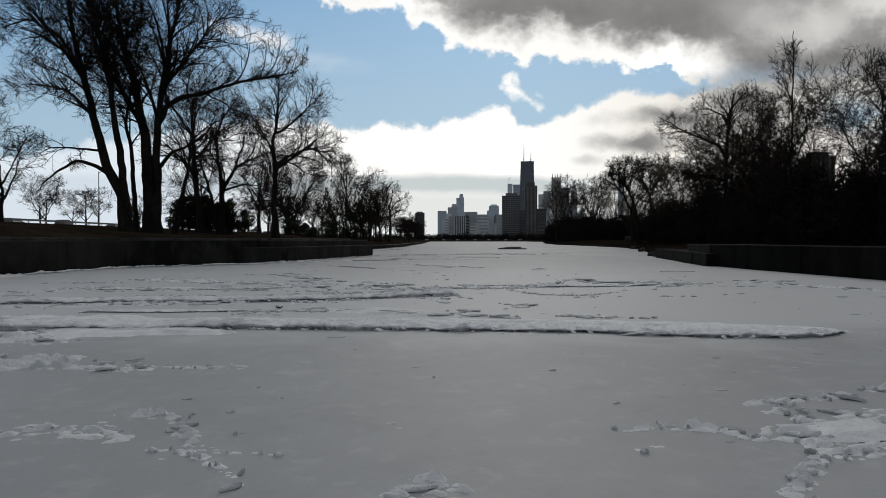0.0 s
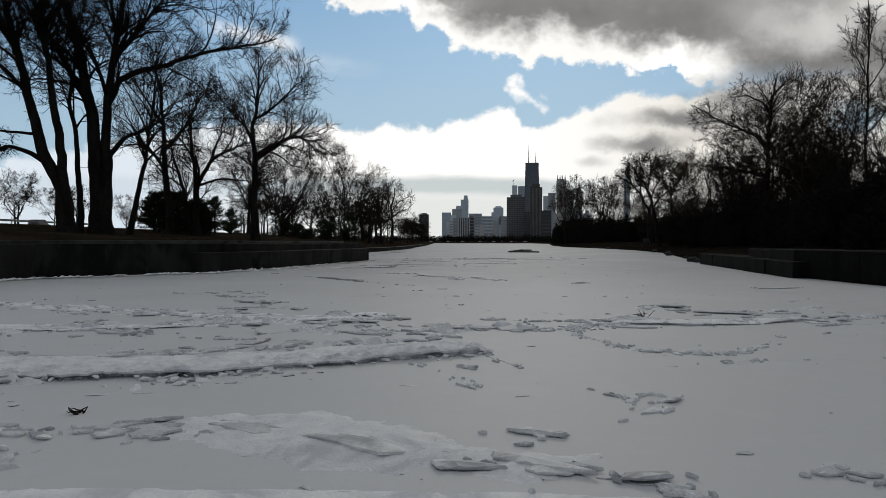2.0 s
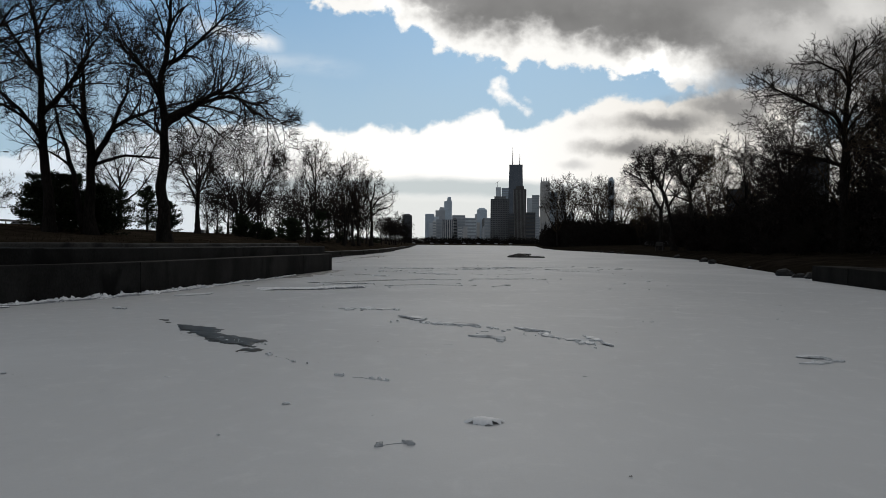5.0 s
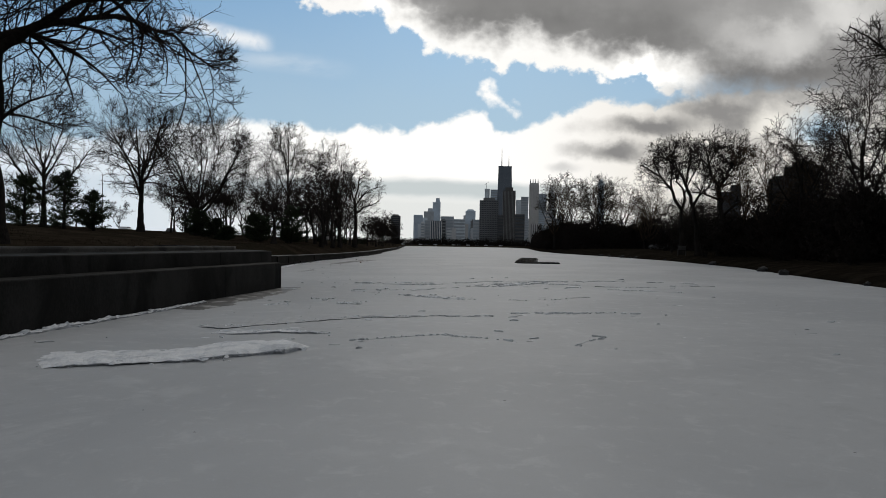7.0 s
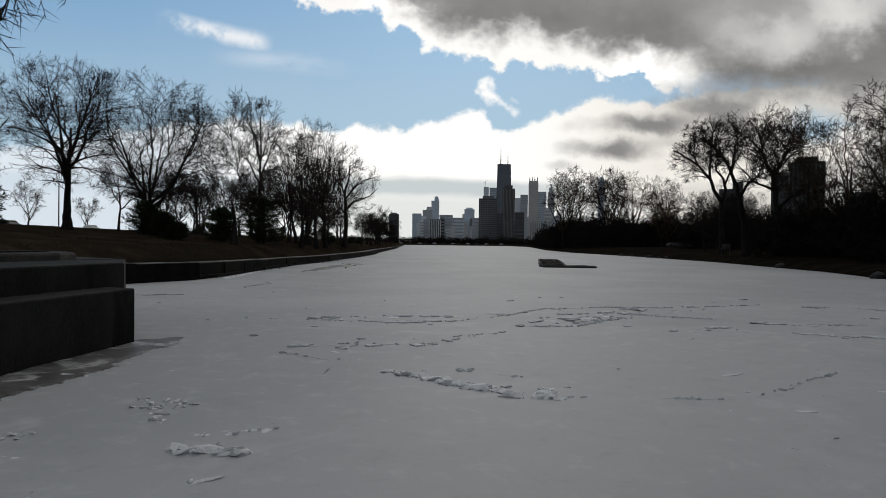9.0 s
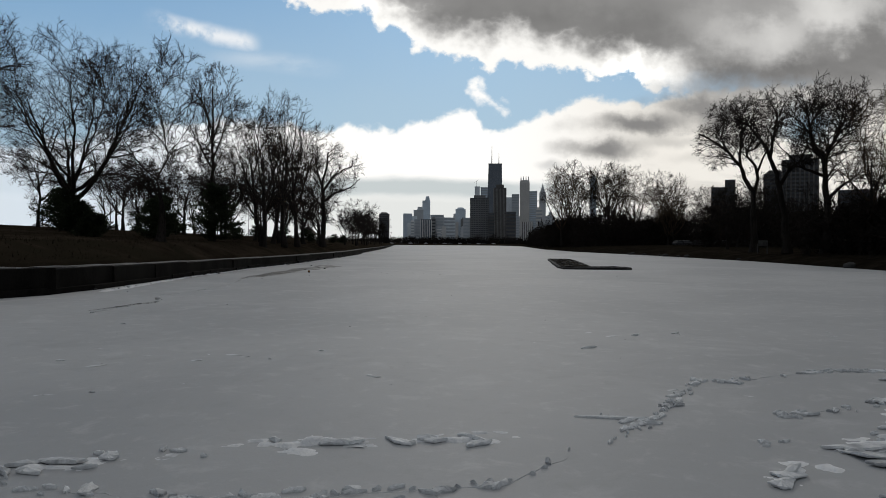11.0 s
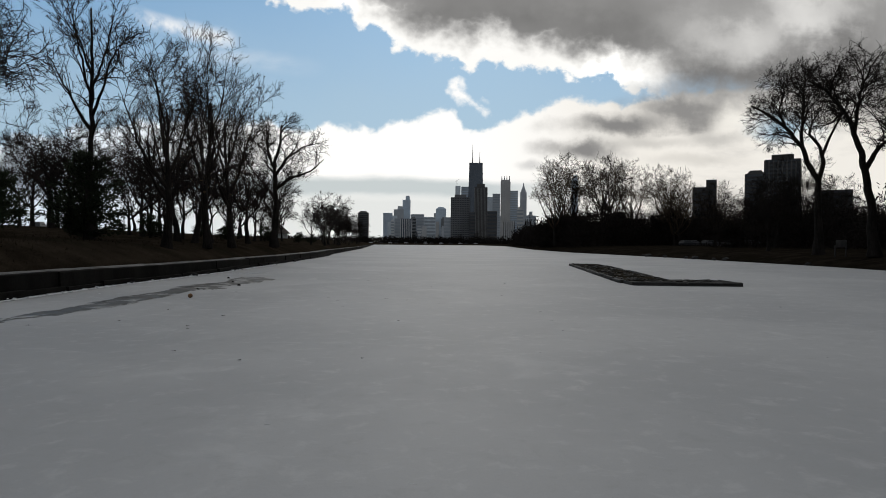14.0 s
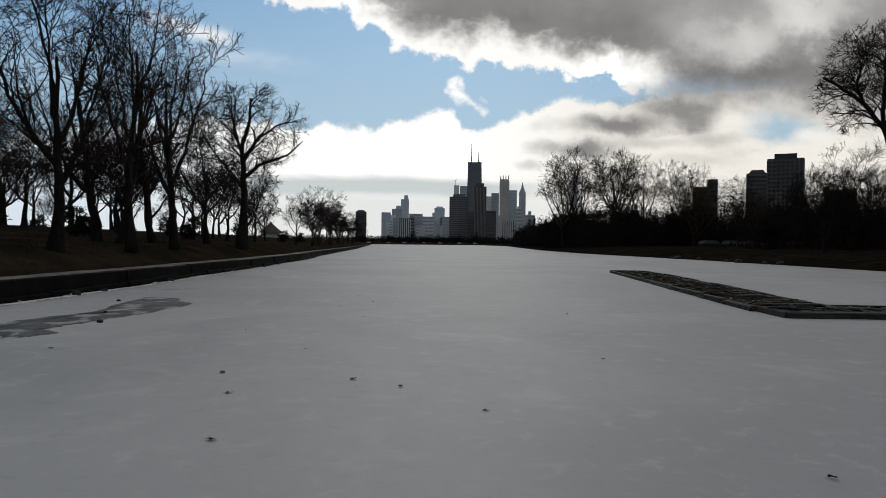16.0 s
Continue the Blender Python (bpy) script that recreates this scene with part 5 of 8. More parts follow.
plant(bare_tree(25, [(0.28, [(0, 0, -0.2), (0.1, 0, 4), (0, 0, 8)])], [(0, 0, 7.8, 4.2, 4.2, 5.6)], 248, lift=0.12, leaves=1260, fan=(0, 5, 2.5, 6, 2.6, 5)), -13.0, 134.4, 1.62, "dark bare tree close to the seawall")
plant(bare_tree(26, [(0.26, [(-0.5, 0, -0.2), (-1.2, 0, 4), (-1.8, 0, 9)]), (0.24, [(0.6, 0, -0.2), (1.4, 0, 4), (1.8, 0, 10)])], [(0, 0, 8.9, 5.2, 4.8, 7.0)], 215, lift=0.16, leaves=900, fan=(0, 5, 3, 7, 3, 5)), -14.6, 143.7, 1.75, "tall forked tree holding withered leaves")
plant(bare_tree(27, [(0.27, [(0, 0, -0.2), (0, 0, 5), (0.2, 0, 10)])], [(0, 0, 9.0, 4.4, 4.4, 7.0)], 195, lift=0.16, leaves=900, fan=(0, 6, 3, 7, 2.6, 6)), -12.2, 140.6, 1.6, "tall upright tree holding withered leaves")
plant(bare_tree(28, [(0.28, [(0, 0, -0.2), (-0.4, 0, 5), (-0.6, 0, 10)])], [(-0.3, 0, 8.7, 4.6, 4.6, 6.8)], 200, lift=0.16, leaves=900, fan=(0, 6, 3, 7, 2.8, 6)), -11.9, 146.7, 1.6, "upright dark tree holding withered leaves")
plant(bare_tree(29, [(0.24, [(0, 0, -0.2), (-0.6, 0, 5), (-0.8, 0, 9)])], [(-0.5, 0, 7.9, 4.4, 4.4, 6.0)], 272, lift=0.12, leaves=1620, fan=(0, 5, 2.5, 6, 2.8, 5)), -14.5, 150.5, 1.75, "leaning dark tree in a row by the path")
plant(bare_tree(41, [(0.42, [(0, 0, -0.2), (0.1, 0, 3.9), (0.1, 0, 6.3), (0, 0, 8.4), (0.5, 0, 10.0), (0.7, 0, 12.2)]), (0.20, [(0.1, 0, 5.8), (1.4, 0.2, 6.8), (3.3, 0.3, 7.5), (4.9, 0.3, 8.8)]), (0.20, [(0.1, 0, 6.8), (1.4, -0.2, 8.9), (2.8, -0.3, 9.8), (4.4, -0.3, 10.4)]), (0.18, [(0, 0, 7.8), (-0.6, 0, 10.2), (-1.4, 0, 12.0)]), (0.18, [(0.1, 0, 4.8), (-1.8, 0.3, 7.0), (-3.4, 0.4, 9.4)])], [(0.4, 0, 9.8, 4.6, 4.4, 3.6), (-2.8, 0, 8.6, 2.2, 2.4, 2.4)], 400, gnarl=0.21), -11.0, 161.2, 1.6, "bare gnarled oak above the seawall")
BACK = [bare_tree(50 + i, [(0.26, [(0, 0, -0.2), (0.2 * (-1) ** i, 0, 2.6), (0, 0.1, 5.5)])], [(0.3 * (-1) ** i, 0, 7.6, 4.2 + 0.3 * i, 4.2, 4.0)], 200, 0.018, 0.15 + 0.03 * i, fan=(0, 5, 2.2, 4.8, 3.2, 4.0)) for i in range(6)]
plant(BACK[1], -12.9, 158.0, 1.65, "bare tree in the row along the path", 40, 1.0)
plant(BACK[2], -12.9, 172.0, 1.65, "bare tree in the row along the path", 70, 0.9)
plant(BACK[2], -9.8, 205.0, 1.5, "small bare spreading tree above the seawall", 120, 0.74)
plant(BACK[0], -11.5, 199.0, 1.5, "small bare tree above the seawall", 10, 0.62)
tree_rng = random.Random(5)
for x, y, size in [(-20, 166, 0.95), (-26, 175, 0.9), (-17, 182, 0.85), (-15.5, 190, 0.75), (-22, 196, 0.8), (-30, 165, 1.0), (-18, 212, 0.8), (-12, 226, 0.7), (-10.5, 243, 0.75), (-14, 262, 0.8), (-11, 284, 0.8), (-13, 308, 0.85), (-10, 335, 0.9), (-16, 360, 0.9), (-42, 180, 0.75), (-36, 205, 0.8), (-25, 238, 0.8), (-30, 275, 0.8)]:
    plant(tree_rng.choice(BACK), x, y, left_z(x, y) if y < 220 else 1.5, "bare park tree on the far part of the bank", tree_rng.uniform(0, 360), size * tree_rng.uniform(0.92, 1.08))
for x, y, size in [(-22, 156, 1.0), (-24.5, 165, 1.0), (-19, 176, 0.95), (-29, 182, 1.0), (-35, 170, 1.0), (-21, 187, 0.9), (-18.5, 156, 0.8), (-34, 164, 1.2), (-46, 184, 1.2), (-52, 196, 1.1)]:
    plant(tree_rng.choice(BACK), x, y, left_z(x, y), "bare park tree crowding behind the row by the path", tree_rng.uniform(0, 360), size)
for x, y, size in [(-49.5, 80, 1.25), (-67, 118, 0.85), (-74, 128, 0.9), (-72, 140, 0.8), (-80, 150, 0.85), (-70, 160, 0.8), (-66, 176, 0.8), (-84, 190, 0.8), (-75, 215, 0.8), (-70, 250, 0.8), (-82, 280, 0.9), (-66, 310, 0.9), (-78, 104, 0.85), (-62, 126, 0.7), (-58, 150, 0.75)]:
    plant(tree_rng.choice(BACK), x, y, left_z(x, y), "small bare tree along the road on the ridge", tree_rng.uniform(0, 360), size, "roadside trees")
for x, y, size in [(-11.0, 226, 0.92), (-9.6, 238, 0.86), (-11.6, 250, 0.9), (-8.8, 262, 0.62), (-7.6, 290, 0.55), (-48, 195, 1.1), (-42, 190, 1.0), (-37, 201, 1.1), (-33, 194, 1.0), (-29, 206, 1.05), (-25, 212, 1.0), (-56, 200, 1.1), (-44, 214, 1.1), (-39, 178, 0.9)]:
    plant(tree_rng.choice(BACK), x, y, left_z(x, y), "bare park tree farther back on the slope", tree_rng.uniform(0, 360), size)
for i, (x, y, h, r) in enumerate([(-26.4, 127.5, 3.2, 1.9), (-23.4, 122.6, 2.4, 1.5), (-21.0, 130.9, 3.6, 2.3), (-18.8, 125.4, 3.3, 1.9), (-21.6, 121.0, 1.5, 1.2), (-33.5, 103, 4.6, 2.0), (-31.0, 104.5, 5.4, 1.9), (-29.2, 106, 3.8, 1.8), (-27.6, 128.4, 3.6, 2.2)]):
    plant(evergreen_meshes(60 + i, h, r, 5200, 0.8, leaf=0.75), x, y, left_z(x, y), "dense dark rounded evergreen on the slope", group="evergreen shrubs", name="evergreen_shrub", category="shrub")
plant(evergreen_meshes(70, 5.4, 2.4, 8500, 0.8, leaf=0.75), -16.4, 131.4, 1.9, "tall dark conical evergreen by the path", group="evergreen shrubs", name="evergreen_tree", category="tree")
YEW = evergreen_meshes(71, 3.2, 2.0, 1300, 0.8, leaf=1.4, boughs=26)
for x, y, size in [(-26, 190, 0.7), (-66, 168, 0.7), (-64, 236, 0.9), (-62, 254, 0.9)]:
    plant(YEW, x, y, left_z(x, y), "dark low evergreen among the trees", tree_rng.uniform(0, 360), size, "evergreen shrubs", "evergreen_shrub", "shrub")

for x, y, size in [(-20, 152, 0.8), (-24, 158, 0.9), (-18, 172, 0.85), (-28, 156, 0.8), (-16, 184, 0.8), (-14.5, 208, 0.7), (-20, 203, 0.9), (-15, 232, 0.8), (-14, 250, 0.9), (-17, 275, 1.0), (-14, 300, 1.1), (-15, 330, 1.2), (-13, 370, 1.3), (-16, 420, 1.4), (-14, 470, 1.4), (-18, 540, 1.5)]:
    plant(tree_rng.choice(BACK) if size > 0.85 else YEW, x, y, left_z(x, y) if y < 220 else 1.5, "bare park tree thickening the row along the bank" if size > 0.85 else "low dark evergreen in the row along the bank", tree_rng.uniform(0, 360), size * 0.8, "park trees" if size > 0.85 else "evergreen shrubs", "tree" if size > 0.85 else "evergreen_shrub", "tree" if size > 0.85 else "shrub")

# ---- the wooded west bank ----
plant(bare_tree(81, [(0.50, [(-2.1, 0, -0.2), (-2.1, 0, 5.9), (-2.0, 0, 13.0), (-1.7, 0, 16.5), (-1.2, 0, 19.8)]), (0.26, [(-2.1, 0, 11.4), (-2.9, 0, 12.7), (-5.6, 0.3, 14.0), (-8.4, 0.4, 15.3), (-10.9, 0.4, 16.7)]), (0.20, [(-1.9, 0, 15.6), (-2.4, 0, 16.8), (-4.2, 0.3, 17.7), (-6.4, 0.3, 17.6)]), (0.24, [(-2.1, 0, 8), (-5.0, 0.5, 9.0), (-8.5, 0.8, 9.6)]), (0.24, [(-2.0, 0, 10), (1.0, 0.2, 13.0), (4.0, 0.3, 16)])], [(-1.6, 0, 15.4, 6.6, 6.0, 5.8), (-8.0, 0, 14.6, 3.6, 3.4, 2.6), (-5.0, 0, 9.6, 4.8, 4.6, 2.8)], 760, 0.016, gnarl=0.19, lift=0.09), 40.7, 90.6, 1.2, "tall bare oak rising out of the thicket", group="trees of the west bank")
plant(bare_tree(82, [(0.15, [(0, 0, -0.2), (0, 0, 8), (0.1, 0, 19)])], [(0, 0, 13, 3.0, 3.0, 4.6)], 200, lift=0.25, fan=(0, 8, 8, 15, 2.2, 3.0)), 32.1, 62.5, 1.2, "thin tall airy poplar above the thicket", group="trees of the west bank")
plant(bare_tree(83, [(0.40, [(0, 0, -0.2), (-0.4, 0, 4), (-0.8, 0, 6.5)]), (0.26, [(-0.8, 0, 6.4), (-2.4, 0, 8.6), (-4.6, 0, 11.5)]), (0.28, [(-0.6, 0, 5.6), (0.8, 0, 8.5), (0.6, 0, 13)])], [(0, 0, 10.8, 6.0, 5.5, 4.4), (-3.6, 0, 11.0, 2.4, 2.5, 2.2)], 700, gnarl=0.21), 34.5, 55.0, 1.2, "bare gnarled tree at the edge of the thicket", group="trees of the west bank")
plant(bare_tree(84, [(0.5, [(0.1, 0, -0.2), (0.1, 0.0, 4.3), (0.1, 0.0, 7.9), (-1.2, 0.0, 9.7), (-1.8, 0.0, 11.3), (-3.8, 0.0, 13.3), (-5.9, 0.0, 14.7), (-7.6, 0.0, 15.5)]), (0.36, [(0.1, 0.0, 7.6), (0.7, 0.1, 10.0), (0.5, 0.3, 11.4), (-0.6, 0.4, 12.8), (-0.2, 0.6, 14.4), (0.9, 0.8, 16.1)]), (0.2, [(0.7, -0.0, 10.6), (1.8, -0.2, 13.6), (2.6, -0.4, 15.3), (3.1, -0.6, 17.3)]), (0.24, [(-1.8, 0.0, 11.2), (-1.7, 0.2, 14.4), (-1.3, 0.4, 17.6), (-0.3, 0.6, 20.5)]), (0.16, [(-3.8, -0.0, 13.3), (-4.7, -0.2, 15.1), (-4.3, -0.4, 17.1)])], [(-2.6, 0, 16.8, 4.4, 4.0, 4.0), (-5.5, 0, 13.9, 2.7, 2.4, 2.7), (0.9, 0, 17.7, 2.7, 2.4, 3.1)], 760, 0.016, gnarl=0.20), 46.3, 159.6, 1.2, "bare gnarled cottonwood with twisting limbs", group="trees of the west bank")
plant(bare_tree(85, [(0.5, [(-0.3, 0, -0.2), (-0.3, 0.0, 4.5), (-0.9, 0.0, 7.0), (-1.7, 0.0, 9.4), (-2.7, 0.0, 11.5), (-3.6, 0.0, 13.2), (-5.1, 0.0, 14.9), (-7.0, 0.0, 15.8)]), (0.28, [(-0.9, 0.0, 7.8), (0.1, 0.2, 9.8), (1.1, 0.4, 10.7), (2.5, 0.6, 13.0)]), (0.28, [(-2.6, -0.0, 11.3), (-2.2, -0.2, 14.6), (-1.5, -0.4, 16.7), (-0.4, -0.6, 18.5)]), (0.18, [(-3.6, 0.0, 13.2), (-4.4, 0.2, 12.1), (-6.0, 0.4, 11.7)])], [(-3.3, 0, 15.3, 4.2, 3.8, 3.8), (1.2, 0, 14.0, 3.4, 3.1, 4.2), (-6.0, 0, 14.1, 2.3, 2.1, 2.7)], 640, 0.016, gnarl=0.22), 45.5, 150.0, 1.2, "bare twisted forked cottonwood by the water", group="trees of the west bank")
plant(bare_tree(86, [(0.54, [(0, 0, -0.2), (0.1, 0, 4.4), (-0.3, 0, 10.4), (-1.5, 0, 11.8), (-2.2, 0, 15.0)]), (0.32, [(-0.3, 0, 10.2), (1.1, 0, 13.0), (2.2, 0, 16.4)]), (0.24, [(0.0, 0, 5.6), (1.4, 0, 7.2), (4.4, 0.3, 9.2)]), (0.22, [(-0.2, 0, 8.2), (-2.6, 0.4, 9.4), (-5.0, 0.5, 9.6)])], [(0.2, 0, 14.2, 6.2, 5.8, 4.8), (3.8, 0, 9.8, 3.0, 3.0, 2.4)], 860, 0.017, gnarl=0.24), 46.0, 144.0, 1.2, "great bare cottonwood with a thick dark trunk", group="trees of the west bank")
plant(bare_tree(87, [(0.42, [(0, 0, -0.2), (0, 0, 6), (0.2, 0, 12)])], [(0, 0, 13.0, 6.5, 6.0, 6.6)], 620, 0.018, fan=(0, 6, 5, 10, 4.5, 7)), 44.0, 110.0, 1.2, "tall bare tree over the wooded bank", group="trees of the west bank")
BIG = [bare_tree(91 + i, [(0.36, [(0, 0, -0.2), (0.2, 0, 5), (0, 0, 11)])], [(0, 0, 12.6, 6.4, 6.2, 7.2)], 210, 0.020, 0.15, 0.1, rust=i != 1, fan=(0, 6, 4, 9, 4.6, 7)) for i in range(3)]
FAR = [bare_tree(94 + i, [(0.40, [(0, 0, -0.2), (0, 0, 4), (0, 0, 9)])], [(0, 0, 13.6, 6.6 + 0.5 * i, 6.6, 6.2)], 290, 0.019, 0.17, 0.04, rust=i != 1, fan=(0, 9, 3.5, 8, 5.0, 8)) for i in range(3)]
for i, (x, y, size) in enumerate([(48, 98, 0.85), (36.5, 72, 0.72), (44, 78, 0.8), (38, 47, 0.7), (47, 62, 0.85), (53, 84, 0.95), (56, 112, 0.9), (60, 140, 0.9), (54, 128, 0.8), (68, 165, 0.8), (52, 132, 0.9), (45, 128, 0.84), (46, 137, 0.8), (43.5, 119, 0.86), (49, 124, 0.95), (40, 92, 0.9), (45, 97, 1.05), (46, 90, 1.1), (37, 80, 0.9), (41, 84, 1.0), (33, 37, 0.7), (45, 40, 0.85), (30, 20, 0.7)]):
    plant(BIG[i % 3], x, y, 1.5, "bare tree deep in the wooded bank", tree_rng.uniform(0, 360), size, "trees of the west bank")
for i, (x, y, size) in enumerate([(52, 290, 1.36), (60, 298, 1.47), (66, 288, 1.42), (73, 300, 1.47), (82, 305, 1.42), (92, 300, 1.36), (80, 268, 1.10), (90, 262, 0.62), (100, 255, 0.55), (112, 262, 0.62), (108, 300, 1.05), (57, 300, 1.47), (69, 294, 1.47), (125, 300, 0.72), (140, 290, 0.8), (150, 270, 0.9), (72.4, 252, 0.80), (81.0, 248, 0.84), (88.5, 254, 0.72), (76.5, 258, 0.78), (98, 228, 0.83), (120, 215, 0.88), (135, 235, 0.88)]):
    plant(FAR[(i * 2) % 3], x, y, 1.7, "tall bare willow on the far wooded shore", tree_rng.uniform(0, 360), size, "far shore trees")
for x, y, size in [(52, 178, 0.9), (58, 186, 1.0), (64, 196, 1.05), (70, 207, 1.1), (77, 217, 1.15), (71, 195, 0.9)]:
    plant(tree_rng.choice(BACK), x, y, 1.4, "bare park tree on the lawn across the water", tree_rng.uniform(0, 360), size, "trees of the west bank")
for x, y, size, turn in [(62.5, 187, 0.80, 40), (66.5, 190, 0.66, 200), (59.5, 181, 0.58, 120)]:
    plant(BIG[1], x, y, 1.4, "bare many-limbed tree on the lawn across the water", turn, size, "trees of the west bank")
BUSH = [bush_meshes(100 + i, 6.0, 2.2, 60, 0.018) for i in range(3)]
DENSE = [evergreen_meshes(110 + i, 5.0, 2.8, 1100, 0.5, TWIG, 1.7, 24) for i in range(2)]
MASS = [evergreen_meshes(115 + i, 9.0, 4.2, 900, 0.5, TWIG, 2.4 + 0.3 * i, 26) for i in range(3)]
SAPLING = [bare_tree(120 + i, [(0.10, [(0, 0, -0.2), (0.2, 0, 4), (0.2 * (-1) ** i, 0, 8)])], [(0, 0, 7.5, 2.2, 2.2, 4.4)], 50, 0.020, 0.16, 0.25) for i in range(3)]


def right_x(y):
    return float(np.interp(y, [p[1] for p in RIGHT_EDGE], [p[0] for p in RIGHT_EDGE]))


def thicket(y0, y1, near, far, count, tall, share, group, dense):
    for _ in range(count):
        y = tree_rng.uniform(y0, y1)
        off = tree_rng.uniform(near, far)
        x = right_x(y) + off
        z = right_height(off) - 0.1
        if tree_rng.random() < share:
            plant(tree_rng.choice(dense), x, y, z, "dense dark undergrowth shrub on the wooded bank", tree_rng.uniform(0, 360), tall * tree_rng.uniform(0.7, 1.1), group, "undergrowth_shrub", "shrub")
        else:
            plant(tree_rng.choice(BUSH), x, y, z, "bare many-stemmed thicket bush", tree_rng.uniform(0, 360), tall * tree_rng.uniform(0.9, 1.5), group, "thicket_bush", "shrub")


for i in range(46):
    y = tree_rng.uniform(44, 140)
    off = tree_rng.uniform(8, 24)
    plant(SAPLING[i % 3], right_x(y) + off, y, right_height(off), "slim bare young tree crowded in the thicket", tree_rng.uniform(0, 360), tree_rng.uniform(0.75, 1.2), "young trees of the west bank")
thicket(20, 75, 8, 22, 30, 1.15, 0.7, "thicket of the west bank", DENSE)
thicket(75, 142, 9, 24, 34, 1.15, 0.7, "thicket of the west bank", DENSE)
thicket(60, 150, 24, 40, 16, 0.75, 0.9, "thicket of the west bank", MASS)
thicket(30, 75, 5, 9, 16, 0.55, 0.6, "thicket of the west bank", DENSE)
thicket(142, 205, 14, 40, 24, 0.9, 0.7, "thicket of the west bank", DENSE)
thicket(85, 145, 3, 9, 26, 0.55, 0.5, "thicket of the west bank", DENSE)
thicket(108, 146, 5, 14, 22, 1.0, 0.75, "thicket of the west bank", DENSE)
thicket(285, 330, 2, 14, 16, 1.1, 0.95, "thicket of the far shore", MASS)
thicket(262, 330, 8, 110, 60, 1.1, 0.95, "thicket of the far shore", MASS)
thicket(225, 275, 64, 125, 24, 0.75, 0.9, "thicket of the far shore", MASS)
thicket(330, 520, 4, 40, 26, 1.1, 0.95, "thicket of the far shore", MASS)
for i in range(26):
    y = tree_rng.uniform(62, 74) if i < 10 else tree_rng.uniform(74, 200)
    boulder(right_x(y) - tree_rng.uniform(-0.3, 0.7), y, 0.0, tree_rng.uniform(0.25, 0.6), i + 3)
for i in range(22):
    y = tree_rng.uniform(99, 190)
    x = float(np.interp(y, [92, 98, 108, 114, 121, 126.5, 134, 150, 175, 200], [-15.3, -12.1, -11.8, -11.5, -11.2, -10.5, -9.8, -8.9, -7.8, -8.1])) + tree_rng.uniform(0.1, 0.5)
    boulder(x, y, 0.0, tree_rng.uniform(0.08, 0.22), i + 60, "dark broken stone at the foot of the seawall")


def underwood(name, label, count, place, crest, small, large, seed):
    """Tangled undergrowth too dense to tell apart: short crossing twigs and dead leaves under an uneven crest."""
    rng = np.random.default_rng(seed)
    a, b = rng.uniform(0, 1, count), rng.uniform(0, 1, count)
    x, y, ground = place(a, b)
    top = np.array([crest * (0.62 + 0.40 * noise.noise(Vector((p * 0.11, q * 0.11, seed))) + 0.22 * noise.noise(Vector((p * 0.4, q * 0.4, seed)))) for p, q in zip(x, y)])
    z = ground + np.maximum(0.5, top) * rng.uniform(0, 1, count) ** 1.25
    spot = np.stack([x, y, z], axis=1)
    way = unit(rng.normal(0, 1, (count, 3)) + np.array([0, 0, 0.8]))
    side = unit(np.cross(way, rng.normal(0, 1, (count, 3))))
    size = rng.uniform(small, large, (count, 1)) * 1.7
    verts = np.stack([spot - way * size * 0.6, spot + side * size * 0.10, spot + way * size * 0.6, spot - side * size * 0.10], axis=1).reshape(-1, 3)
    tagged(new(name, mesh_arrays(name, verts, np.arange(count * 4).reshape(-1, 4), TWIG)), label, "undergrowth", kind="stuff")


def west_strip(y0, y1, near, far):
    def place(a, b):
        y = y0 + (y1 - y0) * a
        off = near + (far - near) * b
        edge = np.interp(y, [p[1] for p in RIGHT_EDGE], [p[0] for p in RIGHT_EDGE])
        return edge + off, y, np.interp(off, [0, 1.0, 4, 10, 25, 60, 400], [0.12, 0.45, 0.95, 1.35, 1.75, 2.0, 2.4])
    return place


underwood("underwood", "tangled dark undergrowth along the wooded bank", 70000, west_strip(15, 145, 9, 32), 8.0, 0.18, 0.5, 3)
underwood("underwood", "tangled dark undergrowth at the bend of the wooded bank", 30000, west_strip(100, 148, 5, 22), 10.5, 0.2, 0.55, 7)
underwood("underwood", "tangled dark undergrowth behind the lawn", 66000, west_strip(142, 212, 16, 75), 10.8, 0.22, 0.55, 4)
underwood("underwood", "tangled dark undergrowth on the far wooded shore", 140000, west_strip(262, 345, 4, 130), 15.5, 0.28, 0.68, 5)
underwood("far_woods", "distant dark line of bare woods across the water", 60000, lambda a, b: (-320 + 560 * a, 812 + 60 * b, np.full(len(a), 0.4)), 12.0, 0.7, 2.0, 9)
for x, y, size in [(34, 832, 0.75), (-22, 826, 0.6), (8, 840, 0.5), (62, 836, 0.55), (84, 830, 0.6), (-48, 838, 0.8), (104, 836, 0.7)]:
    plant(FAR[1], x, y, 1.2, "distant bare tree above the far woods", tree_rng.uniform(0, 360), size, "far shore trees")
underwood("underwood", "dark scrub along the far shore", 26000, west_strip(345, 560, 2, 40), 15.0, 0.6, 1.5, 6)


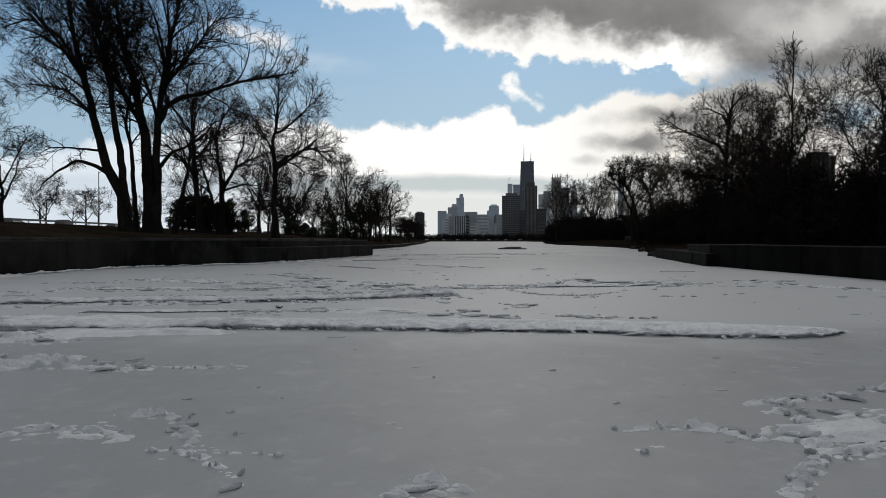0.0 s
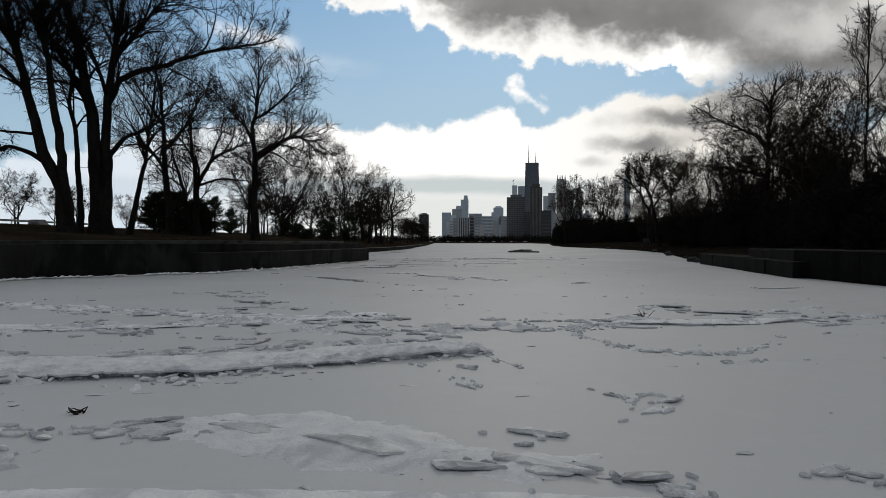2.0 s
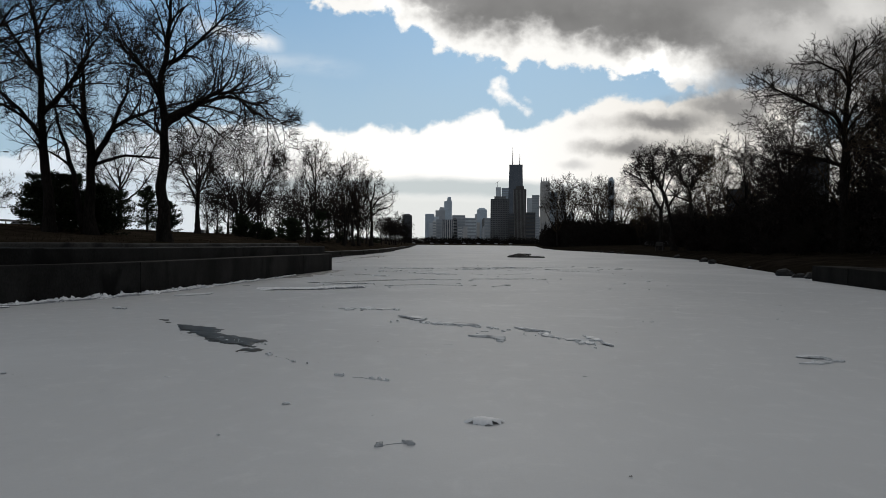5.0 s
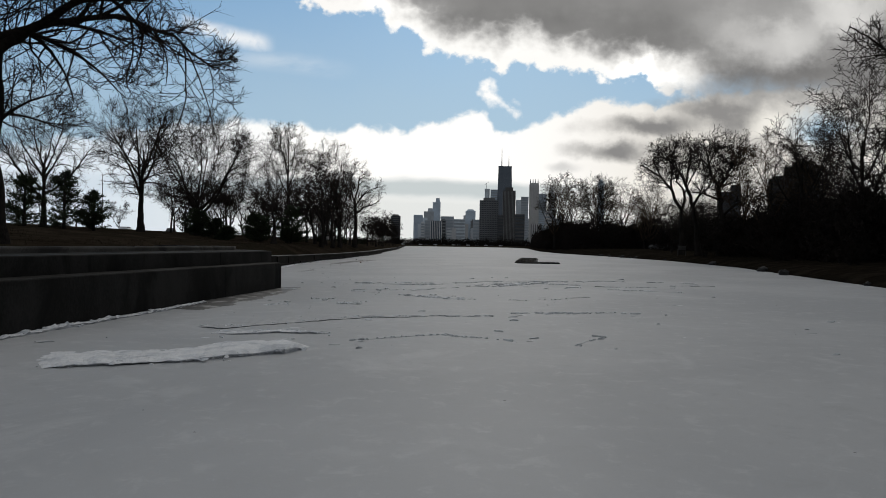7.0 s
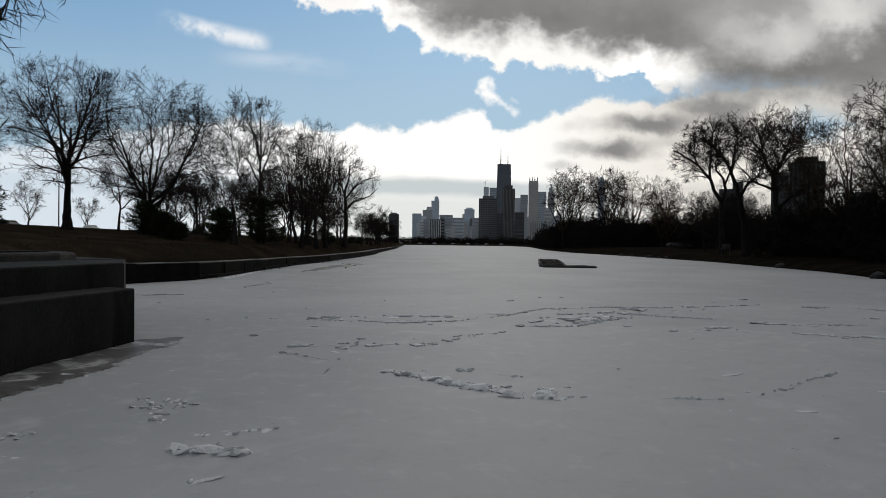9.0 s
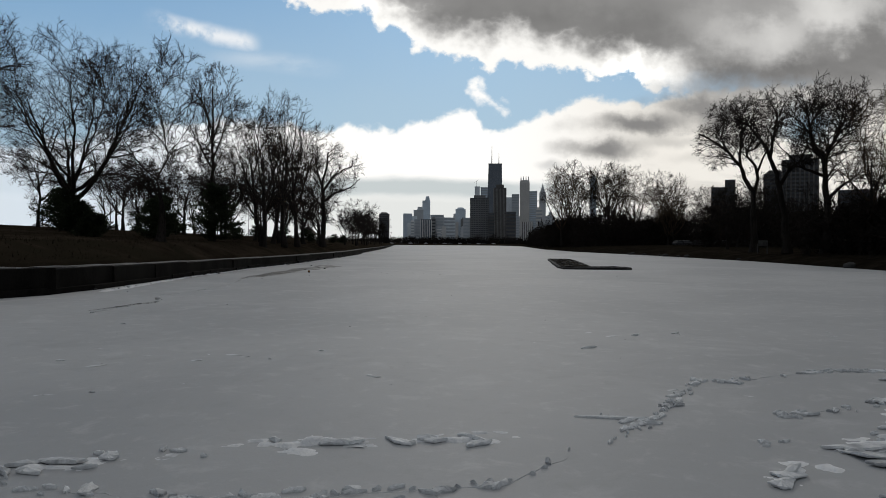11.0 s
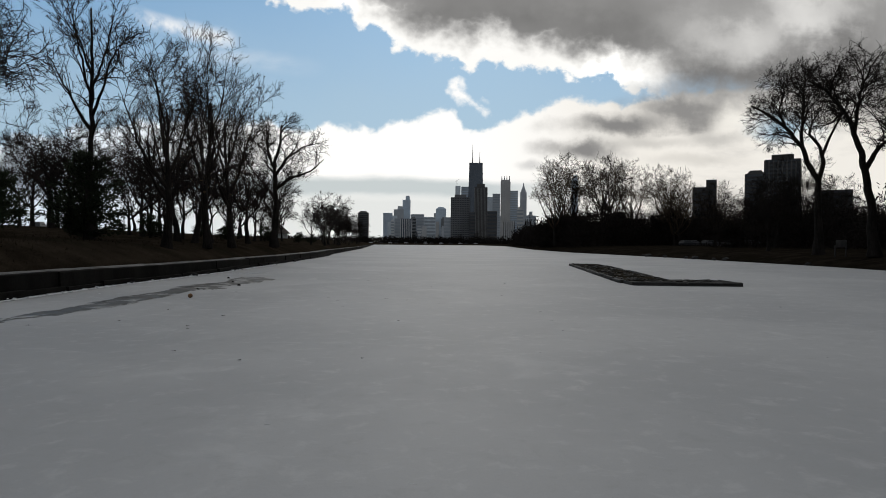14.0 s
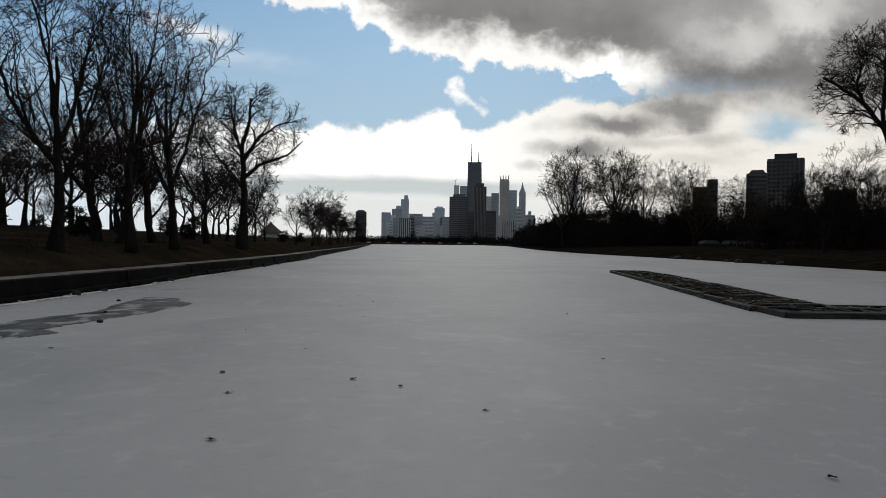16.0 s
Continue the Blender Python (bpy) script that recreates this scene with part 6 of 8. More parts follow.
# ---- the skyline ----
def tower(x, y, width, deep, height, wall, label, piers=0, bands=0, crown="", taper=0.0, pier_material=None, base=0.0, turn=0.0):
    """A high building: body, standing piers, window bands between storeys and a crown."""
    ob = hold("high_rise", pose(x, y, base, 0, 0, turn), label, "building", "city skyline")
    body = part("body", box_mesh("body", width, deep, height, wall, 0, 0, taper), ob)
    if piers:
        fin = box_mesh("pier", width / piers * 0.34, 1.2, height * 0.985, pier_material or wall, 0, 0)
        for i in range(piers + 1):
            s = (i / piers - 0.5) * width * 0.985
            part("pier", fin, ob, Matrix.Translation((s, -deep / 2 - 0.5, 0)))
    if bands:
        strip = box_mesh("window_band", width * 0.94, 0.5, height / bands * 0.5, WINDOW_DARK if wall in (BROWN_FRONT, BRICK_SHADED, DARK_GLASS, SLAB_FRONT) else HAZY_WINDOW, 0, 0)
        for i in range(bands):
            z = height * (i + 0.3) / bands
            lean = taper * deep * 0.5 * (i + 0.5) / bands
            part("window_band", strip, ob, Matrix.Translation((0, -deep / 2 - 0.1 + lean, z)) @ Matrix.Diagonal((1 - taper * (i + 0.5) / bands, 1, 1, 1)))
    top = width * (1 - taper)
    if crown == "cap":
        part("penthouse", box_mesh("penthouse", top * 0.62, deep * 0.6, height * 0.06, wall, 0, height), ob)
    elif crown == "spikes":
        part("penthouse", box_mesh("penthouse", top * 0.9, deep * 0.9, height * 0.02, wall, 0, height), ob)
        spike = box_mesh("turret", top * 0.16, top * 0.16, height * 0.085, wall, 0, height, 0.75)
        for i in range(4):
            part("turret", spike, ob, Matrix.Translation(((i / 3 - 0.5) * top * 0.8, -deep * 0.3, 0)))
    elif crown == "point":
        part("penthouse", box_mesh("penthouse", top * 0.75, deep * 0.75, height * 0.06, wall, 0, height, 0.25), ob)
        part("spire", box_mesh("spire", top * 0.5, deep * 0.5, height * 0.13, wall, 0, height * 1.05, 0.92), ob)
    elif crown == "masts":
        part("roof_band", box_mesh("roof_band", top * 1.02, deep * (1 - taper) * 1.02, height * 0.02, DARK_GLASS, 0, height), ob)
        for s, h in ((-0.26, 0.255), (0.28, 0.16)):
            part("mast", tube_mesh("mast", [(s * top, 0, height), (s * top, 0, height * (1 + h * 0.55)), (s * top, 0, height * (1 + h))], [2.2, 1.1, 0.4], 8, METAL), ob)
    elif crown == "slope":
        part("roof", box_mesh("roof", top * 0.6, deep * 0.6, height * 0.10, wall, 0, height, 0.3), ob, Matrix.Translation((top * 0.15, 0, 0)))
    elif crown == "crane":
        part("crane_mast", tube_mesh("crane_mast", [(-top * 0.2, 0, height), (-top * 0.2, 0, height * 1.10)], [0.9, 0.7], 6, METAL), ob)
        part("crane_jib", tube_mesh("crane_jib", [(-top * 0.55, 0, height * 1.07), (top * 0.25, 0, height * 1.12)], [0.7, 0.4], 6, METAL), ob)
    elif crown == "dome":
        part("roof", box_mesh("roof", top * 0.8, deep * 0.8, height * 0.05, wall, 0, height, 0.35), ob)
    return ob


EYE_X, EYE_Y, EYE_Z = -0.1, 83.8, 1.83


def skyline(low, high, rise, far, wall, label, **more):
    """A tower given by its bearings, as slopes to the right of due south, its rise as a slope, and its distance."""
    deep = more.pop("deep", (high - low) * far * 0.8)
    tower(EYE_X + (low + high) / 2 * far, EYE_Y + far + deep / 2, (high - low) * far, deep, rise * far + EYE_Z, wall, label, turn=-math.degrees(math.atan((low + high) / 2)), **more)


skyline(-0.0020, 0.0112, 0.0455, 3300, HAZY_BLUE_GLASS, "distant haze-blue glass apartment block", piers=4)
skyline(0.0112, 0.0190, 0.0415, 3350, HAZY_PALE_GLASS, "distant haze-pale glass apartment block")
skyline(0.0135, 0.0285, 0.0510, 3500, HAZY_GREY_FRONT, "distant grey stepped block", crown="slope")
skyline(0.0268, 0.0388, 0.0655, 3600, HAZY_BLUE_GLASS, "distant slender haze-blue tower with a notched top", crown="slope")
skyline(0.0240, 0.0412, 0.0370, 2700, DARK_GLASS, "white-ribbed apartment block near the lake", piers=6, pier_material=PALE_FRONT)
skyline(0.0395, 0.0600, 0.0440, 3200, HAZY_GREY_FRONT, "distant grey office block", bands=10)
skyline(0.0600, 0.0775, 0.0400, 3150, HAZY_PALE_GLASS, "distant haze-pale glass office block", bands=8)
skyline(0.0745, 0.0800, 0.0460, 3400, HAZY_GREY_FRONT, "distant narrow grey tower")
skyline(0.0780, 0.0935, 0.0530, 3300, HAZY_BLUE_GLASS, "distant rounded haze-blue tower", crown="dome")
skyline(0.0900, 0.1030, 0.0400, 3000, HAZY_GREY_FRONT, "distant low grey block", bands=8)
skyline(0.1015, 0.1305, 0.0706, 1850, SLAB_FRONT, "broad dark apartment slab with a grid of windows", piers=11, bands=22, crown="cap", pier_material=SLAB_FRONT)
skyline(0.1072, 0.1150, 0.0880, 2900, HAZY_PALE_GLASS, "slender tower under a crane", crown="crane")
skyline(0.1165, 0.1290, 0.0870, 2800, HAZY_BLUE_GLASS, "blue glass tower behind the slab", bands=24)
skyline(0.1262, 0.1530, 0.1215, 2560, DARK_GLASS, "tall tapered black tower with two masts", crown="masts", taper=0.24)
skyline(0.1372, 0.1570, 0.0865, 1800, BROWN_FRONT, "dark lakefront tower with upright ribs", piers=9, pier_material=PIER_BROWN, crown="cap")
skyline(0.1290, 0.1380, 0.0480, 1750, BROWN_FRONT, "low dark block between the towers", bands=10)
skyline(0.1565, 0.1660, 0.0720, 2500, HAZY_PALE_GLASS, "pale slender tower behind the ribbed one")
skyline(0.1650, 0.1765, 0.0770, 2300, HAZY_GREY_FRONT, "grey masonry tower with window bands", bands=20)
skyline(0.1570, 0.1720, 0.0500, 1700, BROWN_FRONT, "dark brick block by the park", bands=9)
skyline(0.1780, 0.1925, 0.0965, 2450, HAZY_DUN_FRONT, "tall stone tower with four lanterns on its roof", piers=7, crown="spikes")
skyline(0.1922, 0.2045, 0.0820, 2600, HAZY_BLUE_GLASS, "flat-topped blue glass tower", bands=24)
skyline(0.2080, 0.2180, 0.0800, 2400, HAZY_GREY_FRONT, "slim tower with a pointed roof", crown="point")
skyline(0.2030, 0.2130, 0.0540, 2000, HAZY_DUN_FRONT, "stepped stone block with a penthouse", bands=10, crown="cap")
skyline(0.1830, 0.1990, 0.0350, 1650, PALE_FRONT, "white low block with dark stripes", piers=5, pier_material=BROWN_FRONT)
skyline(0.2180, 0.2330, 0.0440, 1900, HAZY_GREY_FRONT, "grey block beyond the trees", bands=9)
skyline(0.2880, 0.2981, 0.1021, 1500, HAZY_BLUE_GLASS, "slender tower beyond the trees", crown="dome")
skyline(0.4860, 0.5068, 0.0918, 1300, BRICK_SHADED, "shaded brick apartment block beyond the park", bands=12)
skyline(0.5068, 0.5222, 0.1040, 1250, BRICK_SHADED, "narrow dark apartment tower", bands=16)
skyline(0.5753, 0.6065, 0.1148, 1150, BRICK_SHADED, "brown brick apartment tower with a domed top", bands=18, crown="dome")
skyline(0.6143, 0.6659, 0.1388, 900, BRICK_SHADED, "large dark apartment tower with upright ribs", piers=8, bands=22, crown="cap", pier_material=RIB_SHADED)
skyline(0.7078, 0.7534, 0.0914, 850, BRICK_SHADED, "shaded brick block past the parking area", bands=12)
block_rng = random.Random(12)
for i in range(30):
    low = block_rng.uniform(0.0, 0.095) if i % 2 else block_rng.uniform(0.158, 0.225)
    skyline(low, low + block_rng.uniform(0.004, 0.010), block_rng.uniform(0.018, 0.040) + (0.012 if low > 0.155 else 0), block_rng.uniform(2750, 3300), block_rng.choice([HAZY_BLUE_GLASS, HAZY_PALE_GLASS, HAZY_GREY_FRONT, HAZY_DUN_FRONT, SLAB_FRONT, PALE_FRONT, BROWN_FRONT]), "small city block in the crowd under the towers", bands=block_rng.choice([0, 6, 8]), crown=block_rng.choice(["", "cap", "slope"]))
tower(-25.5, 890, 12.5, 14, 38, BROWN_FRONT, "dark apartment block behind the far trees", crown="dome", bands=15)


# ---- the road on the ridge ----
def car(x, y, z, turn, paint, label, tall=1.5):
    ob = hold("car", pose(x, y, z, 0, 0, turn), label, "car", "parked cars")
    bm = bmesh.new()
    prof = [(-2.2, 0.35), (-2.25, 0.75), (-2.0, 0.95), (-1.6, tall * 0.97), (0.3, tall), (1.1, 0.98), (2.1, 0.85), (2.25, 0.6), (2.2, 0.35)]
    sides = []
    for s, w in ((-0.88, 1), (0.88, 1)):
        sides.append([bm.verts.new((px, s * (0.82 if pz > 1.1 else 1.0), pz)) for px, pz in prof])
    for i in range(len(prof)):
        j = (i + 1) % len(prof)
        bm.faces.new((sides[0][i], sides[0][j], sides[1][j], sides[1][i]))
    bm.faces.new(list(reversed(sides[0])))
    bm.faces.new(sides[1])
    bmesh.ops.recalc_face_normals(bm, faces=bm.faces[:])
    bmesh.ops.bevel(bm, geom=bm.edges[:], offset=0.06, segments=2, affect="EDGES")
    me = bpy.data.meshes.new("body")
    bm.to_mesh(me)
    bm.free()
    me.materials.append(paint)
    part("body", me, ob)
    for s in (-1, 1):
        part("side_window", box_mesh("side_window", 2.0, 0.05, 0.36, CAR_GLASS, 0.01), ob, Matrix.Translation((-0.55, s * 0.80, 1.0)))
    wheel = tube_mesh("tyre", [(0, -0.11, 0), (0, -0.1, 0), (0, 0.1, 0), (0, 0.11, 0)], [0.2, 0.33, 0.33, 0.2], 14, RUBBER)
    rim = tube_mesh("rim", [(0, -0.125, 0), (0, 0.125, 0)], [0.19, 0.19], 10, METAL)
    for wx in (-1.35, 1.35):
        for wy in (-0.8, 0.8):
            hub = part("wheel", wheel, ob, Matrix.Translation((wx, wy, 0.33)))
            part("rim", rim, hub)


for x, y, paint, tall, label in [(-66, 122, CAR_DARK, 1.75, "dark sport utility car on the ridge road"), (-66, 140, CAR_DARK, 1.5, "dark saloon car on the ridge road"), (-66, 171, CAR_DARK, 1.5, "dark saloon car on the ridge road"), (-66, 198, CAR_LIGHT, 1.45, "pale saloon car on the ridge road"),
                                 (-66, 226, CAR_DARK, 1.8, "dark van on the ridge road"), (-66, 258, CAR_DARK, 1.5, "dark saloon car on the ridge road"), (-66, 288, CAR_LIGHT, 1.5, "pale hatchback on the ridge road"), (-66, 108, CAR_DARK, 1.45, "dark saloon car on the ridge road"), (-66, 92, CAR_DARK, 1.5, "dark saloon car on the ridge road")]:
    car(x, y, left_z(x, y), 90 + (x * 7 % 5), paint, label, tall)
for i in range(15):
    u = 0.452 + i * 0.0108
    car(EYE_X + u * 171, EYE_Y + 171 + (i % 3) * 2, right_height(u * 171 - 44) - 0.1, 20 + (i * 37) % 20, CAR_DARK, "dark car in the row beside the park lawn", 1.5)
for i in range(14):
    car(-25 + i * 9.5 + (i * 5 % 4), 806, 1.3, (i * 31) % 12, CAR_LIGHT if i % 2 else CAR_DARK, "pale car on the far shore road" if i % 2 else "dark car on the far shore road", 1.5)


def street_lamp(x, y, z, height, cluster=False):
    ob = hold("street_lamp", pose(x, y, z), "tall slender grey street lamp on the ridge" if not cluster else "tall pole with a cluster of floodlights", "street lamp", "street lamps")
    part("pole", tube_mesh("pole", [(0, 0, -0.2), (0, 0, height * 0.5), (0, 0, height)], [0.13, 0.10, 0.06], 8, METAL), ob)
    part("base", box_mesh("base", 0.45, 0.45, 0.3, CONCRETE, 0.03), ob)
    if cluster:
        for s in (-1.1, -0.4, 0.4, 1.1):
            part("floodlight", box_mesh("floodlight", 0.45, 0.35, 0.4, METAL, 0.04), ob, Matrix.Translation((s, 0, height - 0.3 - 0.5 * (abs(s) > 1))))
        part("crossbar", box_mesh("crossbar", 2.6, 0.08, 0.08, METAL, 0.01), ob, Matrix.Translation((0, 0, height - 0.4)))
    else:
        part("arm", tube_mesh("arm", [(0, 0, height - 0.3), (0.6, 0, height), (1.8, 0, height + 0.1)], [0.05, 0.045, 0.04], 6, METAL), ob)
        part("lamp_head", box_mesh("lamp_head", 0.7, 0.28, 0.16, METAL, 0.04), ob, Matrix.Translation((2.0, 0, height)))


for x, y, h in [(-62, 126, 10.5), (-62, 178, 11), (-61, 254, 11), (-61, 214, 10), (-60, 330, 11)]:
    street_lamp(x, y, left_z(x, y), h)
street_lamp(-72, 140, 4.1, 7.5, True)


def guard_rail(x, y0, y1, z):
    ob = hold("guard_rail", pose(x, y0, z), "low steel guard rail along the ridge road", "guard rail")
    post = box_mesh("post", 0.12, 0.12, 0.75, METAL, 0.01)
    count = int((y1 - y0) / 4)
    for i in range(count + 1):
        part("post", post, ob, Matrix.Translation((0, i * 4.0, -0.1)))
    part("rail", box_mesh("rail", 0.06, count * 4.0, 0.28, METAL, 0.02), ob, Matrix.Translation((0.08, count * 2.0, 0.38)))


guard_rail(-57.5, 70, 126, 4.0)


def shelter(x, y, z):
    ob = hold("shelter", pose(x, y, z, 0, 0, 8), "small park shelter with a steep brown pyramid roof", "shelter")
    part("wall", box_mesh("wall", 6.4, 6.4, 1.9, PAINT, 0.04), ob)
    part("roof", box_mesh("roof", 8.6, 8.6, 3.6, SHINGLE, 0, 1.9, 0.93), ob)
    part("chimney", box_mesh("chimney", 0.7, 0.7, 1.0, SHINGLE, 0.03, 4.9), ob)


shelter(-40.5, 352, 3.2)


# ---- the floating raft ----
def build_raft():
    raft = hold("floating_raft", (0, 0, 0), "bent weathered timber raft frozen in, littered with sodden wood", "raft")
    rng = random.Random(21)
    along = Vector((5.1, 27.0, 0)).normalized()
    turn = math.degrees(math.atan2(along.y, along.x))

    def shade_fringe(length, side, seed):
        """Ragged dark fringe down to the ice, added for the edge's shadow line."""
        verts, faces, steps = [], [], int(length / 0.09)
        for i in range(steps + 1):
            x = (i / steps - 0.5) * length
            out = side * (0.05 + 0.09 * max(-0.3, noise.noise(Vector((x * 0.9, seed, 0)))) + 0.10 * max(0.0, noise.noise(Vector((x * 3.7, seed, 3)))))
            verts.extend([(x, side * 0.02, 0.125), (x, out * 0.7, 0.09 + 0.03 * noise.noise(Vector((x * 5, seed, 5)))), (x, out, 0.03), (x, out * 1.15, -0.03)])
        for i in range(steps):
            for k in range(3):
                a, b = i * 4 + k, (i + 1) * 4 + k
                faces.append((a, b, b + 1, a + 1) if side < 0 else (a, a + 1, b + 1, b))
        return mesh_from("skirt", verts, faces, FRINGE_SHADE)

    def deck(name, centre, length, width, heading, label):
        piece = part(name, box_mesh(name, length, width, 0.15, RAFT_SIDE, 0.02, -0.03), raft, pose(centre[0], centre[1], 0, 0, 0, heading), label)
        count = max(2, round(length / 2.4))
        for side in (-1, 1):
            for k in range(count):
                span = length / count
                at = Matrix.Translation(((k + 0.5) * span - length / 2, side * (width / 2 + rng.uniform(-0.04, 0.03)), rng.uniform(-0.03, 0.02)))
                part("rim_board", box_mesh("rim_board", span * rng.uniform(0.96, 0.995), 0.13, 0.05, FLOAT_SIDE, 0.012, 0.12), piece, at @ Matrix.Rotation(radians(rng.uniform(-1.2, 1.2)), 4, "Z") @ Matrix.Rotation(radians(rng.uniform(-0.6, 0.6)), 4, "Y"))
            part("skirt", shade_fringe(length, side, rng.uniform(0, 90)), piece, Matrix.Translation((0, side * width / 2, 0)), "ragged dark fringe standing for the edge shadow")
        for side in (-1, 1):
            part("end_board", box_mesh("end_board", 0.11, width, 0.19, PLANK, 0.012, -0.03), piece, Matrix.Translation((side * length / 2, 0, 0)))
        return piece

    front = deck("front_deck", (14.15, 123.4), 4.9, 2.7, -7, "dark-sided front deck of the raft")
    start = Vector((12.9, 124.2, 0))
    arm = deck("long_deck", tuple(start + along * 13.0), 26.6, 2.55, turn, "long low deck of the raft")
    plank = [box_mesh("plank", 0.5, 0.11, 0.03, PLANK, 0.006), box_mesh("plank", 0.4, 0.08, 0.04, PLANK, 0.006), box_mesh("branch", 0.8, 0.035, 0.035, BARK, 0.010), box_mesh("plank", 0.7, 0.06, 0.025, FLOAT_SIDE, 0.006), box_mesh("plank", 0.3, 0.16, 0.025, FLOAT_SIDE, 0.006)]
    for i in range(230):
        s, c = rng.uniform(-12.8, 12.8), rng.uniform(-1.1, 1.1)
        part("plank", rng.choice(plank), arm, pose(s, c, 0.12 + rng.uniform(0, 0.06), rng.uniform(-14, 14), rng.uniform(-7, 7), rng.gauss(0, 40)) @ Matrix.Diagonal((rng.uniform(0.4, 1.3), 1, 1, 1)))
    for i in range(46):
        part("plank", rng.choice(plank), front, pose(rng.uniform(-2.2, 2.2), rng.uniform(-1.1, 1.1), 0.12 + rng.uniform(0, 0.05), rng.uniform(-12, 12), rng.uniform(-6, 6), rng.gauss(0, 35)) @ Matrix.Diagonal((rng.uniform(0.4, 1.2), 1, 1, 1)))
    # a bed of soil and dead reeds on the long deck
    verts, faces = [], []
    nx, ny = 120, 12
    for i in range(nx):
        for j in range(ny):
            a, b = (i / (nx - 1) - 0.5) * 26.2, (j / (ny - 1) - 0.5) * 2.3
            rim = min(1, (1.15 - abs(b)) / 0.25, (13.1 - abs(a)) / 0.4)
            verts.append((a, b, 0.08 + rim * (0.06 + 0.07 * noise.noise(Vector((a * 1.7, b * 2.2, 1))) + 0.05 * noise.noise(Vector((a * 5, b * 5, 4))))))
    for i in range(nx - 1):
        for j in range(ny - 1):
            faces.append((i * ny + j, (i + 1) * ny + j, (i + 1) * ny + j + 1, i * ny + j + 1))
    part("soil_bed", mesh_from("soil_bed", verts, faces, EARTH, False), arm, None, "bed of sodden soil")


build_raft()


# ---- small things ----
def twig_clump(x, y, size, seed):
    """A dead branch frozen upright in the ice."""
    rng = np.random.default_rng(seed)
    n = 9
    start = np.zeros((n, 3))
    start[:, :2] = rng.normal(0, 0.03, (n, 2))
    way = rng.normal(0, 0.6, (n, 3))
    way[:, 2] = np.abs(way[:, 2]) + 0.35
    pts, rr = grow(rng, start, way, rng.uniform(0.5, 1.2, n) * size, np.full(n, 0.011), np.full(n, 0.004), 5, 0.25, -0.05)
    ob = hold("dead_branch", pose(x, y, 0), "dead dark branch frozen into the ice", "branch")
    for i in range(n):
        v, f = tubes(pts[i:i + 1], rr[i:i + 1], 5)
        part("twig", mesh_arrays("twig", v, f, TWIG, True), ob)


twig_clump(5.37, 28.97, 0.24, 3)
twig_clump(-3.0, 20.2, 0.12, 5)


def dead_leaf_mesh(seed):
    rng = random.Random(seed)
    verts, faces = [(0, 0, 0.012)], []
    for i in range(9):
        a = 2 * math.pi * i / 9
        r = 0.5 * (1.0 if i % 2 else 0.62) * rng.uniform(0.75, 1.2)
        verts.append((r * math.cos(a), r * 0.6 * math.sin(a), 0.01 + 0.10 * rng.random() ** 2))
    for i in range(9):
        faces.append((0, 1 + i, 1 + (i + 1) % 9))
    return mesh_from("dead_leaf", verts, faces, SODDEN)


LEAVES = [dead_leaf_mesh(s) for s in range(5)]
leaf_rng = random.Random(31)


def dead_leaf(x, y, size):
    ob = new("dead_leaf", leaf_rng.choice(LEAVES))
    ob.matrix_basis = pose(x, y, 0.012, 0, 0, leaf_rng.uniform(0, 360)) @ Matrix.Scale(size, 4)
    tagged(ob, "curled dark dead leaf lying on the ice", "leaf", "leaves on the ice")


for x, y in [(-3.91, 107.39), (-3.3, 104.52), (-2.03, 103.63), (0.54, 108.72), (-0.15, 103.7), (-1.27, 114.05), (-5.84, 108.82), (-3.76, 109.84), (-5.52, 111.28), (-7.41, 108.02), (-0.98, 112.06), (0.26, 114.84), (-0.71, 117.46), (2.18, 120.8), (3.15, 120.79), (1.86, 113.01), (0.91, 114.34), (-5.17, 117.7), (-1.66, 115.39),
             (0.2, 122.54), (-0.6, 125.37), (-0.21, 129.35), (0.35, 126.89), (4.36, 116.27), (4.42, 110.69), (-1.41, 88.81), (0.33, 90.84), (3.34, 90.72), (3.16, 90.0), (2.59, 94.92), (6.08, 97.34), (-5.91, 96.53), (-4.04, 107.86), (-5.4, 93.86), (1.42, 97.39)]:
    dead_leaf(x, y, leaf_rng.uniform(0.06, 0.11) if y < 100 else leaf_rng.uniform(0.10, 0.17))
for low, high, count in [(6, 60, 60), (60, 132, 45), (132, 170, 30)]:
    for _ in range(count):
        dead_leaf(leaf_rng.uniform(-9, 16), leaf_rng.uniform(low, high), leaf_rng.uniform(0.025, 0.055))

ball_bm = bmesh.new()
bmesh.ops.create_icosphere(ball_bm, subdivisions=3, radius=0.075)
for v in ball_bm.verts:
    v.co *= 1 + 0.03 * noise.noise(v.co * 20)
ball_me = bpy.data.meshes.new("ball")
ball_bm.to_mesh(ball_me)
ball_bm.free()
ball_me.materials.append(BALL)
ball = new("ball", ball_me)
ball.matrix_basis = pose(-6.1, 115.25, 0.07)
tagged(ball, "small weathered orange-brown ball lying on the ice", "ball")
for i, (x, y) in enumerate([(-6.9, 119.0), (-6.6, 123.5), (-7.6, 127.0), (-5.9, 121.5)]):
    boulder(x, y, 0.0, 0.07, 200 + i, "small dark stone frozen into wet ice", "stones on the ice")


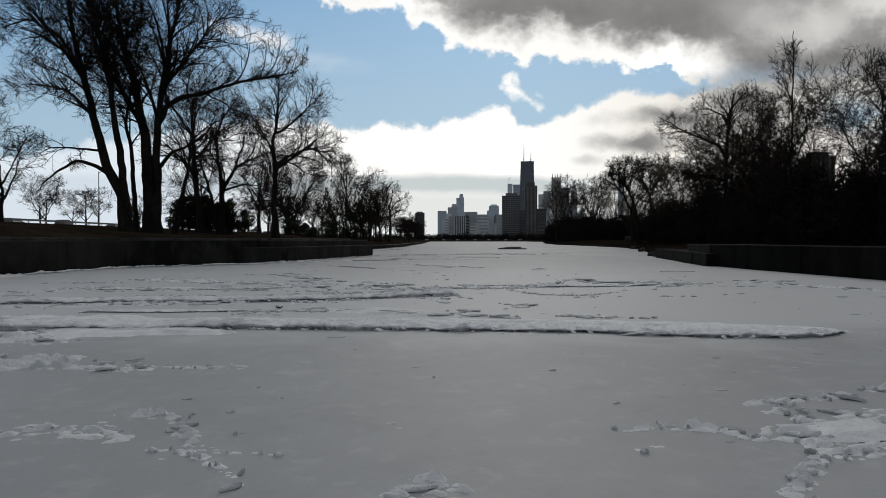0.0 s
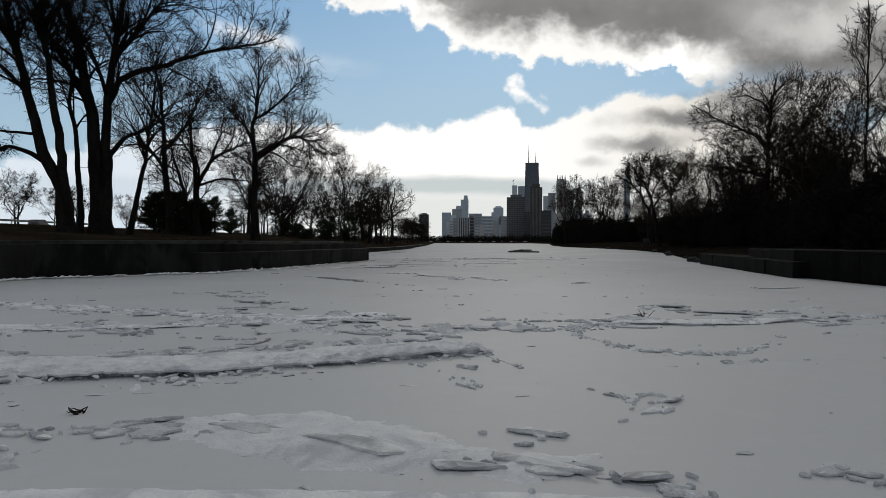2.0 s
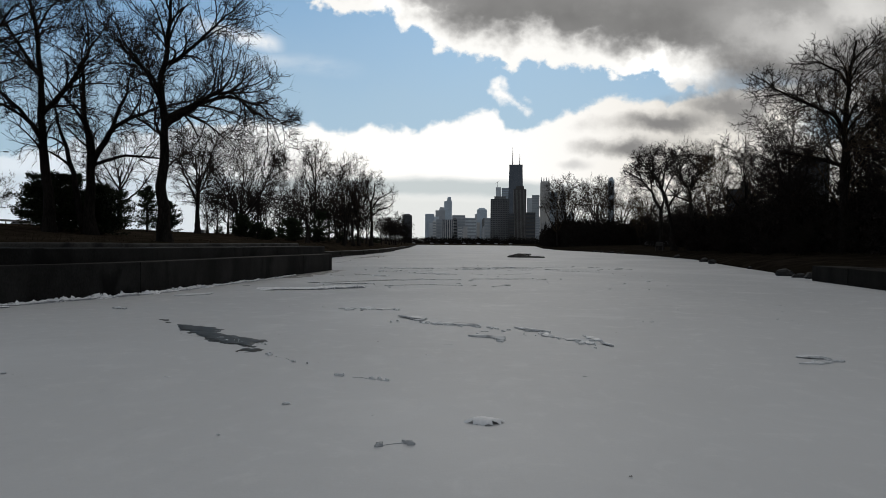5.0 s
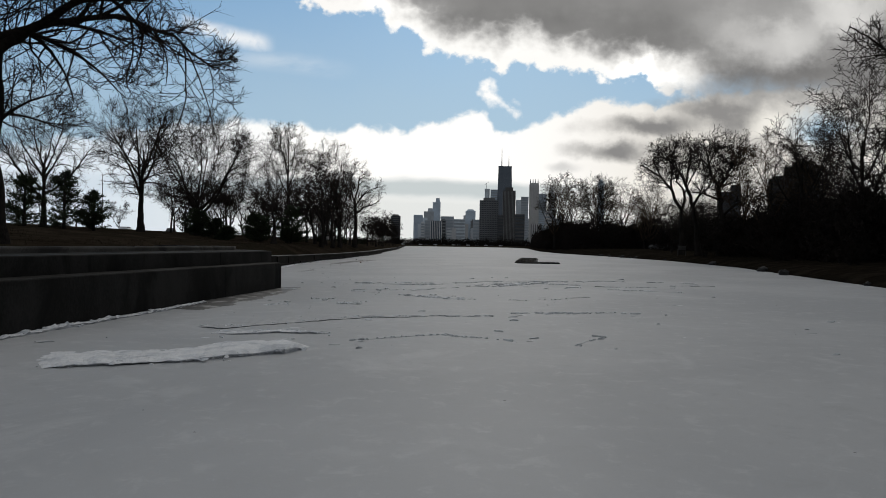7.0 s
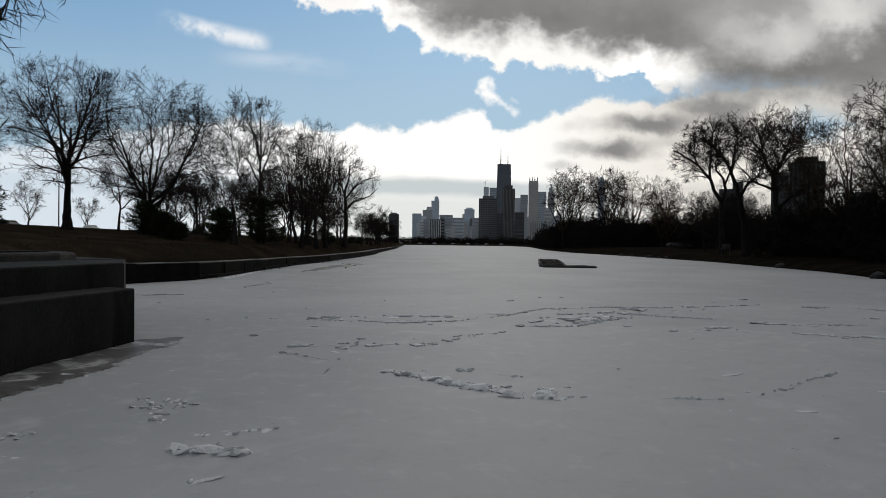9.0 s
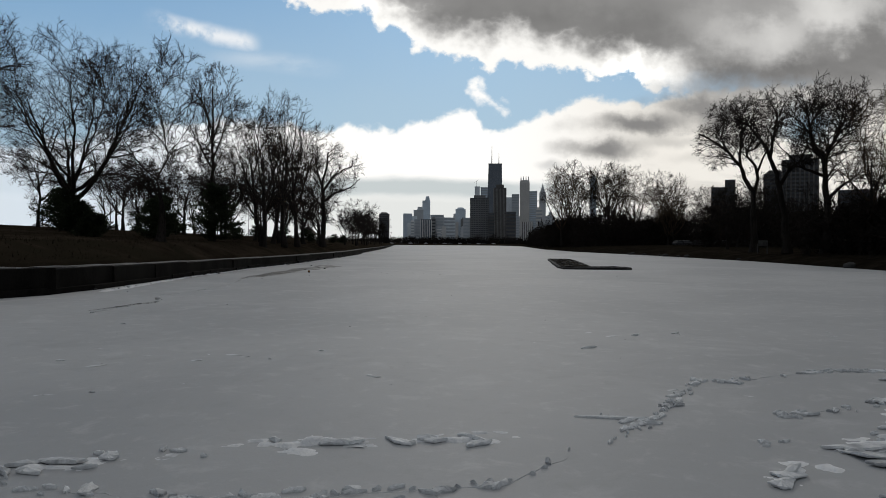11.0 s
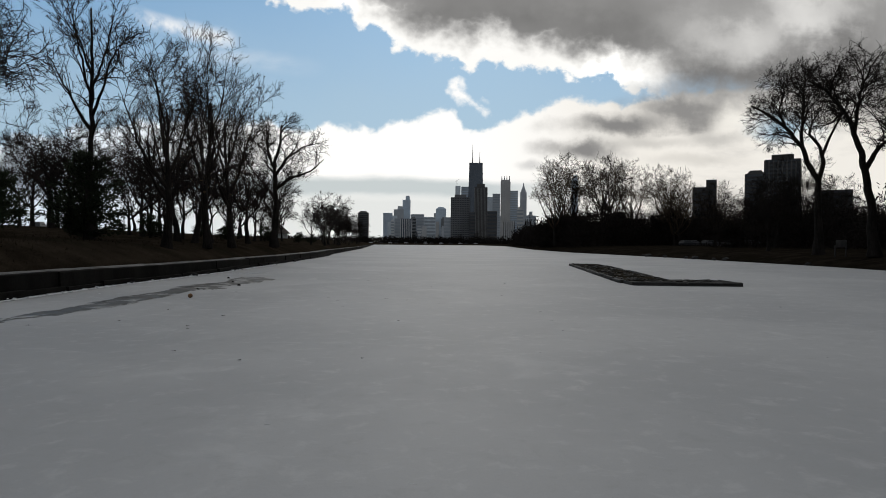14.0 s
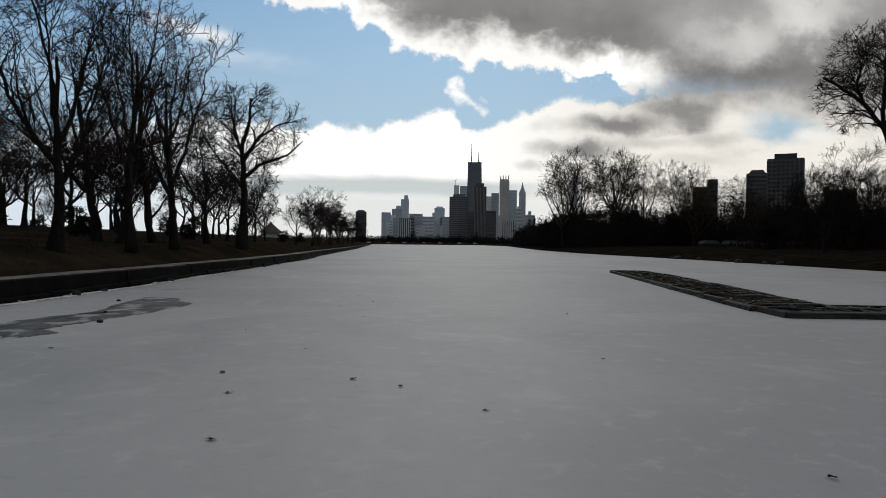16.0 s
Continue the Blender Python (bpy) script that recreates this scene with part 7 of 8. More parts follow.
def notice_board(x, y, z):
    ob = hold("notice_board", pose(x, y, z, 0, 0, 20), "dull grey blank board on two posts by the water", "board")
    part("panel", box_mesh("panel", 1.5, 0.08, 0.7, FLOAT_SIDE, 0.02, 0.9), ob)
    for s in (-0.8, 0.8):
        part("post", box_mesh("post", 0.1, 0.1, 1.1, PLANK, 0.01), ob, Matrix.Translation((s, 0.08, 0)))


notice_board(43.4, 152.0, 0.9)


def lawn_litter():
    """Tufts of dead grass and fallen leaves over the near banks."""
    rng = np.random.default_rng(44)
    count = 26000
    y = rng.uniform(30, 185, count)
    edge = np.interp(y, [p[1] for p in LEFT_EDGE], [p[0] for p in LEFT_EDGE])
    x = edge - 0.3 - rng.uniform(0, 1, count) ** 1.6 * 26
    first = bank_foot(y)
    slope = np.interp(-x, [8, 13, 15.5, 23, 31, 60], [1.4, 1.6, 1.85, 2.25, 2.95, 4.1])
    share = np.minimum(1.0, (edge - x) / np.where(y < 81, 4.0, 2.0))
    z = first * (1 - share) + slope * share - 0.03
    spot = np.stack([x, y, z], axis=1)
    lean = rng.normal(0, 0.35, (count, 3))
    lean[:, 2] = 1
    tip = spot + unit(lean) * rng.uniform(0.06, 0.17, (count, 1))
    side = unit(rng.normal(0, 1, (count, 3)) * np.array([1, 1, 0])) * 0.02
    verts = np.stack([spot - side, spot + side, tip], axis=1).reshape(-1, 3)
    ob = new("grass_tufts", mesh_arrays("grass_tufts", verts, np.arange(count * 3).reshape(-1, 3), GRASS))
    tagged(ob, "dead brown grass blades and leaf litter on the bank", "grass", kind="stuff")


lawn_litter()

# ---- broken ice along the pressure belts ----
crust([(-5.35, 12.93), (-4.68, 13.04), (-4.23, 13.04), (-3.75, 12.84), (-3.24, 12.76)], 0.45, 0.12, 0.22)
crust([(-3.18, 12.65), (-2.65, 12.83), (-1.77, 12.83)], 0.16, 0.05, 0.14)
crust([(-1.90, 10.49), (-1.62, 10.45), (-1.34, 9.94), (-1.11, 9.62)], 0.14, 0.07, 0.15)
crust([(-1.12, 9.41), (-0.87, 9.21), (-0.65, 8.94), (-0.46, 8.70)], 0.1, 0.05, 0.12)
crust([(-2.84, 9.83), (-2.68, 10.03), (-2.34, 10.03), (-1.82, 9.78)], 0.2, 0.05, 0.2)
crust([(-1.44, 9.45), (-1.04, 9.45), (-0.35, 9.33)], 0.06, 0.03, 0.12)
crust([(2.47, 9.92), (2.77, 10.11), (3.19, 10.02), (3.48, 9.74)], 0.13, 0.075, 0.17)
crust([(2.45, 9.46), (2.59, 9.49), (2.70, 9.42)], 0.1, 0.03, 0.3)
crust([(3.97, 10.88), (4.49, 11.05), (4.06, 10.56)], 0.14, 0.045, 0.16)
crust([(4.66, 11.04), (5.26, 11.34), (5.80, 11.55), (6.44, 11.78)], 0.16, 0.07, 0.18)
crust([(4.05, 9.83), (3.82, 9.38), (3.46, 8.91), (3.20, 8.56)], 0.13, 0.07, 0.15)
crust([(3.92, 9.34), (4.41, 9.49), (4.65, 9.38)], 0.22, 0.06, 0.2)
crust([(3.83, 9.83), (4.29, 10.21), (5.02, 10.39), (5.45, 10.45)], 0.3, 0.05, 0.3)
crust([(0.57, 8.50), (0.73, 8.80), (0.94, 8.63)], 0.17, 0.08, 0.17)
crust([(-7.34, 15.30), (-6.66, 15.56), (-5.60, 14.93)], 0.5, 0.09, 0.3)
crust([(-3.95, 27.87), (-3.26, 27.65), (-2.84, 27.86), (-2.42, 28.18), (-1.96, 28.50), (-1.58, 28.91)], 0.42, 0.13, 0.26)
crust([(-2.15, 26.71), (-1.87, 26.47), (-1.60, 26.23), (-1.39, 26.00)], 0.25, 0.09, 0.2)
crust([(0.32, 27.19), (0.59, 27.17), (0.46, 26.64), (0.21, 26.34)], 0.13, 0.06, 0.15)
crust([(0.77, 26.62), (1.11, 26.69), (1.56, 26.90), (2.03, 26.77), (2.39, 26.65)], 0.2, 0.13, 0.5)
crust([(3.24, 26.76), (3.53, 27.11), (3.91, 27.27), (4.31, 27.35)], 0.16, 0.07, 0.16)
crust([(4.38, 28.28), (4.85, 28.51), (5.28, 28.52)], 0.25, 0.1, 0.25)
crust([(-0.72, 28.31), (-0.57, 28.54), (-0.34, 28.38)], 0.15, 0.08, 0.2)
crust([(-5.18, 67.44), (-4.80, 67.82), (-4.43, 67.95)], 0.16, 0.035, 0.14)
crust([(-12.0, 50.1), (-10.6, 52.7), (-9.75, 54.6), (-9.1, 58.2)], 0.28, 0.15, 0.2)
crust([(-4.18, 70.40), (-3.53, 69.20)], 0.1, 0.04, 0.14)
crust([(-3.02, 68.07), (-2.26, 68.08)], 0.08, 0.05, 0.18)
crust([(-2.98, 68.69), (-2.21, 68.91)], 0.14, 0.03, 0.16)
crust([(-8.37, 29.27), (-7.15, 30.16), (-4.56, 29.43), (-3.18, 28.66)], 0.3, 0.08, 0.28)
crust([(-5.33, 27.20), (-3.82, 27.25), (-1.74, 27.98), (-0.48, 28.77)], 0.26, 0.08, 0.28)
crust([(-3.21, 23.85), (-2.71, 24.27), (-2.03, 24.13), (-1.63, 25.02)], 0.22, 0.08, 0.34)
crust([(-1.18, 24.73), (-0.08, 24.95), (0.69, 25.81), (1.35, 26.85)], 0.22, 0.09, 0.28)
crust([(-4.38, 23.40), (-3.85, 23.69), (-3.20, 23.56)], 0.22, 0.08, 0.3)
crust([(4.32, 28.08), (6.29, 27.88), (8.84, 28.39)], 0.22, 0.07, 0.26)
crust([(5.95, 30.86), (7.16, 29.94), (8.87, 30.01), (10.56, 30.96)], 0.25, 0.08, 0.28)
crust([(3.14, 25.89), (3.46, 25.05), (3.74, 24.19), (4.30, 23.90), (4.96, 23.77), (5.55, 24.08)], 0.09, 0.06, 0.15)
crust([(-7.86, 26.53), (-6.84, 27.02), (-5.15, 26.35)], 0.3, 0.08, 0.28)
crust([(-12.69, 24.60), (-11.08, 26.46), (-7.93, 25.71), (-6.28, 27.51)], 0.5, 0.07, 0.4)
crust([(-9.86, 20.36), (-7.45, 21.04), (-4.52, 21.79)], 0.4, 0.07, 0.36)
crust([(-11.63, 31.86), (-7.48, 30.00), (-3.65, 28.36)], 0.5, 0.07, 0.4)
crust([(9.18, 28.29), (13.27, 29.88), (15.24, 25.58)], 0.4, 0.07, 0.36)
crust([(2.62, 79.31), (4.60, 80.49), (7.20, 83.09)], 0.35, 0.05, 0.36)
crust([(-3.24, 79.82), (-1.56, 80.38), (0.61, 80.57)], 0.25, 0.04, 0.34)
shelf([(-7.6, 16.35), (-5.9, 16.30), (-4.2, 16.35), (-2.73, 16.42), (-1.99, 16.40), (-1.24, 16.32), (-0.5, 16.22), (0.2, 16.17), (1.12, 16.10), (1.79, 16.07), (2.45, 16.01), (3.1, 15.98), (3.72, 15.85), (4.4, 15.70), (5.6, 15.30), (6.6, 15.20), (7.5, 15.45), (8.1, 15.95)],
      [(-8.0, 17.7), (-5.5, 18.2), (-3.0, 18.3), (1.1, 18.2), (3.6, 18.0), (5.8, 17.7), (7.6, 17.0), (8.2, 16.4)], 0.11)
shelf([(-10.5, 21.2), (-8.0, 21.5), (-6.4, 21.6), (-4.6, 21.7), (-2.93, 21.86), (-2.42, 21.98), (-1.91, 22.27), (-1.24, 22.61), (-0.74, 22.81), (-0.22, 23.07), (0.35, 23.29), (0.96, 23.54), (1.43, 23.82)],
      [(-11.0, 23.2), (-7.4, 23.6), (-4.12, 23.59), (-2.95, 23.79), (-1.75, 24.12), (-1.19, 24.59), (0.07, 24.99), (0.89, 25.1), (1.5, 24.3)], 0.12)
shelf([(-6.3, 56.5), (-5.4, 56.75), (-4.63, 57.02), (-4.13, 57.13), (-3.79, 57.38), (-3.24, 57.86), (-2.81, 58.12), (-2.52, 58.58)],
      [(-7.4, 58.1), (-5.55, 58.51), (-4.71, 58.89), (-4.31, 59.67), (-3.2, 59.95), (-2.5, 58.95)], 0.075)
shelf([(-5.61, 61.8), (-5.32, 61.55), (-4.86, 61.46), (-3.87, 62.27), (-3.0, 63.04), (-1.79, 64.02), (-0.36, 64.28)],
      [(-5.9, 63.6), (-5.0, 63.9), (-3.9, 64.5), (-2.6, 65.2), (-1.2, 65.6), (-0.3, 64.9)], 0.028, ICE)
shelf([(-4.9, 60.5), (-4.3, 60.5), (-3.5, 60.75), (-2.5, 60.7)], [(-5.0, 61.0), (-4.3, 61.1), (-3.4, 61.35), (-2.4, 60.95)], 0.05)
shelf([(-7.4, 19.3), (-5.9, 19.2), (-4.5, 19.3), (-3.4, 19.5)], [(-7.6, 20.0), (-5.9, 20.1), (-4.4, 20.0), (-3.3, 19.7)], 0.045)
shelf([(-10.5, 26.0), (-8.0, 26.2), (-6.0, 26.4), (-4.4, 26.9)], [(-10.6, 27.3), (-8.0, 27.5), (-6.0, 27.4), (-4.3, 27.2)], 0.055)
shelf([(4.3, 27.6), (6.0, 27.3), (7.6, 27.6), (9.0, 28.2)], [(4.4, 28.3), (6.0, 28.6), (7.7, 28.7), (9.2, 28.6)], 0.055)
for x, y, size in [(-0.95, 72.25, 0.14), (-0.78, 72.08, 0.18), (-0.55, 71.9, 0.16), (-0.32, 71.66, 0.22), (-0.1, 71.45, 0.28), (0.1, 71.3, 0.26), (0.3, 71.12, 0.24), (0.48, 70.96, 0.26), (0.68, 70.8, 0.22), (0.9, 70.66, 0.16), (1.25, 70.47, 0.30), (1.42, 70.4, 0.2), (-2.9, 68.1, 0.20), (-2.7, 68.12, 0.22), (-2.35, 68.02, 0.16)]:
    rubble((x, y), 0.10, 6, size)
belt_rng = random.Random(58)
for _ in range(13):
    x, y = belt_rng.uniform(-15, -3.5), belt_rng.uniform(18.5, 30)
    far, lean = belt_rng.uniform(1.6, 4.5), belt_rng.uniform(-0.5, 0.5)
    slab_line([(x, y), (x + far * 0.5, y + lean * 0.5 + belt_rng.uniform(-0.2, 0.2)), (x + far, y + lean)], 12, belt_rng.uniform(0.14, 0.30))
for _ in range(7):
    x, y = belt_rng.uniform(4, 13), belt_rng.uniform(22, 31)
    far, lean = belt_rng.uniform(1.6, 4.0), belt_rng.uniform(-0.4, 0.4)
    slab_line([(x, y), (x + far * 0.5, y + lean * 0.5 + belt_rng.uniform(-0.2, 0.2)), (x + far, y + lean)], 9, belt_rng.uniform(0.12, 0.24))
ridge([(-12.2, 49.0), (-9.65, 54.4), (-7.85, 64.55), (-7.3, 67.8)], 0.22, 0.09)
ridge([(4.01, 15.77), (4.53, 15.68), (5.37, 15.69)], 0.35, 0.07)
patch([(4.02, 10.18), (5.07, 10.46), (4.54, 9.67), (3.85, 9.53)], 'snow')
patch([(-8.66, 18.57), (-5.6, 18.56), (-2.73, 15.95), (-5.54, 15.29)], 'snow')
slab((-1.6, 19.73), (-0.65, 19.55), 0.6)
slab((-0.64, 19.44), (0.63, 18.88), 0.7)
slab((0.97, 18.82), (1.83, 18.59), 0.5)
slab((1.11, 19.58), (1.89, 19.52), 0.4)
slab((-3.65, 18.99), (-3.35, 18.96), 0.3)
rubble((-3.25, 18.83), 0.5, 10, 0.15)
slab_line([(-2.03, 19.18), (-1.55, 19.54), (-0.48, 19.37), (0.56, 18.82), (1.5, 18.59), (2.4, 18.18)], 16, 0.24)
slab_line([(2.34, 19.99), (3.17, 20.8)], 7, 0.18)
slab((3.41, 18.55), (3.73, 18.5), 0.4)
slab_line([(3.85, 18.33), (4.67, 18.29), (5.28, 18.13)], 9, 0.15)
patch([(-2.04, 19.93), (-0.62, 20.37), (0.84, 19.22), (1.87, 18.9), (1.48, 18.44), (-0.25, 18.72), (-1.48, 19.25)], 'snow')
rubble((-1.76, 22.16), 0.5, 22, 0.2)
rubble((-2.71, 21.64), 0.5, 14, 0.18)
rubble((0.41, 23.67), 0.4, 16, 0.18)
rubble((1.01, 24.03), 0.3, 12, 0.2)
slab((-2.09, 24.21), (-1.6, 24.93), 0.8)
slab((-3.19, 23.87), (-2.68, 24.2), 0.7)
slab((-3.83, 23.65), (-3.28, 23.72), 0.7)
slab((-2.72, 24.46), (-2.42, 25.1), 0.6)
slab((-1.26, 24.94), (-0.67, 24.8), 0.5)
slab((-0.25, 25.16), (0.45, 24.98), 0.5)
slab((-4.49, 23.55), (-4.15, 23.85), 0.6)
slab((-1.41, 26.25), (-0.31, 25.8), 0.6)
slab((0.09, 26.05), (0.61, 25.83), 0.5)
slab((-5.3, 27.25), (-4.84, 27.58), 0.8)
slab((-4.02, 27.29), (-3.37, 27.63), 0.8)
slab((-6.98, 29.85), (-5.96, 29.01), 0.6)
slab((-5.26, 29.46), (-4.51, 29.32), 0.6)
slab((0.89, 26.75), (1.9, 26.78), 0.4)
slab((-7.16, 27.5), (-6.79, 27.85), 0.7)
slab((-5.41, 32.77), (-4.58, 32.41), 0.6)
slab_line([(-8.48, 29.79), (-6.73, 29.41), (-5.08, 29.04), (-3.62, 28.7), (-1.75, 28.02), (-0.32, 28.07)], 26, 0.30)
slab_line([(-5.9, 25.64), (-5.37, 26.13), (-4.28, 25.69), (-2.96, 25.09)], 11, 0.26)
slab_line([(-2.8, 25.73), (-2.17, 26.49), (-1.14, 26.79), (-0.01, 26.3), (0.69, 25.83)], 15, 0.26)
slab_line([(0.52, 27.32), (1.6, 26.61), (2.49, 26.47), (3.47, 26.83)], 14, 0.18)
slab_line([(3.2, 26.14), (3.46, 25.06), (3.74, 24.19), (4.53, 23.82), (5.33, 23.73), (5.82, 24.41), (6.94, 25.56)], 36, 0.15)
slab((6.5, 29.93), (8.37, 29.55), 0.7)
slab((5.96, 30.88), (6.44, 30.49), 0.4)
slab((12.5, 38.18), (14.47, 38.77), 0.6)
slab_line([(4.48, 28.24), (5.36, 28.64), (5.81, 27.94), (6.84, 27.98), (8.84, 28.39)], 19, 0.21)
slab((4.12, 26.96), (5.11, 26.88), 0.3)
slab_line([(0.31, 22.8), (0.89, 21.79), (1.06, 21.42)], 11, 0.11)
slab_line([(1.32, 23.69), (1.74, 22.68)], 7, 0.09)
slab((0.93, 22.66), (1.15, 22.6), 0.3)
slab_line([(2.48, 21.18), (2.7, 20.89), (3.18, 21.01)], 9, 0.11)
slab_line([(-5.46, 44.49), (-2.81, 42.82)], 5, 0.15)
slab((6.04, 41.18), (6.74, 41.23), 0.3)
slab((-4.16, 28.18), (-3.34, 27.43), 1.0)
slab((-3.54, 27.89), (-3.13, 28.32), 0.9)
slab((-3.43, 27.11), (-3.07, 27.27), 0.7)
slab((-1.99, 26.72), (-1.65, 27.15), 0.6)
slab((-3.34, 30.53), (-2.87, 30.36), 0.6)
slab((-5.28, 32.47), (-3.82, 32.13), 0.9)
slab((-2.07, 29.47), (-1.55, 29.42), 0.4)
slab((-2.14, 29.68), (-1.68, 29.8), 0.5)
slab((-4.95, 30.89), (-4.07, 30.92), 0.4)
slab((-1.07, 27.16), (-0.75, 27.05), 0.25)
slab((-0.22, 27.06), (0.02, 27.04), 0.22)
slab_line([(-4.64, 28.88), (-3.98, 28.64), (-3.19, 28.1), (-2.6, 27.81), (-2.07, 27.73), (-1.65, 27.93), (-1.17, 28.26), (-0.49, 28.39)], 50, 0.32)
rubble((-1.67, 28.36), 0.4, 20, 0.18)
rubble((-1.26, 28.15), 0.3, 14, 0.15)
rubble((-0.55, 28.39), 0.22, 12, 0.16)
ridge([(-1.55, 29.02), (-1.11, 29.12), (-0.76, 28.99)], 0.5, 0.09)
rubble((-0.42, 26.25), 0.3, 14, 0.13)
rubble((0.47, 27.12), 0.18, 10, 0.16)
rubble((0.42, 26.4), 0.22, 18, 0.1)
slab((1.46, 28.33), (1.85, 28.25), 0.3)
slab((2.42, 27.84), (2.56, 27.3), 0.14)
slab_line([(1.86, 28.29), (2.5, 28.1), (3.04, 28.05), (3.71, 27.93)], 25, 0.18)
patch([(1.17, 26.79), (1.5, 27.04), (2.0, 27.14), (2.48, 26.88), (2.11, 26.62), (1.69, 26.7), (1.32, 26.6)], 'snow')
slab((2.42, 26.56), (2.74, 26.55), 0.25)
slab_line([(2.0, 26.81), (2.39, 26.88), (2.73, 26.63)], 11, 0.12)
rubble((3.38, 26.84), 0.3, 22, 0.13)
slab_line([(3.4, 27.04), (3.97, 27.36), (4.37, 27.45)], 16, 0.13)
slab_line([(4.24, 28.08), (4.72, 28.3), (5.09, 28.54)], 11, 0.21)
slab((6.06, 31.27), (7.23, 31.1), 1.1)
rubble((3.27, 26.52), 0.25, 14, 0.1)
patch([(-5.02, 29.44), (-3.52, 29.19), (-1.56, 28.84), (-0.54, 28.74), (-1.26, 28.15), (-2.72, 27.62), (-3.54, 27.26)], 'snow')
slab_line([(-9.63, 36.2), (-7.49, 35.13), (-6.55, 36.15), (-5.13, 35.43)], 11, 0.24)
slab_line([(-6.36, 34.33), (-5.1, 34.0)], 7, 0.21)
slab_line([(-5.53, 31.31), (-4.46, 30.3)], 5, 0.18)
patch([(-6.31, 46.64), (-5.37, 45.7), (-4.59, 45.24), (-4.08, 44.36), (-3.15, 43.44), (-2.59, 41.97), (-3.15, 42.24), (-3.59, 42.73), (-4.16, 43.56), (-5.25, 45.02)], 'water')
slab_line([(-2.55, 41.8), (-1.83, 40.94)], 4, 0.07)
slab((-0.75, 47.69), (0.14, 46.98), 0.7)
slab((0.91, 44.14), (1.73, 43.77), 0.6)
slab((2.03, 45.54), (2.6, 44.63), 0.6)
slab((0.11, 46.18), (1.28, 45.81), 0.5)
slab_line([(-0.83, 46.46), (0.64, 45.99), (1.61, 45.23), (2.81, 43.81), (3.32, 42.76)], 22, 0.24)
slab((3.22, 44.07), (3.52, 43.46), 0.4)
slab((6.28, 41.82), (6.83, 41.61), 0.5)
slab_line([(-1.19, 40.09), (-0.45, 39.72)], 5, 0.07)
slab_line([(-2.89, 49.77), (-1.63, 49.36), (-0.74, 49.11)], 8, 0.35)
slab_line([(-2.79, 74.85), (0.24, 75.43)], 8, 0.22)
slab_line([(3.85, 79.09), (6.21, 81.21), (8.23, 80.20)], 24, 0.10)
slab_line([(9.05, 77.09), (11.94, 75.79)], 7, 0.25)
slab_line([(13.03, 80.81), (15.86, 81.18)], 5, 0.25)
patch([(0.43, 37.66), (0.63, 37.84), (0.91, 37.67), (0.71, 37.47)], 'snow')
slab_line([(-0.4, 36.88), (-0.09, 36.94)], 4, 0.05)
ridge([(-18.6, 20.0), (-18.9, 35.0), (-18.2, 43.6), (-13.4, 48.0), (-11.6, 49.4)], 0.4, 0.10)
ridge([(-11.3, 99.0), (-11.45, 108.0), (-11.1, 114.0), (-10.8, 121.0), (-10.1, 126.5), (-9.4, 134.0), (-8.6, 149.0)], 0.22, 0.03)
slab((-8.69, 53.29), (-7.6, 54.64), 0.5)
slab((-8.82, 49.37), (-8.22, 49.09), 0.3)
slab_line([(-5.4, 61.91), (-4.73, 61.9), (-4.04, 62.36), (-3.49, 62.92), (-2.87, 63.55), (-1.87, 64.24), (-1.25, 64.34), (-0.24, 64.49)], 42, 0.13)
slab((-1.83, 64.24), (-1.33, 64.15), 0.25)
slab((-4.87, 60.8), (-4.04, 60.8), 0.5)
slab_line([(-3.97, 61.01), (-3.51, 61.23), (-3.03, 61.11), (-2.46, 60.85)], 14, 0.12)
slab_line([(-1.71, 59.81), (-1.22, 60.04), (-0.68, 60.39), (0.22, 60.77), (0.49, 60.47), (1.04, 60.28), (1.65, 59.85)], 30, 0.06)
slab((1.42, 61.5), (1.64, 61.42), 0.14)
slab_line([(3.48, 65.61), (4.54, 65.75), (5.62, 65.95), (6.41, 65.78)], 14, 0.12)
slab_line([(3.66, 60.85), (3.85, 60.54), (2.99, 59.6), (2.95, 59.19)], 11, 0.06)
rubble((-3.75, 70.07), 0.35, 20, 0.12)
slab((-3.03, 68.09), (-2.59, 68.15), 0.16)
slab((-2.51, 68.06), (-2.17, 68.03), 0.14)
rubble((-2.83, 68.18), 0.12, 6, 0.1)
rubble((-4.84, 68.58), 0.2, 8, 0.12)
rubble((1.34, 70.79), 0.16, 9, 0.14)
slab((0.6, 70.48), (0.97, 70.34), 0.12)
slab_line([(0.17, 72.43), (1.14, 71.83)], 5, 0.09)
slab_line([(-4.46, 79.74), (-2.86, 79.33), (-1.48, 79.09), (0.52, 79.30), (2.38, 81.15), (3.82, 83.08)], 70, 0.11)
slab((-1.71, 79.08), (-0.19, 78.91), 0.3)
slab((1.63, 81.33), (2.40, 81.04), 0.16)
slab_line([(4.1, 82.95), (5.91, 83.66), (7.87, 83.63), (9.95, 84.27), (12.17, 84.96)], 70, 0.11)
slab_line([(3.87, 81.22), (5.73, 81.88), (7.13, 80.85), (8.14, 80.41)], 70, 0.10)
slab_line([(2.21, 78.34), (3.55, 78.38), (5.64, 80.49)], 44, 0.12)
slab((7.08, 78.34), (7.78, 78.24), 0.5)
slab((11.08, 79.05), (12.05, 78.94), 0.16)
slab_line([(9.17, 79.20), (10.67, 79.03), (12.51, 78.95)], 12, 0.24)
slab_line([(13.40, 84.17), (15.02, 84.12), (15.66, 83.09)], 14, 0.25)
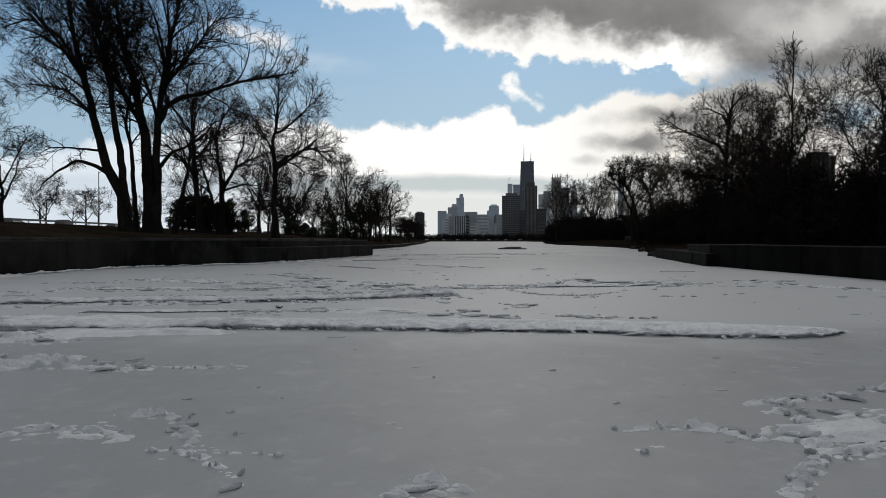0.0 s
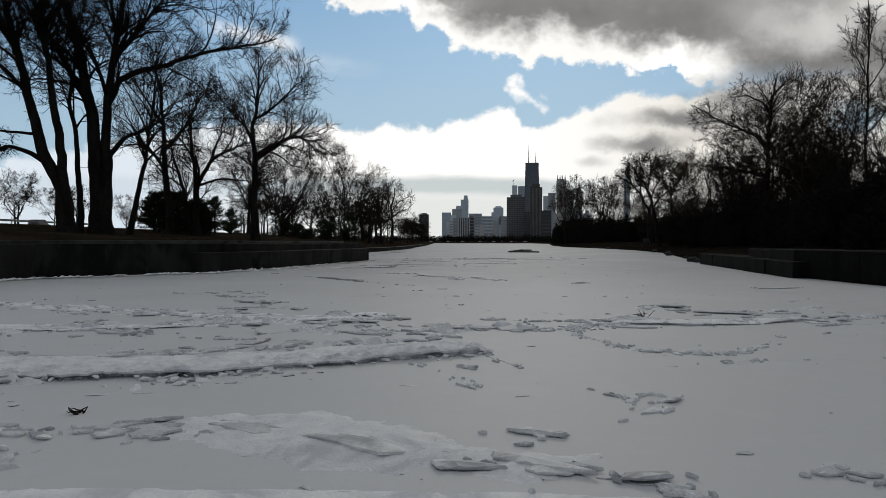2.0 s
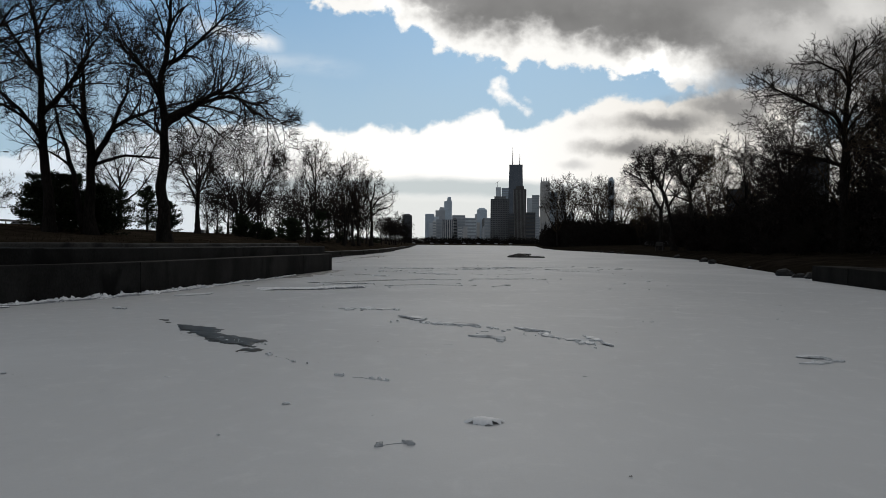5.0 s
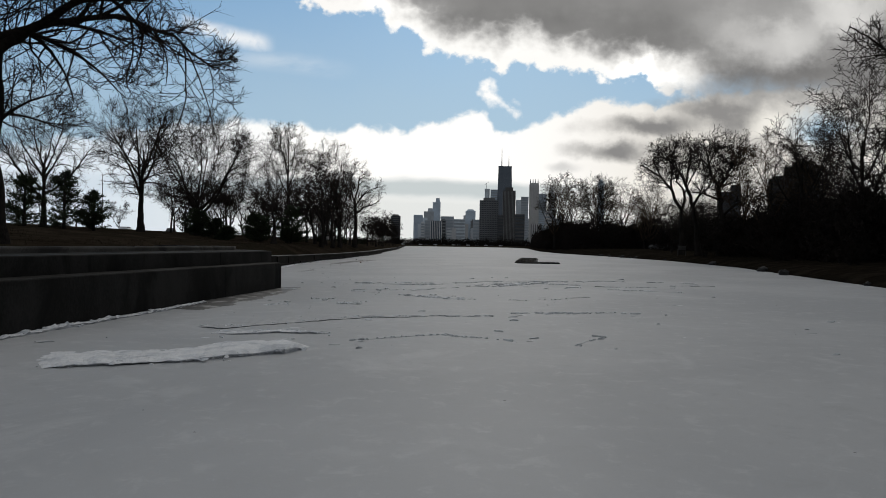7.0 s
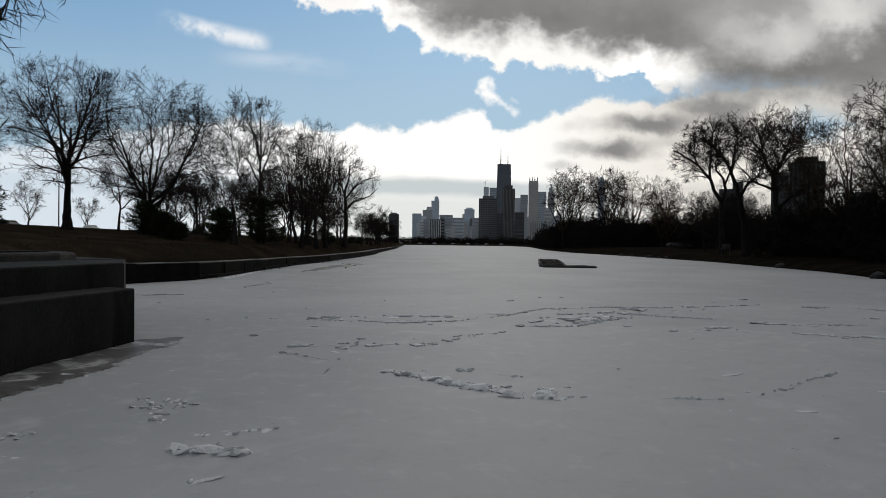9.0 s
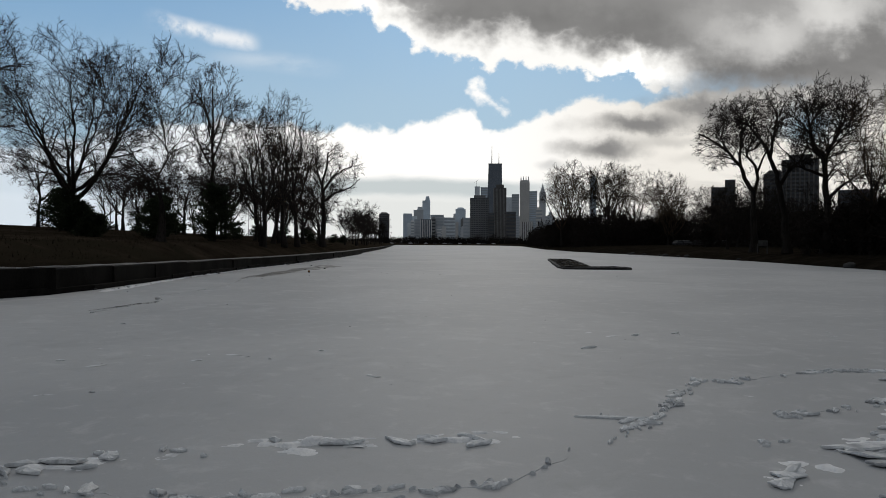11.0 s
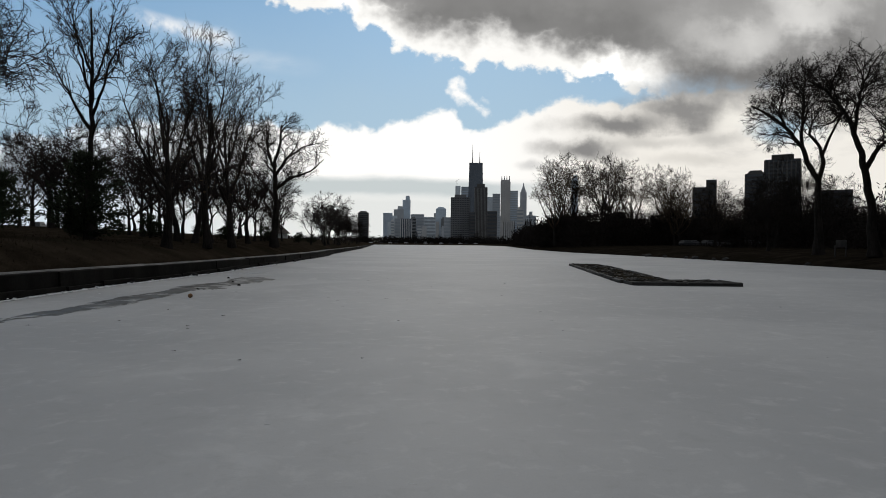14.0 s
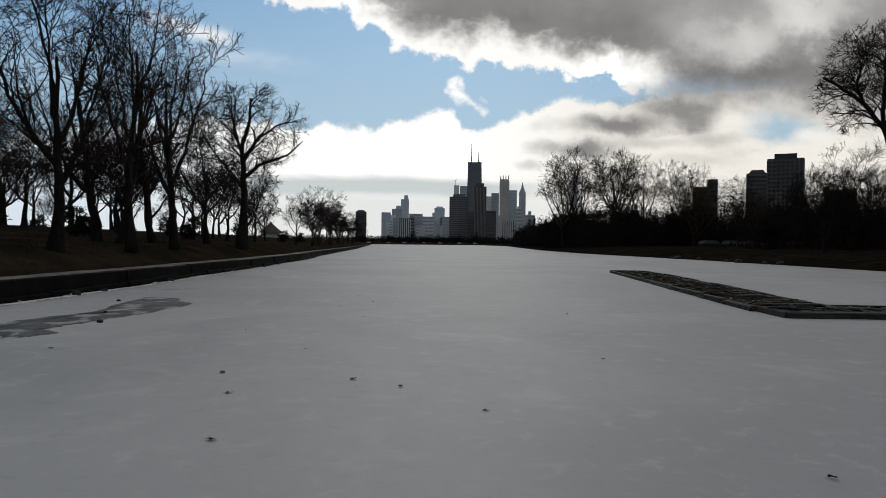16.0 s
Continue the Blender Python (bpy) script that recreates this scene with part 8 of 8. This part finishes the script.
slab_line([(1.63, 70.48), (2.73, 70.39), (3.9, 70.33), (5.01, 70.97), (5.73, 71.59), (6.66, 72.29)], 22, 0.05)
slab_line([(-1.41, 64.33), (-1.01, 64.41), (-0.54, 64.40), (-0.30, 64.52)], 14, 0.06)
slab_line([(0.08, 64.64), (0.56, 64.56), (1.18, 64.60), (1.79, 64.76)], 22, 0.07)
slab_line([(2.56, 65.58), (3.38, 65.81), (4.04, 65.92), (4.61, 65.87), (5.84, 66.17)], 26, 0.09)
crust([(0.08, 64.64), (0.56, 64.56), (1.18, 64.60), (1.79, 64.76)], 0.05, 0.03, 0.12)
crust([(2.56, 65.58), (3.38, 65.81), (4.04, 65.92), (4.61, 65.87), (5.84, 66.17)], 0.06, 0.035, 0.14)
slab((-11.12, 87.06), (-9.67, 87.5), 0.4)
slab_line([(-3.08, 74.05), (-1.9, 73.18), (-2.03, 71.92), (-1.72, 75.96)], 14, 0.06)
slab_line([(-0.47, 75.04), (1.16, 76.99), (1.71, 77.02)], 8, 0.15)
patch([(-6.26, 66.88), (-6.28, 67.45), (-6.24, 68.29), (-5.98, 68.72), (-5.88, 69.68), (-5.78, 70.98), (-5.69, 71.83), (-5.6, 72.81), (-5.55, 73.93), (-5.45, 75.2), (-5.7, 76.0), (-6.5, 75.6), (-6.7, 74.1), (-7.1, 71.9), (-7.5, 69.5), (-8.1, 66.0), (-6.9, 65.4)], 'wet')
slab_line([(-8.14, 90.98), (-8.27, 91.78), (-8.02, 94.22), (-7.72, 94.65), (-7.84, 95.4), (-8.33, 96.58), (-8.57, 97.57), (-8.22, 98.12), (-8.03, 99.33), (-7.89, 100.92), (-7.71, 102.82), (-7.99, 105.38), (-8.24, 107.56)], 18, 0.05)
patch([(-8.6, 92.2), (-8.05, 94.05), (-7.70, 94.55), (-7.80, 95.45), (-8.3, 96.6), (-8.5, 96.6), (-7.95, 95.35), (-7.85, 94.75), (-8.15, 94.35)], 'wet')
slab_line([(3.14, 80.27), (3.38, 80.29)], 5, 0.07)
patch([(-8.63, 106.5), (-8.63, 110.66), (-8.45, 112.37), (-8.43, 114.17), (-8.32, 116.37), (-7.91, 117.66), (-8.26, 120.72), (-7.65, 122.61), (-7.17, 124.1), (-7.38, 128.64), (-6.13, 128.16), (-5.07, 126.11), (-5.33, 123.77), (-5.98, 122.11), (-6.38, 120.8), (-6.73, 119.15), (-6.93, 117.03), (-7.0, 115.23), (-7.1, 113.7), (-7.2, 112.37), (-7.5, 111.2), (-8.2, 109.0)], 'wet')
patch([(-8.69, 109.3), (-8.63, 110.4), (-8.42, 111.36), (-8.25, 112.62), (-8.22, 114.48), (-8.09, 116.49), (-7.93, 118.95), (-7.63, 121.65), (-6.94, 123.68), (-5.95, 123.73), (-6.8, 123.1), (-7.35, 121.3), (-7.6, 118.8), (-7.85, 116.4), (-8.02, 114.4), (-8.08, 112.7), (-8.3, 111.3), (-8.5, 110.3)], 'water')
patch([(-6.48, 118.55), (-6.01, 119.7), (-7.17, 121.11), (-7.12, 119.72)], 'wet')
slab_line([(-8.29, 131.51), (-7.11, 132.48), (-5.21, 135.05), (-4.22, 142.35)], 11, 0.06)
slab_line([(-14.55, 158.24), (-12.37, 166.02), (-6.07, 173.24)], 8, 0.24)
for y0, y1, count, most in [(7, 15, 420, 0.07), (15, 36, 800, 0.12), (36, 52, 110, 0.08), (58, 88, 800, 0.16), (88, 130, 160, 0.06)]:
    for _ in range(count):
        x, y = ice_rng.uniform(-13, 13), ice_rng.uniform(y0, y1)
        if wobble(x, y * 1.6, 0.35, 21.0) + 0.6 * wobble(x, y, 1.3, 9.0) > 0.12:
            w = most * ice_rng.uniform(0.15, 1.0) ** 1.5
            crumb(ice_rng.choice(PLATES if ice_rng.random() < 0.75 else CHUNKS), pose(x, y, -0.002, 0, ice_rng.uniform(-5, 5), ice_rng.gauss(0, 25)) @ Matrix.Diagonal((w * ice_rng.uniform(1.2, 3.5) + 0.02, w, 0.5 * w + 0.05, 1)))
tagged(new("ice_crumbs", mesh_from("ice_crumbs", SMALL["verts"], SMALL["faces"], SLAB)), "fine splinters and crumbs of broken ice", "ice", kind="stuff")
